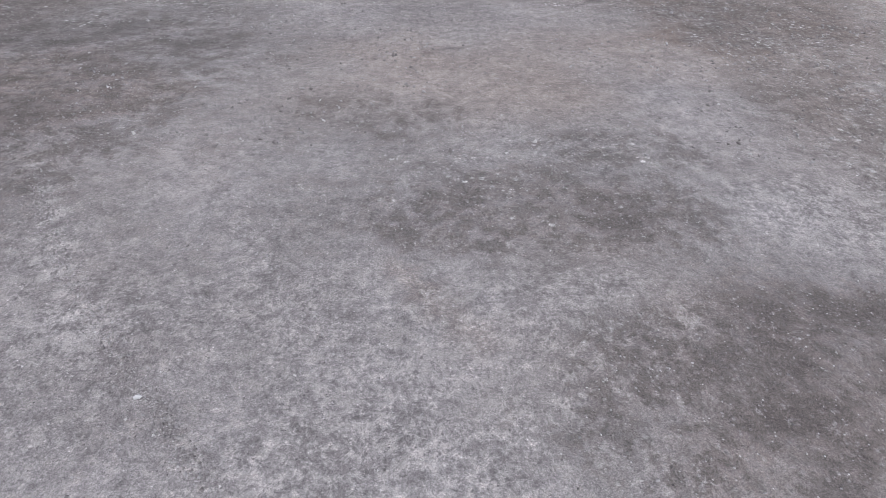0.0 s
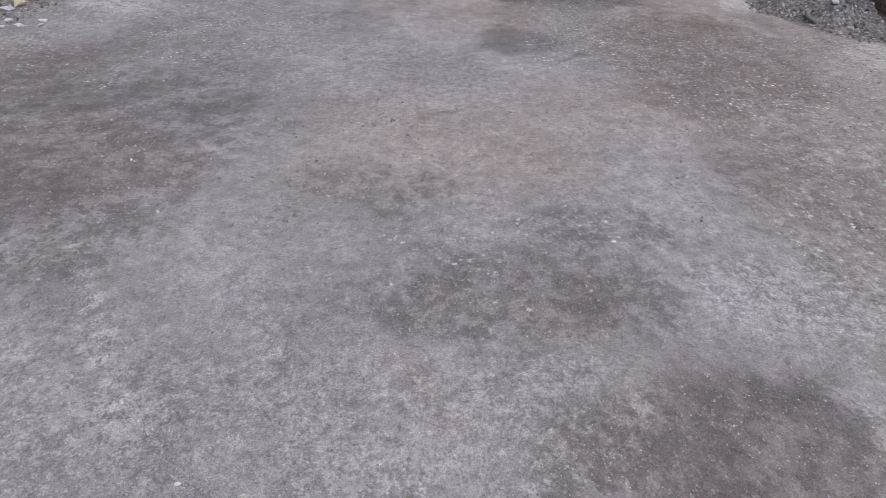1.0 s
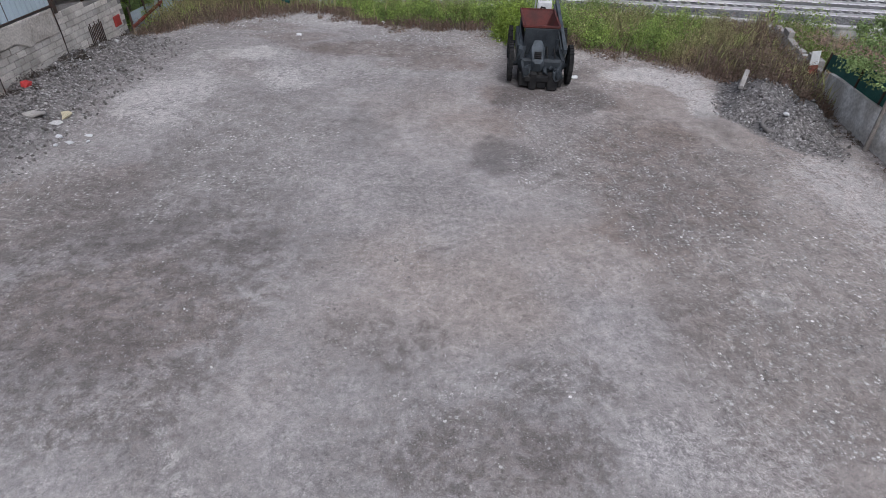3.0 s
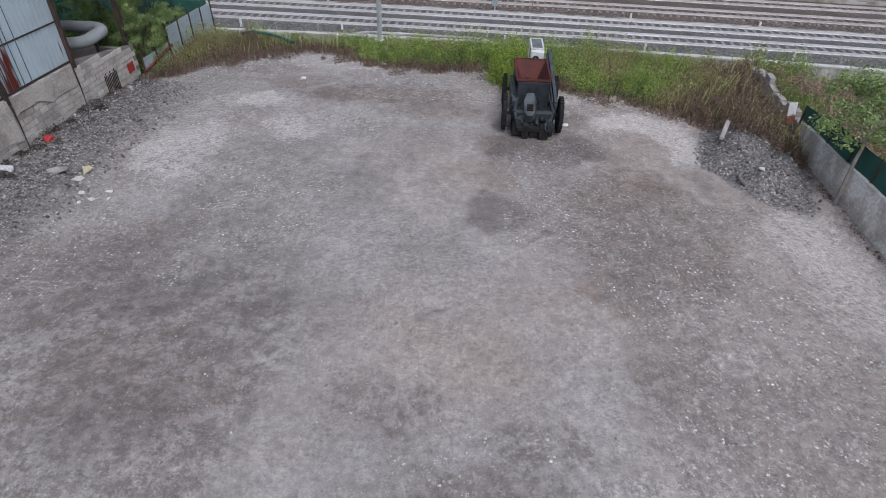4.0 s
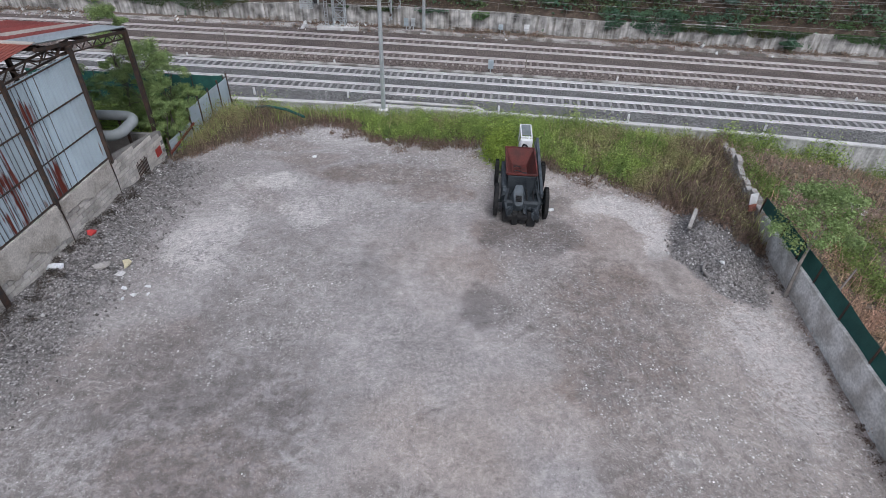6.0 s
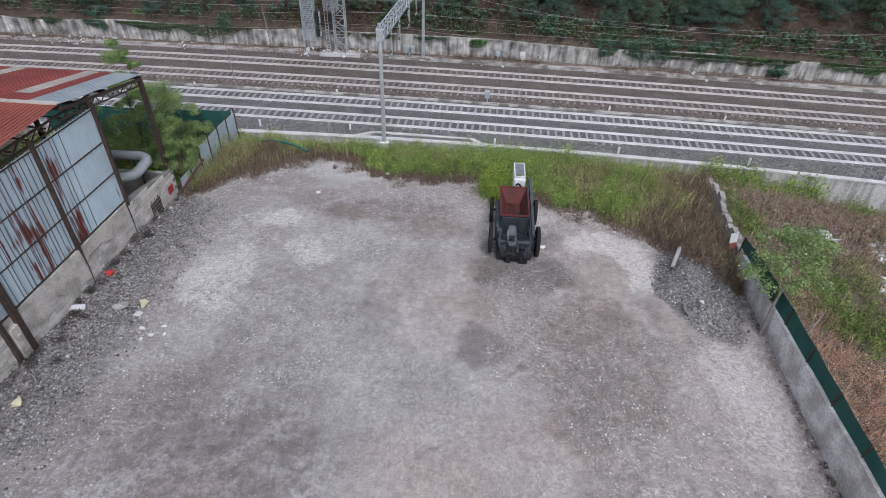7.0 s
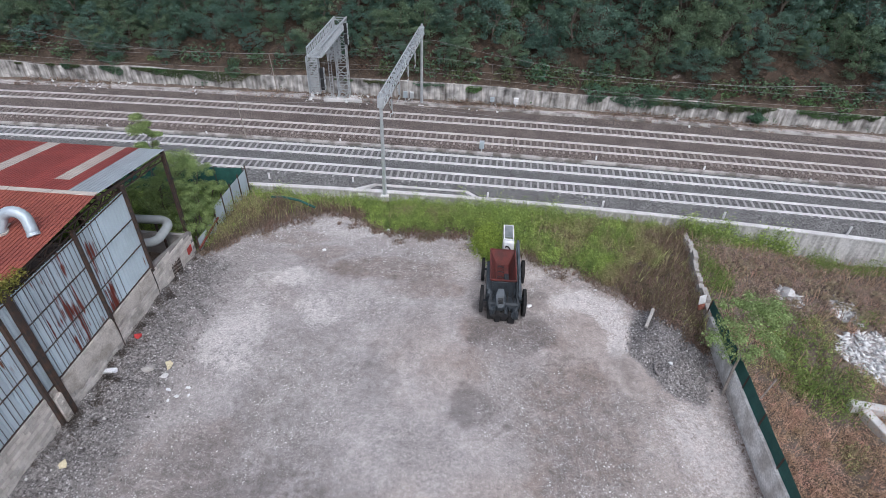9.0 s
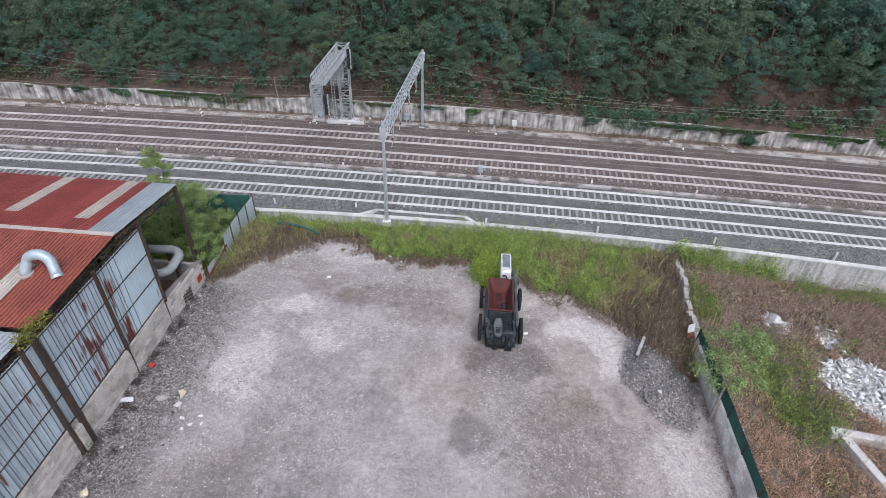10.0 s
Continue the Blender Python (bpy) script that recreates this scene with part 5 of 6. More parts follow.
for k in range(46):
    p = ga.lerp(gb, k / 45)
    add_box(bm, (p.x - 0.6, p.y - 0.035, p.z - 0.44), (p.x + 0.6, p.y + 0.035, p.z - 0.40))
part("walkway", bm, STEEL, gantry)
FINE = material("steel_lattice_panel", (0.52, 0.55, 0.57), (0.43, 0.46, 0.48), rough=0.5, metal=0.5, fine_amount=0.1)


def cage(cx, cy, z0, z1, w, d, name):
    """A hanging caged ladder platform of close bars."""
    bm = bmesh.new()
    lattice_tower(bm, (cx, cy, z0), (cx, cy, z1), w, d, 5, 0.045)
    for k in range(int((z1 - z0) / 0.16)):
        z = z0 + k * 0.16
        add_bar(bm, (cx - w / 2, cy - d / 2, z), (cx + w / 2, cy - d / 2, z), 0.03)
        add_bar(bm, (cx - w / 2, cy - d / 2, z), (cx - w / 2, cy + d / 2, z), 0.03)
        add_bar(bm, (cx + w / 2, cy - d / 2, z), (cx + w / 2, cy + d / 2, z), 0.03)
    for k in range(1, 9):
        x = cx - w / 2 + w * k / 9
        add_bar(bm, (x, cy + d / 2, z0), (x, cy + d / 2, z1), 0.03)
        add_bar(bm, (x, cy - d / 2, z0), (x, cy - d / 2, z1), 0.025)
    return part(name, bm, FINE, gantry)


cage(-12.35, 50.75, 3.7, 7.1, 1.0, 0.8, "signal_cage")
cage(-11.9, 58.2, 4.2, 7.3, 1.3, 0.8, "signal_cage")
bm = bmesh.new()
for x in (-13.2, -12.9):
    add_bar(bm, (x + 0.5, 58.6, -0.4), (x + 0.5, 58.6, 7.2), 0.05)
for k in range(24):
    add_bar(bm, (-12.7, 58.6, -0.2 + 0.3 * k), (-12.4, 58.6, -0.2 + 0.3 * k), 0.03)
part("ladder", bm, STEEL, gantry)
for x, y, z in ((-11.55, 50.6, 5.6), (-11.55, 50.6, 4.5), (-10.55, 58.4, 7.4), (-10.55, 58.4, 6.3)):
    bm = bmesh.new()
    add_box(bm, (x - 0.18, y - 0.16, z - 0.5), (x + 0.18, y + 0.16, z + 0.5), bevel=0.06)
    head = part("signal_head", bm, BLACK, gantry, "black railway signal head")
    for dz in (-0.27, 0.27):
        bm = bmesh.new()
        ring = [(x + 0.2, y + 0.22 * math.cos(a), z + dz + 0.22 * math.sin(a)) for a in np.linspace(0, math.tau, 15)]
        add_tube(bm, ring, 0.035, 6)
        part("hood_ring", bm, STEEL, head)


# ---- small railway things ----
def marker_post(x, y, z, h=0.75, tilt=0.0):
    bm = bmesh.new()
    add_box(bm, (-0.08, -0.05, -0.1), (0.08, 0.05, h), bevel=0.025)
    ob = tagged(part("marker_post", bm, WHITE), "short white painted concrete marker post in the ballast", "post", group="marker posts")
    ob.matrix_basis = pose(x, y, z, tilt, 0, -6)
    return ob


for x, y in ((-14.76, 41.3), (-7.58, 41.05), (3.71, 39.4), (12.99, 38.7), (22.37, 37.7), (31.48, 36.25), (-24.0, 42.2), (41.0, 34.6)):
    marker_post(x, y - 0.05, -0.62, 0.95, 3)
for x, y in ((23.55, 45.6), (32.3, 44.0), (-33.0, 50.0), (-23.0, 49.2), (-10.0, 48.6), (14.0, 46.8)):
    marker_post(x, y, -0.45, 0.5, 5)
boxp = tagged(new("cable_box"), "small pale blue trackside cabinet on a short post", "cabinet")
bm = bmesh.new()
add_box(bm, (-0.22, -0.18, 0.55), (0.22, 0.18, 1.25), bevel=0.03)
part("cabinet", bm, DUCT, boxp)
bm = bmesh.new()
add_bar(bm, (0, 0, -0.1), (0, 0, 0.6), 0.1)
part("post", bm, STEEL, boxp)
boxp.matrix_basis = pose(3.41, 47.45, -0.42)
boxq = tagged(new("buried_drum"), "dark round cable joint half sunk beside the cabinet", "drum")
bm = bmesh.new()
add_tube(bm, [(3.7, 47.2, -0.35), (4.35, 47.13, -0.35)], 0.16, 14)
part("drum", bm, BLACK, boxq, smooth=False)
bm = bmesh.new()
add_tube(bm, [(4.35, 47.13, -0.35), (4.45, 47.12, -0.35)], 0.17, 14)
part("lid", bm, WHITE, boxq)


def thin_pole(x, y, z, h, tilt_x, tilt_y, label):
    bm = bmesh.new()
    add_tube(bm, [(0, 0, -0.1), (0.02, 0, h * 0.5), (0, 0, h)], 0.05, 8, radii=[0.06, 0.055, 0.045])
    add_box(bm, (-0.18, -0.18, -0.15), (0.18, 0.18, 0.1), bevel=0.03)
    ob = tagged(part("thin_pole", bm, PALE_BARK), label, "pole")
    ob.matrix_basis = pose(x, y, z, tilt_x, tilt_y, 0)


thin_pole(-18.9, 48.3, -0.4, 4.6, 0, -3, "thin weathered leaning pole between the tracks")
thin_pole(-18.9, 59.7, -0.3, 4.4, 0, -4, "thin weathered pole beside the retaining wall")
thin_pole(6.32, 47.8, -0.42, 1.6, 0, 3, "short thin post between the tracks")
thin_pole(-51.5, 60.0, -0.45, 4.0, 0, -8, "thin pale pole by the retaining wall")
for x, y, mat, w, h in ((7.35, 58.1, WHITE, 0.5, 0.6), (4.83, 58.4, DUCT, 0.45, 0.45), (-4.6, 58.6, DUCT, 0.45, 0.7), (-3.9, 58.6, STEEL, 0.4, 0.7)):
    bm = bmesh.new()
    add_box(bm, (-w / 2, -0.12, 0.5), (w / 2, 0.12, 0.5 + h), bevel=0.02)
    t = tagged(new("wall_cabinet"), "small trackside cabinet on a post near the retaining wall", "cabinet")
    part("cabinet", bm, mat, t)
    bm = bmesh.new()
    add_bar(bm, (0, 0, -0.1), (0, 0, 0.55), 0.09)
    part("post", bm, STEEL, t)
    t.matrix_basis = pose(x, y, -0.32)

# recess of the parapet round the mast
bm = bmesh.new()
R = [(-7.7, 39.55), (-5.6, 40.75), (-4.1, 40.62), (1.9, 40.15), (3.4, 38.6)]
for (xa, ya), (xb, yb) in zip(R, R[1:]):
    d = Vector((xb - xa, yb - ya, 0)).normalized()
    m = Matrix.Translation((xa, ya, 0)) @ Matrix.Rotation(math.atan2(d.y, d.x), 4, "Z")
    add_box(bm, (-0.1, -0.16, -1.2), (math.hypot(xb - xa, yb - ya) + 0.1, 0.16, -0.12), m, bevel=0.02)
tagged(part("wall_recess", bm, PALE_CONCRETE), "pale concrete kerb bent round the mast footing", "wall", kind="structure")
bm = bmesh.new()
for k, (x, y) in enumerate(((-6.4, 39.6), (-1.5, 39.35), (1.0, 39.2), (2.3, 39.0))):
    add_box(bm, (x - 0.55, y - 0.25, -0.5), (x + 0.55, y + 0.2, -0.28 + 0.05 * k), bevel=0.03)
tagged(part("drain_slabs", bm, PALE_CONCRETE), "loose pale concrete slabs in the wall recess", "slabs", kind="structure")

# ---- plants ----
rng = np.random.default_rng(7)


def leaf_mesh(name, centres, sizes, mat, up=0.35, aspect=0.8, seed=1, out=None):
    """Many folded leaves (two quads each) at given centres, turned at random, a little towards the sky."""
    r = np.random.default_rng(seed)
    n = len(centres)
    nrm = r.normal(size=(n, 3))
    if out is None:
        nrm[:, 2] = np.abs(nrm[:, 2]) + up
    else:
        nrm = nrm * 0.5 + out + [0, 0, up]
    nrm /= np.linalg.norm(nrm, axis=1)[:, None]
    t = np.cross(nrm, r.normal(size=(n, 3)))
    t /= np.linalg.norm(t, axis=1)[:, None]
    b = np.cross(nrm, t)
    s = np.asarray(sizes)[:, None]
    fold = nrm * s * 0.18
    c = np.asarray(centres)
    verts = np.stack([c - t * s * 0.5, c + b * s * aspect * 0.5 + fold, c + t * s * 0.5, c - b * s * aspect * 0.5 + fold], 1).reshape(-1, 3)
    i = np.arange(n)[:, None] * 4
    faces = np.concatenate([i + [0, 1, 2], i + [0, 2, 3]], 1).reshape(-1, 3)
    me = bpy.data.meshes.new(name)
    me.vertices.add(len(verts)), me.loops.add(faces.size), me.polygons.add(len(faces))
    me.vertices.foreach_set("co", verts.astype(np.float32).ravel())
    me.loops.foreach_set("vertex_index", faces.astype(np.int32).ravel())
    me.polygons.foreach_set("loop_start", np.arange(0, faces.size, 3, dtype=np.int32))
    me.update(calc_edges=True)
    me.materials.append(mat)
    return me


def blade_mesh(name, roots, tall, width, mat, seed=1):
    """Grass blades: tapered bent strips that stand on the ground."""
    r = np.random.default_rng(seed)
    n = len(roots)
    z = height(roots[:, 0], roots[:, 1]) - 0.03
    base = np.stack([roots[:, 0], roots[:, 1], z], 1)
    a, b = r.random(n) * math.tau, r.random(n) * math.tau
    h = r.uniform(*tall, n)[:, None]
    lean = np.stack([np.cos(a), np.sin(a), np.zeros(n)], 1) * h * r.uniform(0.1, 0.6, n)[:, None]
    side = np.stack([np.cos(b), np.sin(b), np.zeros(n)], 1) * r.uniform(*width, n)[:, None] / 2
    up = np.array([[0, 0, 1.0]]) * h
    mid = base + lean * 0.3 + up * 0.6
    verts = np.stack([base - side * 0.7, base + side * 0.7, mid + side, mid - side, base + lean + up], 1).reshape(-1, 3)
    i = np.arange(n)[:, None] * 5
    faces = np.concatenate([i + [0, 1, 2], i + [0, 2, 3], i + [3, 2, 4]], 1).reshape(-1, 3)
    me = bpy.data.meshes.new(name)
    me.vertices.add(len(verts)), me.loops.add(faces.size), me.polygons.add(len(faces))
    me.vertices.foreach_set("co", verts.astype(np.float32).ravel())
    me.loops.foreach_set("vertex_index", faces.astype(np.int32).ravel())
    me.polygons.foreach_set("loop_start", np.arange(0, faces.size, 3, dtype=np.int32))
    me.update(calc_edges=True)
    me.materials.append(mat)
    return me


def clumps(points, radius, tall, per, seed, spread=1.0):
    """Leaf centres of low plants: a dome of leaves round each root."""
    r = np.random.default_rng(seed)
    p = np.repeat(points, per, axis=0)
    n = len(p)
    rad = np.repeat(radius, per) * np.sqrt(r.random(n)) * spread
    ang = r.random(n) * math.tau
    x, y = p[:, 0] + rad * np.cos(ang), p[:, 1] + rad * np.sin(ang)
    dome = np.sqrt(np.clip(1 - (rad / (np.repeat(radius, per) * 1.15)) ** 2, 0, 1))
    z = height(x, y) + np.repeat(tall, per) * dome * r.uniform(0.35, 1.0, n) ** 0.6
    return np.stack([x, y, z], 1)


def scatter(n, x0, x1, y0, y1, keep, seed):
    r = np.random.default_rng(seed)
    x, y = r.uniform(x0, x1, n), r.uniform(y0, y1, n)
    k = keep(x, y, r.random(n))
    return np.stack([x[k], y[k]], 1)


def weeds(name, label, mat, pts, rad, tall, per, size, seed, up=0.5, aspect=0.8):
    r = np.random.default_rng(seed)
    c = clumps(pts, r.uniform(*rad, len(pts)), r.uniform(*tall, len(pts)), per, seed)
    me = leaf_mesh(name, c, r.uniform(*size, len(c)), mat, up=up, aspect=aspect, seed=seed)
    return tagged(new(name, me), label, "weeds", kind="stuff")


def in_strip(x, y, a=0.0):
    return (y > strip_edge(x) + a) & (y < kerb_y(x) - 0.55) & (x > -15.6 + 0.1 * (y - 38)) & (x < east_x(y) + 0.2)


def patchy(x, y, scale, seed, cut):
    return fractal(x, y, scale, seed) > cut


def thicket(name, label, mat, pts, rad, tall, per, size, seed, aspect=0.55, up=0.25):
    """Bushy low plants: each a lumpy dome whose leaves face outwards."""
    r = np.random.default_rng(seed)
    n = len(pts)
    k = np.repeat(np.arange(n), per)
    swell = 0.55 + 0.95 * smooth01(0.5 + 0.9 * fractal(pts[:, 0], pts[:, 1], 1.5, 158))
    wide, high, turn = (r.uniform(*rad, n) * (0.75 + 0.35 * swell))[k], (r.uniform(*tall, n) * swell)[k], r.random(n)[k] * math.tau
    a, c = r.random(len(k)) * math.tau, r.uniform(-0.05, 1.0, len(k))
    q = np.sqrt(1 - c * c)
    lump = (1 + 0.25 * np.sin(3 * a + turn) + 0.2 * np.sin(5 * a - 2 * turn + 4 * c)) * r.uniform(0.62, 1.08, len(k))
    x, y = pts[k, 0] + q * np.cos(a) * wide * lump, pts[k, 1] + q * np.sin(a) * wide * lump
    z = np.maximum(height(x, y) + 0.02, height(pts[k, 0], pts[k, 1]) + c * high * lump)
    out = np.stack([q * np.cos(a) / wide, q * np.sin(a) / wide, c / high], 1)
    out /= np.linalg.norm(out, axis=1)[:, None]
    me = leaf_mesh(name, np.stack([x, y, z], 1), r.uniform(*size, len(k)), mat, up=up, aspect=aspect, seed=seed, out=out)
    return tagged(new(name, me), label, "weeds", kind="stuff")


plants = scatter(5000, -17, 18.5, 22, 41.5, lambda x, y, u: in_strip(x, y, -0.15) | (in_strip(x, y, -1.3) & (u < 0.25) & patchy(x, y, 1.6, 157, 0.1)), 11)
px_, py_ = plants[:, 0], plants[:, 1]
inset = py_ - strip_edge(px_) + 0.5 * fractal(px_, py_, 1.3, 142)
lush = np.where(px_ < -8.5, 0.5, np.where(px_ < 5, 0.85, 0.92 - (px_ - 5) * 0.058)) + 0.55 * fractal(px_, py_, 2.4, 91) + 0.12 * np.clip(py_ - kerb_y(px_) + 2.5, -1, 2)
low_edge = inset < np.where(px_ < -5.5, 1.9, 0.75)
for name, label, mat, pick, rad, tall, per, size, seed in (
        ("green_weeds", "lush bright green bramble along the railway wall", WEED_GREEN, ~low_edge & (lush > 0.55), (0.3, 0.62), (0.5, 1.4), 260, (0.055, 0.13), 21),
        ("olive_weeds", "dusty olive scrub along the end of the yard", WEED_OLIVE, ~low_edge & (lush > 0.2) & (lush <= 0.55), (0.28, 0.55), (0.45, 1.1), 180, (0.05, 0.115), 22),
        ("brown_weeds", "dry brown weeds among the olive scrub", STRIP_RUST, ~low_edge & (lush <= 0.2), (0.25, 0.5), (0.4, 0.95), 100, (0.07, 0.14), 141),
        ("rusty_weeds", "dry reddish brown weeds at the edge of the gravel", STRIP_RUST, low_edge, (0.2, 0.42), (0.15, 0.5), 70, (0.06, 0.13), 23)):
    thicket(name, label, mat, plants[pick], rad, tall, per, size, seed)
for name, label, mat, keep, tall, seed, count in (
        ("olive_grass", "tall olive grass along the end of the yard", WEED_OLIVE, lambda x, y, u: in_strip(x, y, 0.5) & ((x > 5.5) | (x < -7) | (u < 0.3)), (0.5, 1.3), 121, 12000),
        ("green_grass", "fresh green grass along the railway wall", WEED_GREEN, lambda x, y, u: in_strip(x, y, 0.9) & (x < 9) & ((x > -9) | (u < 0.3)) & patchy(x, y, 2.5, 91, -0.3), (0.5, 1.2), 122, 7000),
        ("red_grass", "dead reddish grass at the edge of the gravel", STRIP_RUST, lambda x, y, u: in_strip(x, y, -0.35) & ((y < strip_edge(x) + 0.3 + 1.2 * u) | ((x < -7.5) & (u < 0.6)) | ((x > 10) & (u < 0.3))), (0.2, 0.7), 123, 22000)):
    roots = scatter(count, -17, 18, 22, 41, keep, seed)
    tagged(new(name, blade_mesh(name, roots, tall, (0.02, 0.055), mat, seed)), label, "grass", kind="stuff")
vine = scatter(420, 1.6, 4.6, 29.8, 35.4, lambda x, y, u: np.hypot((x - 3.3) / 0.95, (y - 32.0) / 1.7) + 0.35 * fractal(x, y, 0.8, 118) < 0.9, 14)
thicket("vine", "bright yellow-green vine climbing beside the machine", leaves("vine_leaf", (0.40, 0.50, 0.10), (0.25, 0.34, 0.08), 0.5, 1.8), vine[:70], (0.3, 0.6), (0.8, 1.6), 190, (0.075, 0.15), 24)


# plot beyond the east wall
def in_plot(x, y):
    return (x > east_x(y) + 0.45) & (y < kerb_y(x) - 0.3) & (x < 46) & (y > -6)


rubble_zone = plaster
scrub = scatter(4600, 15.8, 44, -5, 38.5, lambda x, y, u: in_plot(x, y) & (rubble_zone(x, y) < 0.12) & ((x < 34) | (u < 0.6)), 15)
sx_, sy_ = scrub[:, 0], scrub[:, 1]
patch = fractal(sx_, sy_, 3.2, 95)
by_wall = sy_ > kerb_y(sx_) - 3.2 + 1.2 * fractal(sx_, sy_, 2.0, 98)
fresh = (by_wall & (patch > -0.25 + 0.02 * (sx_ - 16))) | (np.hypot((sx_ - 22.0) / 2.0, (sy_ - 22.3) / 4.0) + 0.4 * patch < 1) | (np.hypot((sx_ - 27.2) / 0.9, (sy_ - 26.6) / 0.8) < 1) | (np.hypot((sx_ - 17.8) / 1.6, (sy_ - 29.6) / 3.0) + 0.5 * patch < 0.8)
dusk = ~fresh & (sy_ > 25.5 + 2.5 * patch)
mossy = ~fresh & ~dusk & (patch > 0.28)
rusty = ~(fresh | dusk | mossy)
for name, label, mat, pick, rad, tall, per, size, seed in (
        ("green_scrub", "fresh green bushes over the waste plot", leaves("scrub_green", (0.27, 0.345, 0.105), (0.185, 0.25, 0.085), 0.45, 1.2), fresh, (0.35, 0.7), (0.55, 1.3), 110, (0.08, 0.16), 27),
        ("purple_scrub", "dull purple-brown dry weeds over the waste plot", DRY_PURPLE, dusk, (0.3, 0.6), (0.25, 0.75), 90, (0.06, 0.13), 26),
        ("olive_scrub", "patchy olive scrub over the waste plot", WEED_OLIVE, mossy, (0.3, 0.6), (0.35, 0.95), 90, (0.07, 0.14), 28),
        ("rusty_scrub", "dense reddish brown dry scrub over the waste plot", WEED_RUST, rusty, (0.3, 0.6), (0.3, 0.95), 100, (0.06, 0.125), 25)):
    thicket(name, label, mat, scrub[pick], rad, tall, per, size, seed)
verge = scatter(700, 16.3, 27, 32, 39, lambda x, y, u: (y < kerb_y(x) - 0.35) & (y > kerb_y(x) - 1.9 - 0.6 * fractal(x, y, 1.5, 138)) & (x > east_x(y) + 0.3) & (u < 1.3 - (x - 16) / 14), 139)
thicket("verge_bramble", "tall green bramble against the railway wall of the waste plot", WEED_GREEN, verge, (0.4, 0.7), (1.0, 1.8), 120, (0.09, 0.19), 140)
stalks = scatter(7500, 15.8, 36, 2, 37, lambda x, y, u: in_plot(x, y) & (rubble_zone(x, y) < 0.1), 143)
tagged(new("dry_stalks", blade_mesh("dry_stalks", stalks, (0.4, 1.1), (0.02, 0.05), WEED_RUST, 144)), "thin dry stalks standing in the scrub", "grass", kind="stuff")
straw = scatter(420, 20, 30, 26, 33, lambda x, y, u: in_plot(x, y), 18)
weeds("dry_grass", "pale dry grass tufts among the scrub", leaves("straw", (0.40, 0.34, 0.24), (0.32, 0.27, 0.19)), straw[:150], (0.15, 0.35), (0.3, 0.7), 34, (0.08, 0.2), 145, up=0.1)


# undergrowth: scrub inside the shed's corner, along the walls, and over the slope
corner = scatter(900, -30, -15.5, 31.3, 39.3, lambda x, y, u: (x < -16.4 + 0.1 * (y - 31)) & (y < kerb_y(x) - 0.5), 19)
thicket("corner_scrub", "thick green scrub behind the sheet fence", WEED_GREEN, corner[:420], (0.4, 0.8), (0.6, 1.3), 110, (0.09, 0.18), 29)


def on_slope(x, y):
    return y - back_y(x)


fern = scatter(9000, -64, 64, 52, 84, lambda x, y, u: (on_slope(x, y) > 0.7) & (on_slope(x, y) < 30) & (patchy(x, y, 5.0, 101, 0.05) & (on_slope(x, y) > 5) | (on_slope(x, y) < 2.0 + 1.2 * fractal(x, y, 4, 108)) & (u < 0.6) & patchy(x, y, 3.0, 109, -0.15)), 30)
weeds("slope_undergrowth", "dark green fern and bramble covering the wooded slope", leaves("undergrowth", (0.085, 0.165, 0.105), (0.12, 0.18, 0.095)), fern, (0.6, 1.15), (0.4, 1.3), 24, (0.26, 0.48), 31, aspect=0.6)
fern2 = scatter(7500, -64, 64, 52, 84, lambda x, y, u: (on_slope(x, y) > 0.6) & (on_slope(x, y) < 26) & (patchy(x, y, 4.0, 103, 0.0) | (on_slope(x, y) < 7.5) & (u < 0.8)), 32)
weeds("dry_bracken", "rusty brown dry bracken on the wooded slope", leaves("bracken", (0.14, 0.088, 0.064), (0.105, 0.092, 0.064)), fern2, (0.4, 0.8), (0.3, 0.9), 22, (0.14, 0.30), 33, aspect=0.45)
hang = scatter(6000, -75, 75, 54, 66, lambda x, y, u: (on_slope(x, y) > 0.5) & (on_slope(x, y) < 1.5) & patchy(x, y, 5.0, 104, 0.12), 34)
IVY = leaves("ivy", (0.09, 0.15, 0.07), (0.13, 0.14, 0.07))
weeds("hanging_ivy", "ivy hanging over the edge of the retaining wall", IVY, hang, (0.4, 0.8), (0.4, 1.1), 24, (0.14, 0.28), 35)


# ivy curtains down the face of the wall, and bushes bulging over its top
cr = np.random.default_rng(132)
cx = cr.uniform(-75, 75, 26000)
deep = np.clip(fractal(cx, cx * 0, 9.0, 133) * 1.5 + 0.3 * fractal(cx, cx * 0 + 3, 1.2, 134) + np.where(cx > 6, -0.12, 0.16), 0, 1.0)
fall = cr.random(len(cx)) ** 1.6 * deep * 2.0
ok = deep > 0.06
cx, fall = cx[ok], fall[ok]
curtain = np.stack([cx, back_y(cx) - 0.12 - 0.12 * cr.random(len(cx)), 1.6 - fall * 0.85], 1)
tagged(new("ivy_curtain", leaf_mesh("ivy_curtain", curtain, cr.uniform(0.12, 0.26, len(cx)), IVY, up=0.1, aspect=0.6, seed=135)), "dark ivy trailing down the stained retaining wall", "ivy", kind="stuff")
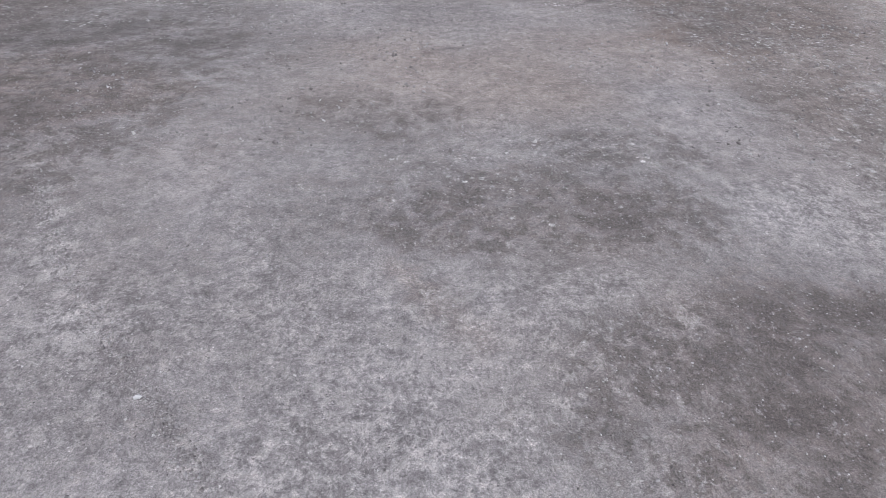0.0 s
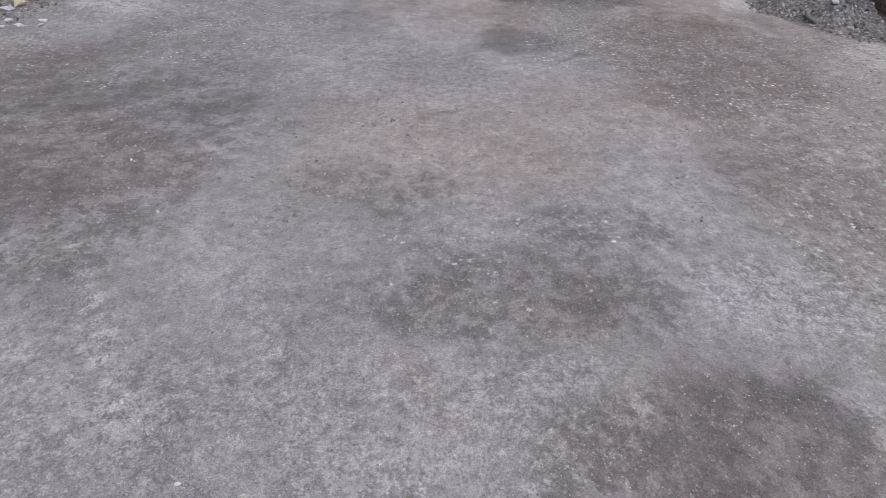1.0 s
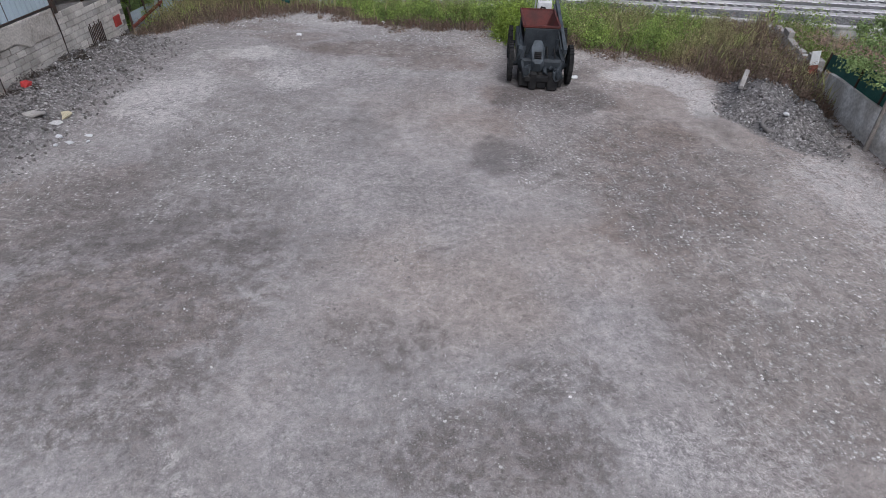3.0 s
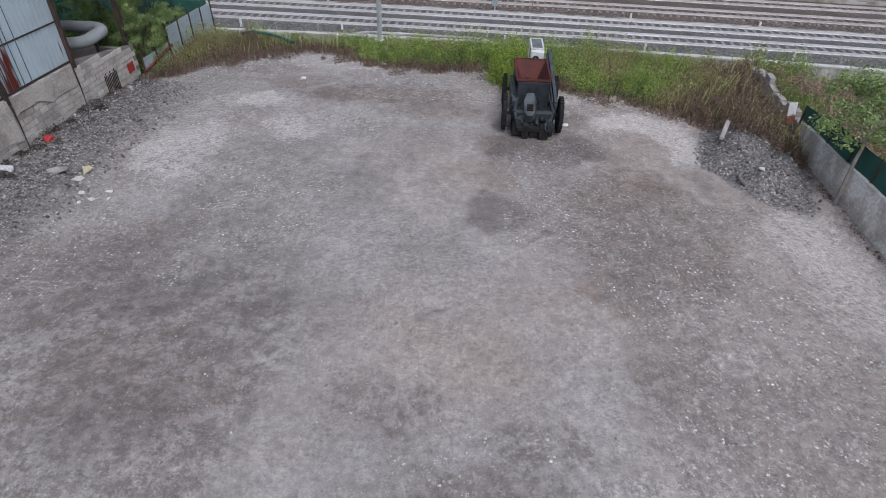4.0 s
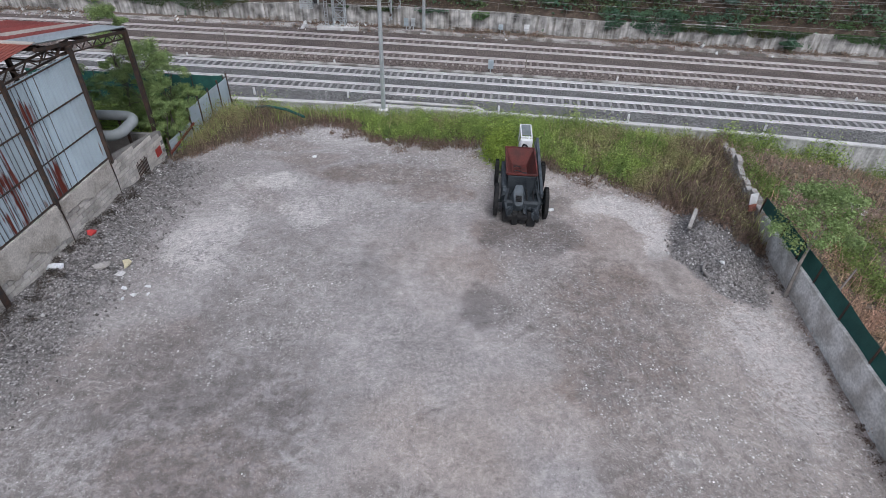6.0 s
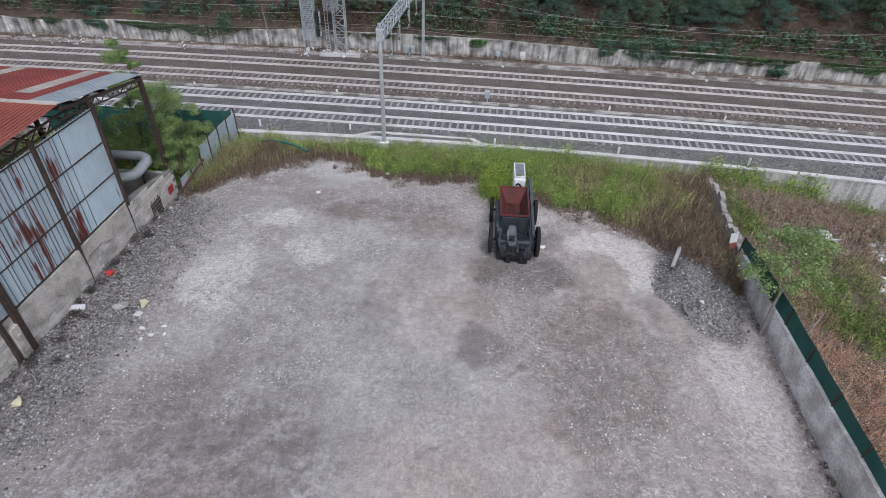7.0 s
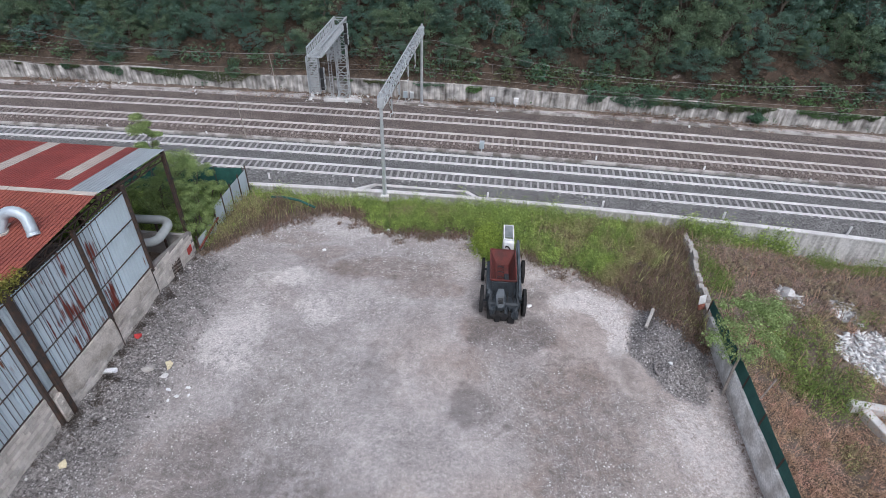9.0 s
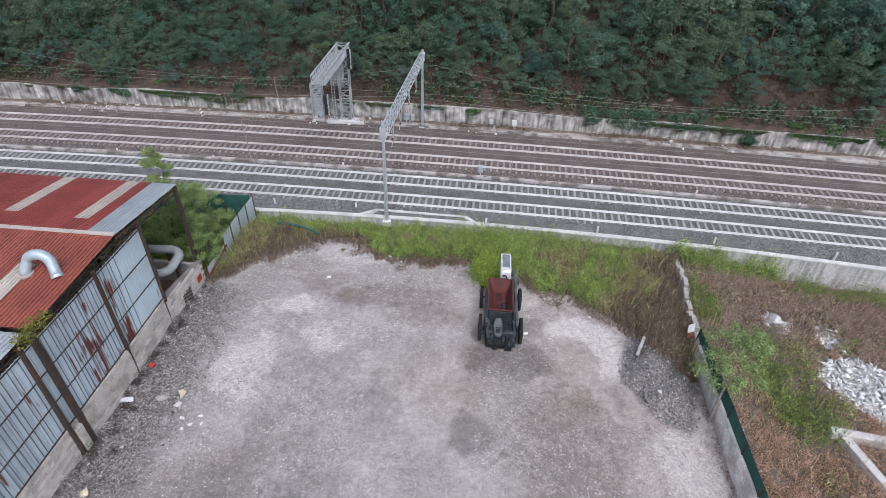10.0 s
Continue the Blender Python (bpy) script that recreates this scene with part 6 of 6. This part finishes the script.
for label, spots_, tone in (("dark green bush bulging over the retaining wall", ((16, 0.7, 1.5), (18.5, 0.4, 1.8), (21.5, 0.5, 1.6), (24.5, 0.6, 1.3), (27, 0.9, 1.5), (32.0, -0.3, 0.9), (-2, 1.2, 1.3), (-24, 0.8, 1.3), (-38, 0.8, 1.5), (-43, 1.2, 1.2)), "dark"),
                            ("fresh green bush at the top of the retaining wall", ((29.5, 1.0, 1.2), (37, 0.9, 1.4), (41, 1.0, 1.5), (45, 0.8, 1.5), (3, 1.3, 1.2), (-33, 1.2, 1.2)), "fresh")):
    tone = leaves("wall_bush_" + tone, *(((0.10, 0.185, 0.13), (0.13, 0.22, 0.125)) if tone == "dark" else ((0.13, 0.24, 0.10), (0.16, 0.25, 0.10))))
    for bx, off, size in spots_:
        k = 1500
        d = cr.normal(size=(k, 3))
        d /= np.linalg.norm(d, axis=1)[:, None]
        d *= (cr.random(k) ** 0.4 * (1 + 0.35 * np.sin(3 * d[:, 0] + bx) + 0.3 * np.sin(5 * d[:, 2] + 2 * bx)))[:, None] * np.array([1.25, 0.75, 0.75]) * size * 0.75
        cz = 1.85 if off > 0 else 0.5
        c = d + np.array([bx, float(back_y(bx)) + off, cz])
        inside = (c[:, 1] > back_y(c[:, 0]) - 0.15) & (c[:, 2] < 1.65) & (off > 0)
        c[inside, 1] = (back_y(c[:, 0]) - 0.2)[inside]
        tagged(new("wall_bush", leaf_mesh("wall_bush", c, cr.uniform(0.14, 0.3, k), tone, up=0.3, aspect=0.5, seed=int(bx) + 400)), label, "bush", group="bushes over the wall")


base = scatter(16000, -72, 72, 50, 66, lambda x, y, u: (np.abs(y - back_y(x) + 0.8) < 0.75) & patchy(x, y, 4, 116, -0.1), 47)
weeds("wall_foot_weeds", "dry brownish weeds at the foot of the retaining wall", STRIP_RUST, base, (0.15, 0.4), (0.15, 0.5), 14, (0.08, 0.16), 48)


# dark withered weeds along the foot of the block wall, and dry litter by the wall on the other side
foot = scatter(900, -19, -14, 5, 30, lambda x, y, u: (x > west_x(y) + 0.12) & (x < west_x(y) + 0.35 + 1.1 * u * u + 0.5 * fractal(x, y, 2.0, 146)), 147)
thicket("withered_weeds", "dark withered weeds along the foot of the block wall", leaves("withered", (0.115, 0.095, 0.08), (0.075, 0.066, 0.058), 0.4, 1.5), foot, (0.15, 0.35), (0.08, 0.3), 46, (0.05, 0.11), 148)
litter = scatter(2600, 14, 17.5, -2, 23, lambda x, y, u: (x < east_x(y) - 0.02) & (x > east_x(y) - 0.1 - 0.45 * u * (0.6 + 0.8 * np.abs(fractal(x, y, 1.5, 149)))), 150)
thicket("dry_litter", "dry brown leaf litter along the foot of the rendered wall", leaves("litter", (0.20, 0.14, 0.11), (0.13, 0.10, 0.08), 0.4, 1.5), litter, (0.06, 0.16), (0.03, 0.1), 16, (0.04, 0.08), 151)


# ---- trees ----
def crown_mesh(name, mat, w, h, leaf_count, leaf, seed, gaps=0.45, low=0.25, lobes=34):
    """A crown of leaf clumps on an uneven outline."""
    r = np.random.default_rng(seed)
    k = lobes
    a, t = r.random(k) * math.tau, r.random(k) ** 0.8
    prof = np.sin(np.pi * np.clip(low * 0.5 + t * (1 - low * 0.5), 0, 1)) ** 0.7
    rr = w / 2 * prof * r.uniform(0.35, 1.0, k)
    lob = np.stack([rr * np.cos(a), rr * np.sin(a), h * (low + (1 - low) * t) + r.normal(0, 0.12, k)], 1)
    size = r.uniform(0.26, 0.60, k) * w / 4.2
    pick = r.integers(0, k, leaf_count)
    off = r.normal(size=(leaf_count, 3))
    off /= np.linalg.norm(off, axis=1)[:, None]
    out = off * [1, 1, 0.8]
    off *= (r.random(leaf_count) ** gaps)[:, None] * size[pick][:, None] * [1.15, 1.15, 0.7]
    c = lob[pick] + off
    return leaf_mesh(name, c, r.uniform(0.7, 1.3, leaf_count) * leaf, mat, up=0.45, aspect=0.55, seed=seed + 1, out=out), lob


def trunk_part(parent, h, r0, lobes, mat, seed, limbs=6):
    r = np.random.default_rng(seed)
    bm = bmesh.new()
    pts = [(0.06 * h * math.sin(k * 1.3 + seed) * k / 6, 0.05 * h * math.cos(k * 1.1 + seed) * k / 6, h * 0.8 * k / 6) for k in range(7)]
    add_tube(bm, [(0, 0, -0.3)] + pts[1:], r0, 8, radii=[r0 * 1.25] + [r0 * (1 - 0.11 * k) for k in range(1, 7)])
    for k in range(limbs):
        q = Vector(pts[2 + k % 4])
        e = Vector(lobes[int(r.integers(0, len(lobes)))])
        mid = q.lerp(e, 0.5) + Vector((0, 0, 0.15))
        add_tube(bm, [q, mid, e], r0, 6, radii=[r0 * 0.5, r0 * 0.33, r0 * 0.12])
    return part("trunk", bm, mat, parent)


def tree(label, mat, w, h, leaf_count, leaf, seed, bark=BARK, r0=0.09, gaps=0.45, low=0.25, name="tree", category="tree", group="", lobes=34):
    t = tagged(new(name), label, category, group=group)
    me, lob = crown_mesh("crown", mat, w, h, leaf_count, leaf, seed, gaps, low, lobes)
    trunk_part(t, h, r0, lob, bark, seed)
    c = new("crown", me)
    c.parent = t
    return t


WOOD = "dense dark green robinia tree on the wooded slope"
kinds = [tree(WOOD, FOREST[k % 3], 5.2 + 0.5 * (k % 4), 5.4 + 0.6 * (k % 3), 3600, 0.21, 200 + k, r0=0.13, gaps=0.3, low=0.05, group="woodland trees", lobes=48) for k in range(6)]
spots = []
r = np.random.default_rng(77)
tries = 0
while len(spots) < 175 and tries < 30000:
    tries += 1
    x, d = r.uniform(-62, 62), 3.2 + (10.5 if len(spots) < 150 else 26) * r.random()
    y = float(back_y(x)) + d
    if fractal(np.array([x]), np.array([y]), 9.0, 105)[0] < -0.42 and d < 9:
        continue
    if all((x - a) ** 2 + (y - b) ** 2 > 2.45 ** 2 for a, b, *_ in spots):
        spots.append((x, y, float(height(np.array([x]), np.array([y]))[0])))
for i, (x, y, z) in enumerate(spots):
    s = r.uniform(0.75, 1.25) * (0.72 if y - back_y(x) < 6 else 1.0)
    m = pose(x, y, z - 0.1, r.uniform(-5, 5), r.uniform(-5, 5), r.uniform(0, 360))
    if i < len(kinds):
        ob = kinds[i]
        ob.matrix_basis = m
    else:
        ob = copy_thing(kinds[i % len(kinds)], m)
    ob.scale = (s, s, s * r.uniform(0.85, 1.15))

# smaller trees low on the slope, down to the wall
low = []
while len(low) < 84:
    x = r.uniform(-60, 2) if len(low) < 62 else r.uniform(2, 60)
    d = r.uniform(1.3, 6.0)
    y = float(back_y(x)) + d
    if all((x - a) ** 2 + (y - b) ** 2 > 1.5 ** 2 for a, b in low):
        low.append((x, y))
        s = r.uniform(0.36, 0.62)
        ob = copy_thing(kinds[len(low) % len(kinds)], pose(x, y, float(height(np.array([x]), np.array([y]))[0]) - 0.15, r.uniform(-5, 5), r.uniform(-5, 5), r.uniform(0, 360)))
        ob.scale = (s * 1.15, s * 1.15, s * r.uniform(0.8, 1.1))

# shrubs behind the shed and the young tree by the netting
for x, y, w, h, n, seed in ((-18.4, 33.0, 5.0, 6.0, 6400, 301), (-20.4, 34.4, 3.6, 8.0, 7000, 302), (-20.0, 33.6, 2.8, 6.4, 5000, 308), (-17.0, 31.6, 2.8, 3.2, 3000, 307), (-18.6, 36.4, 4.2, 4.2, 4200, 306), (-16.9, 32.4, 3.0, 4.2, 3000, 303), (-22.0, 33.0, 3.4, 4.2, 2600, 304), (-17.3, 35.6, 2.6, 2.6, 2400, 305)):
    t = tree("airy light green shrub behind the sheet fence", TREE_GREEN, w, h, int(2.8 * n), 0.085, seed, r0=0.05, gaps=0.6, low=0.1, name="shrub", category="shrub", group="shrubs behind the fence")
    t.matrix_basis = pose(x, y, float(height(np.array([x]), np.array([y]))[0]), 0, 0, seed * 37)
young = tagged(new("young_tree"), "small bright green tree with pale forked trunk leaning over the netting", "tree")
me, lob = crown_mesh("crown", leaves("young_leaf", (0.34, 0.43, 0.19), (0.24, 0.33, 0.13), 0.4, 1.5), 4.2, 2.0, 7000, 0.105, 311, 0.7, 0.2)
c = new("crown", me)
c.parent = young
c.matrix_basis = pose(1.4, 2.5, 1.55)
c.scale = (1.25, 1.35, 1.2)
bm = bmesh.new()
add_tube(bm, [(0, 0, -0.3), (0.04, 0.12, 0.9), (0.12, 0.3, 1.8), (0.35, 0.55, 2.45)], 0.09, 8, radii=[0.10, 0.085, 0.07, 0.055])
for e in ((0.55, 0.5, 3.3), (1.3, 2.0, 3.1), (0.1, 1.0, 3.0), (1.7, 2.6, 3.0), (0.9, 0.9, 3.3)):
    add_tube(bm, [(0.32, 0.52, 2.35), Vector((0.38, 0.62, 2.6)).lerp(Vector(e), 0.45), e], 0.04, 6, radii=[0.05, 0.035, 0.012])
part("trunk", bm, PALE_BARK, young)
young.matrix_basis = pose(15.75, 19.75, 0.0)
yellow = scatter(60, -17.6, -17.0, 15.6, 17.4, lambda x, y, u: u < 1, 36)
r2 = np.random.default_rng(5)
c3 = np.concatenate([np.stack([p[0] + r2.normal(0, 0.2, 14), p[1] + r2.normal(0, 0.2, 14), 8.75 + r2.random(14) * 0.45], 1) for p in yellow])
tagged(new("roof_weeds", leaf_mesh("roof_weeds", c3, r2.uniform(0.06, 0.12, len(c3)), leaves("roof_weed", (0.28, 0.24, 0.05), (0.18, 0.19, 0.05)), seed=6)), "yellow-green weeds growing in the gutter of the shed", "weeds", kind="stuff")


# ---- stones, rubble and litter ----
def stone_material(name, ramp):
    m = material(name, (1, 1, 1), (0.85, 0.84, 0.83), scale=6, fine=50, fine_amount=0.15, bump=0.2)
    n, l = m.node_tree.nodes, m.node_tree.links
    b = n["Principled BSDF"]
    old = b.inputs["Base Color"].links[0].from_socket
    geo = n.new("ShaderNodeNewGeometry")
    cr = n.new("ShaderNodeValToRGB")
    cr.color_ramp.interpolation = "LINEAR"
    els = cr.color_ramp.elements
    while len(els) < len(ramp):
        els.new(0.5)
    for e, (p, c) in zip(els, ramp):
        e.position, e.color = p, (*c, 1)
    l.new(geo.outputs["Random Per Island"], cr.inputs[0])
    mix = n.new("ShaderNodeMix")
    mix.data_type, mix.blend_type = "RGBA", "MULTIPLY"
    mix.inputs["Factor"].default_value = 1
    l.new(cr.outputs[0], mix.inputs["A"]), l.new(old, mix.inputs["B"])
    l.new(mix.outputs["Result"], b.inputs["Base Color"])
    return m


GRAVEL = stone_material("gravel", [(0.0, (0.23, 0.215, 0.21)), (0.35, (0.30, 0.28, 0.275)), (0.7, (0.45, 0.43, 0.43)), (0.92, (0.50, 0.48, 0.48)), (1.0, (0.68, 0.67, 0.66))])
RUBBLE = stone_material("rubble_stone", [(0.0, (0.10, 0.091, 0.087)), (0.5, (0.215, 0.20, 0.194)), (0.9, (0.36, 0.342, 0.335)), (0.985, (0.58, 0.57, 0.56)), (1.0, (0.80, 0.79, 0.79))])
WHITE_RUBBLE = stone_material("white_rubble", [(0.0, (0.45, 0.44, 0.44)), (0.4, (0.7, 0.7, 0.7)), (1.0, (0.85, 0.85, 0.85))])
OCT = np.array([(1, 0, 0), (0, 1, 0), (-1, 0, 0), (0, -1, 0), (0, 0, 1), (0, 0, -1)], float)
OCT_F = np.array([(0, 1, 4), (1, 2, 4), (2, 3, 4), (3, 0, 4), (1, 0, 5), (2, 1, 5), (3, 2, 5), (0, 3, 5)])


def stones(name, label, category, mat, xy, sizes, seed, flat=0.6, sink=0.25, long=1.0):
    r = np.random.default_rng(seed)
    n = len(xy)
    s = np.asarray(sizes)
    v = OCT[None] * r.uniform(0.6, 1.35, (n, 6, 1)) * np.stack([np.ones(n), r.uniform(0.55, 1.0, n), r.uniform(0.4, 0.9, n) * flat / 0.6], 1)[:, None]
    v = v + r.normal(0, 0.16, v.shape)
    v[..., 0] *= r.uniform(1.0, long, n)[:, None]
    a = r.random(n) * math.tau
    c, q = np.cos(a)[:, None], np.sin(a)[:, None]
    x, y = v[..., 0] * c - v[..., 1] * q, v[..., 0] * q + v[..., 1] * c
    v = np.stack([x, y, v[..., 2] + 0.35 * x * r.normal(0, 1, (n, 1)) + 0.35 * y * r.normal(0, 1, (n, 1))], -1) * (s / 2)[:, None, None]
    v += np.stack([xy[:, 0], xy[:, 1], height(xy[:, 0], xy[:, 1]) + s * (0.28 - sink)], 1)[:, None]
    f = (np.arange(n)[:, None, None] * 6 + OCT_F[None]).reshape(-1, 3)
    me = bpy.data.meshes.new(name)
    me.vertices.add(n * 6), me.loops.add(f.size), me.polygons.add(len(f))
    me.vertices.foreach_set("co", v.astype(np.float32).ravel())
    me.loops.foreach_set("vertex_index", f.astype(np.int32).ravel())
    me.polygons.foreach_set("loop_start", np.arange(0, f.size, 3, dtype=np.int32))
    me.update(calc_edges=True)
    me.materials.append(mat)
    return tagged(new(name, me), label, category, kind="stuff")


def in_yard(x, y):
    return (x > west_x(y) + 0.3) & (x < east_x(y) - 0.1) & (y < strip_edge(x) + 0.6) & ~((np.abs(x - 4.25) < 1.1) & (np.abs(y - 26.5) < 2.2))


near = scatter(30000, -9, 9, 1.8, 13, lambda x, y, u: in_yard(x, y) & (u < 0.35 + 0.75 * smooth01((fractal(x, y, 1.6, 111) + 0.6 * fractal(x, y, 5, 31) + 0.15) / 0.5)), 41)
stones("fine_gravel", "fine grey gravel strewn over the dusty yard", "gravel", GRAVEL, near, 0.010 + 0.028 * np.random.default_rng(1).random(len(near)) ** 3, 51)
far = scatter(60000, -18, 17, 8, 36.5, lambda x, y, u: in_yard(x, y) & (u < 0.18 + 0.85 * smooth01((fractal(x, y, 2.2, 112) + 0.5 * fractal(x, y, 6, 31) + 0.15) / 0.5) + 0.6 * smooth01((y - 29) / 4)), 42)
stones("gravel", "coarse grey and white gravel strewn over the yard", "gravel", GRAVEL, far, 0.02 + 0.075 * np.random.default_rng(2).random(len(far)) ** 3.5, 52)


t_ = np.random.default_rng(61).random((1900, 2))
jit = np.random.default_rng(62).normal(0, 0.065, (1900, 4))
bend = 0.12 * np.sin(math.pi * t_[:, 0])
ruts = np.concatenate([np.stack([-5.65 + 4.05 * t_[:, 0] - bend + jit[:, 0], 7.2 - 4.55 * t_[:, 0] - bend + jit[:, 1]], 1),
                       np.stack([-3.75 + 2.9 * t_[:600, 1] + jit[:600, 2], 8.0 - 4.1 * t_[:600, 1] + jit[:600, 3]], 1)])
stones("rut_gravel", "pale gravel gathered along old wheel ruts", "gravel", GRAVEL, ruts, 0.012 + 0.035 * np.random.default_rng(66).random(len(ruts)) ** 3, 67)


def on_rubble(x, y):
    d = x - west_x(y) + 0.9 * fractal(x, y, 3.5, 5)
    bank = (d < 3.9) & (y < 30) & (y > 3)
    heap = (((x - 14.1 - 0.1 * (y - 24) + 0.7 * fractal(x, y, 2.2, 14)) / 2.1) ** 2 + ((y - 23.4 + 0.8 * fractal(x, y, 2.6, 15)) / 4.3) ** 2) + 0.35 * fractal(x, y, 0.6, 16) < 1.05
    return (bank | heap) & (x > west_x(y) + 0.1) & (x < east_x(y) - 0.05)


rub = scatter(60000, -19, 17, 3, 31, lambda x, y, u: on_rubble(x, y), 43)
stones("rubble", "dark grey broken rubble heaped against the walls", "rubble", RUBBLE, rub, 0.03 + 0.17 * np.random.default_rng(3).random(len(rub)) ** 4.5, 53, flat=0.7, sink=0.15)
edge_ = scatter(15000, -17, 15, 20, 37, lambda x, y, u: in_yard(x, y) & (u < smooth01((y - strip_edge(x) + 5.0 + 2.0 * fractal(x, y, 2.5, 152)) / 5.0)) & (fractal(x, y, 1.2, 153) > -0.2), 154)
stones("pale_gravel", "pale broken stones strewn before the weeds", "gravel", GRAVEL, edge_, 0.04 + 0.13 * np.random.default_rng(8).random(len(edge_)) ** 3, 155, flat=0.5)
stones("white_chips", "white stone chips strewn before the weeds", "gravel", WHITE_RUBBLE, edge_[::3] + 0.07, 0.05 + 0.10 * np.random.default_rng(9).random(len(edge_[::3])) ** 2.5, 156, flat=0.45)
wr = scatter(26000, 20, 34, 15, 31, lambda x, y, u: in_plot(x, y) & (rubble_zone(x, y) > 0.1) & (u < 0.25 + rubble_zone(x, y)), 44)
stones("white_rubble", "heap of broken white plaster and stone in the waste plot", "rubble", WHITE_RUBBLE, wr, 0.05 + 0.34 * np.random.default_rng(4).random(len(wr)) ** 4, 54, flat=0.45, sink=0.0, long=3.0)
wb = scatter(9000, -70, 70, 50, 66, lambda x, y, u: (np.abs(y - back_y(x) + 1.3) < 0.9) & patchy(x, y, 5, 113, -0.1) & ((x < -8) | (u < 0.2)), 45)
stones("wall_debris", "pale broken stones lying along the retaining wall", "rubble", WHITE_RUBBLE, wb, 0.06 + 0.5 * np.random.default_rng(6).random(len(wb)) ** 4, 55, flat=0.45, sink=-0.1)


def lump(name, label, category, mat, x, y, sx, sy, sz, turn=0.0, seed=1, lift=0.0):
    """A creased lump: a torn bag, a broken slab, a stone."""
    r = np.random.default_rng(seed)
    bm = bmesh.new()
    bmesh.ops.create_icosphere(bm, subdivisions=1, radius=0.5)
    for v in bm.verts:
        v.co *= 1 + r.uniform(-0.5, 0.3)
        v.co = Vector((v.co.x * sx, v.co.y * sy, v.co.z * sz))
    ob = tagged(part(name, bm, mat), label, category)
    ob.matrix_basis = pose(x, y, float(height(np.array([x]), np.array([y]))[0]) + sz * 0.3 + lift, 0, 0, turn)
    return ob


CREAM = material("cream_foam", (0.62, 0.56, 0.38), (0.52, 0.46, 0.32), scale=5)
BAG = material("white_bag", (0.74, 0.75, 0.77), (0.62, 0.63, 0.66), scale=6, rough=0.5)
RED_PLASTIC = material("red_plastic", (0.55, 0.06, 0.06), (0.42, 0.05, 0.05), scale=5, rough=0.4)
lump("torn_bag", "crumpled white plastic bag on the rubble by the wall", "bag", BAG, -17.15, 19.3, 0.75, 0.55, 0.4, 20, 1)
lump("torn_bag", "small crumpled white plastic bag on the rubble", "bag", BAG, -13.9, 18.6, 0.5, 0.2, 0.15, -30, 2)
lump("red_canister", "torn red plastic canister on the rubble", "canister", RED_PLASTIC, -16.75, 21.8, 0.55, 0.4, 0.35, 30, 3)
lump("foam_block", "broken cream coloured foam block on the rubble", "foam", CREAM, -14.5, 20.2, 0.45, 0.7, 0.18, 20, 4)
lump("foam_block", "cream coloured foam lump at the foot of the rubble", "foam", CREAM, -16.6, 13.75, 0.55, 0.45, 0.3, 10, 5)
lump("concrete_lump", "broken flat slab of grey concrete on the rubble", "slab", CONCRETE, -15.3, 19.7, 1.0, 0.7, 0.25, 40, 6)
lump("concrete_lump", "small broken piece of pale concrete on the rubble", "slab", PALE_CONCRETE, -14.4, 19.4, 0.5, 0.35, 0.2, 70, 7)
for k, (x, y, s) in enumerate(((-12.9, 18.8, 0.32), (-13.3, 18.2, 0.3), (-12.7, 18.3, 0.25), (-13.6, 17.9, 0.3), (-3.86, 33.9, 0.4), (5.9, 26.1, 0.45), (-8.1, 31.2, 0.4), (10.4, 28.0, 0.25), (13.2, 21.2, 0.3), (-2.48, 3.44, 0.1))):
    lump("white_stone", "small white broken stone lying on the yard", "stone", WHITE, x, y, s, s * 0.7, s * 0.45, 40 * k, 20 + k)
slabm = bmesh.new()
add_box(slabm, (-0.1, -0.8, -0.08), (0.1, 0.8, 0.1), bevel=0.03)
slab = tagged(part("broken_post", slabm, CONCRETE), "pale broken concrete post lying on the rubble heap", "post")
slab.matrix_basis = pose(12.95, 24.75, 0.75, 8, 4, -28)
bm = bmesh.new()
add_tube(bm, [(0.45 * math.cos(a), 0.45 * math.sin(a), 0.12) for a in np.linspace(0, math.tau, 21)], 0.07, 8)
hoop = tagged(part("old_hoop", bm, RUBBLE), "half buried grey hoop on the rubble heap", "hoop")
hoop.matrix_basis = pose(12.9, 21.2, 0.12, 12, 0, 0)
# concrete walls of a footing in the waste plot
for (xa, ya), (xb, yb), h in (((22.6, 19.6), (26.5, 18.8), 0.35), ((23.2, 19.2), (24.2, 14.6), 0.3), ((26.6, 18.7), (32.0, 18.2), 0.3)):
    d = math.hypot(xb - xa, yb - ya)
    bm = bmesh.new()
    add_box(bm, (0, -0.25, -1.2), (d, 0.25, h), bevel=0.04)
    ob = tagged(part("footing_wall", bm, PALE_CONCRETE), "low white concrete footing wall in the waste plot", "footing wall", group="footing walls")
    ob.matrix_basis = pose(xa, ya, -0.35, 0, 0, math.degrees(math.atan2(yb - ya, xb - xa)))
lump("large_boulder", "pale rough boulder among the scrub", "boulder", PALE_CONCRETE, 23.4, 28.6, 0.9, 1.3, 0.9, 10, 41)
stake = bmesh.new()
add_tube(stake, [(0, 0, 0), (0.5, 0.3, 1.2)], 0.04, 6)
ob = tagged(part("leaning_stake", stake, PALE_BARK), "thin pale stake leaning on the netting fence", "stake")
ob.matrix_basis = pose(16.9, 18.6, 1.2)
bm = bmesh.new()
add_tube(bm, [(-2.2, 0.2, 0.25), (-1.2, 0, 0.5), (0.2, -0.1, 0.42), (1.6, -0.5, 0.2)], 0.09, 8)
ob = tagged(part("rolled_net", bm, GREEN_MESH), "rolled up dark green net lying in the weeds", "net")
ob.matrix_basis = pose(-11.2, 36.6, 0.3, 0, 0, -8)
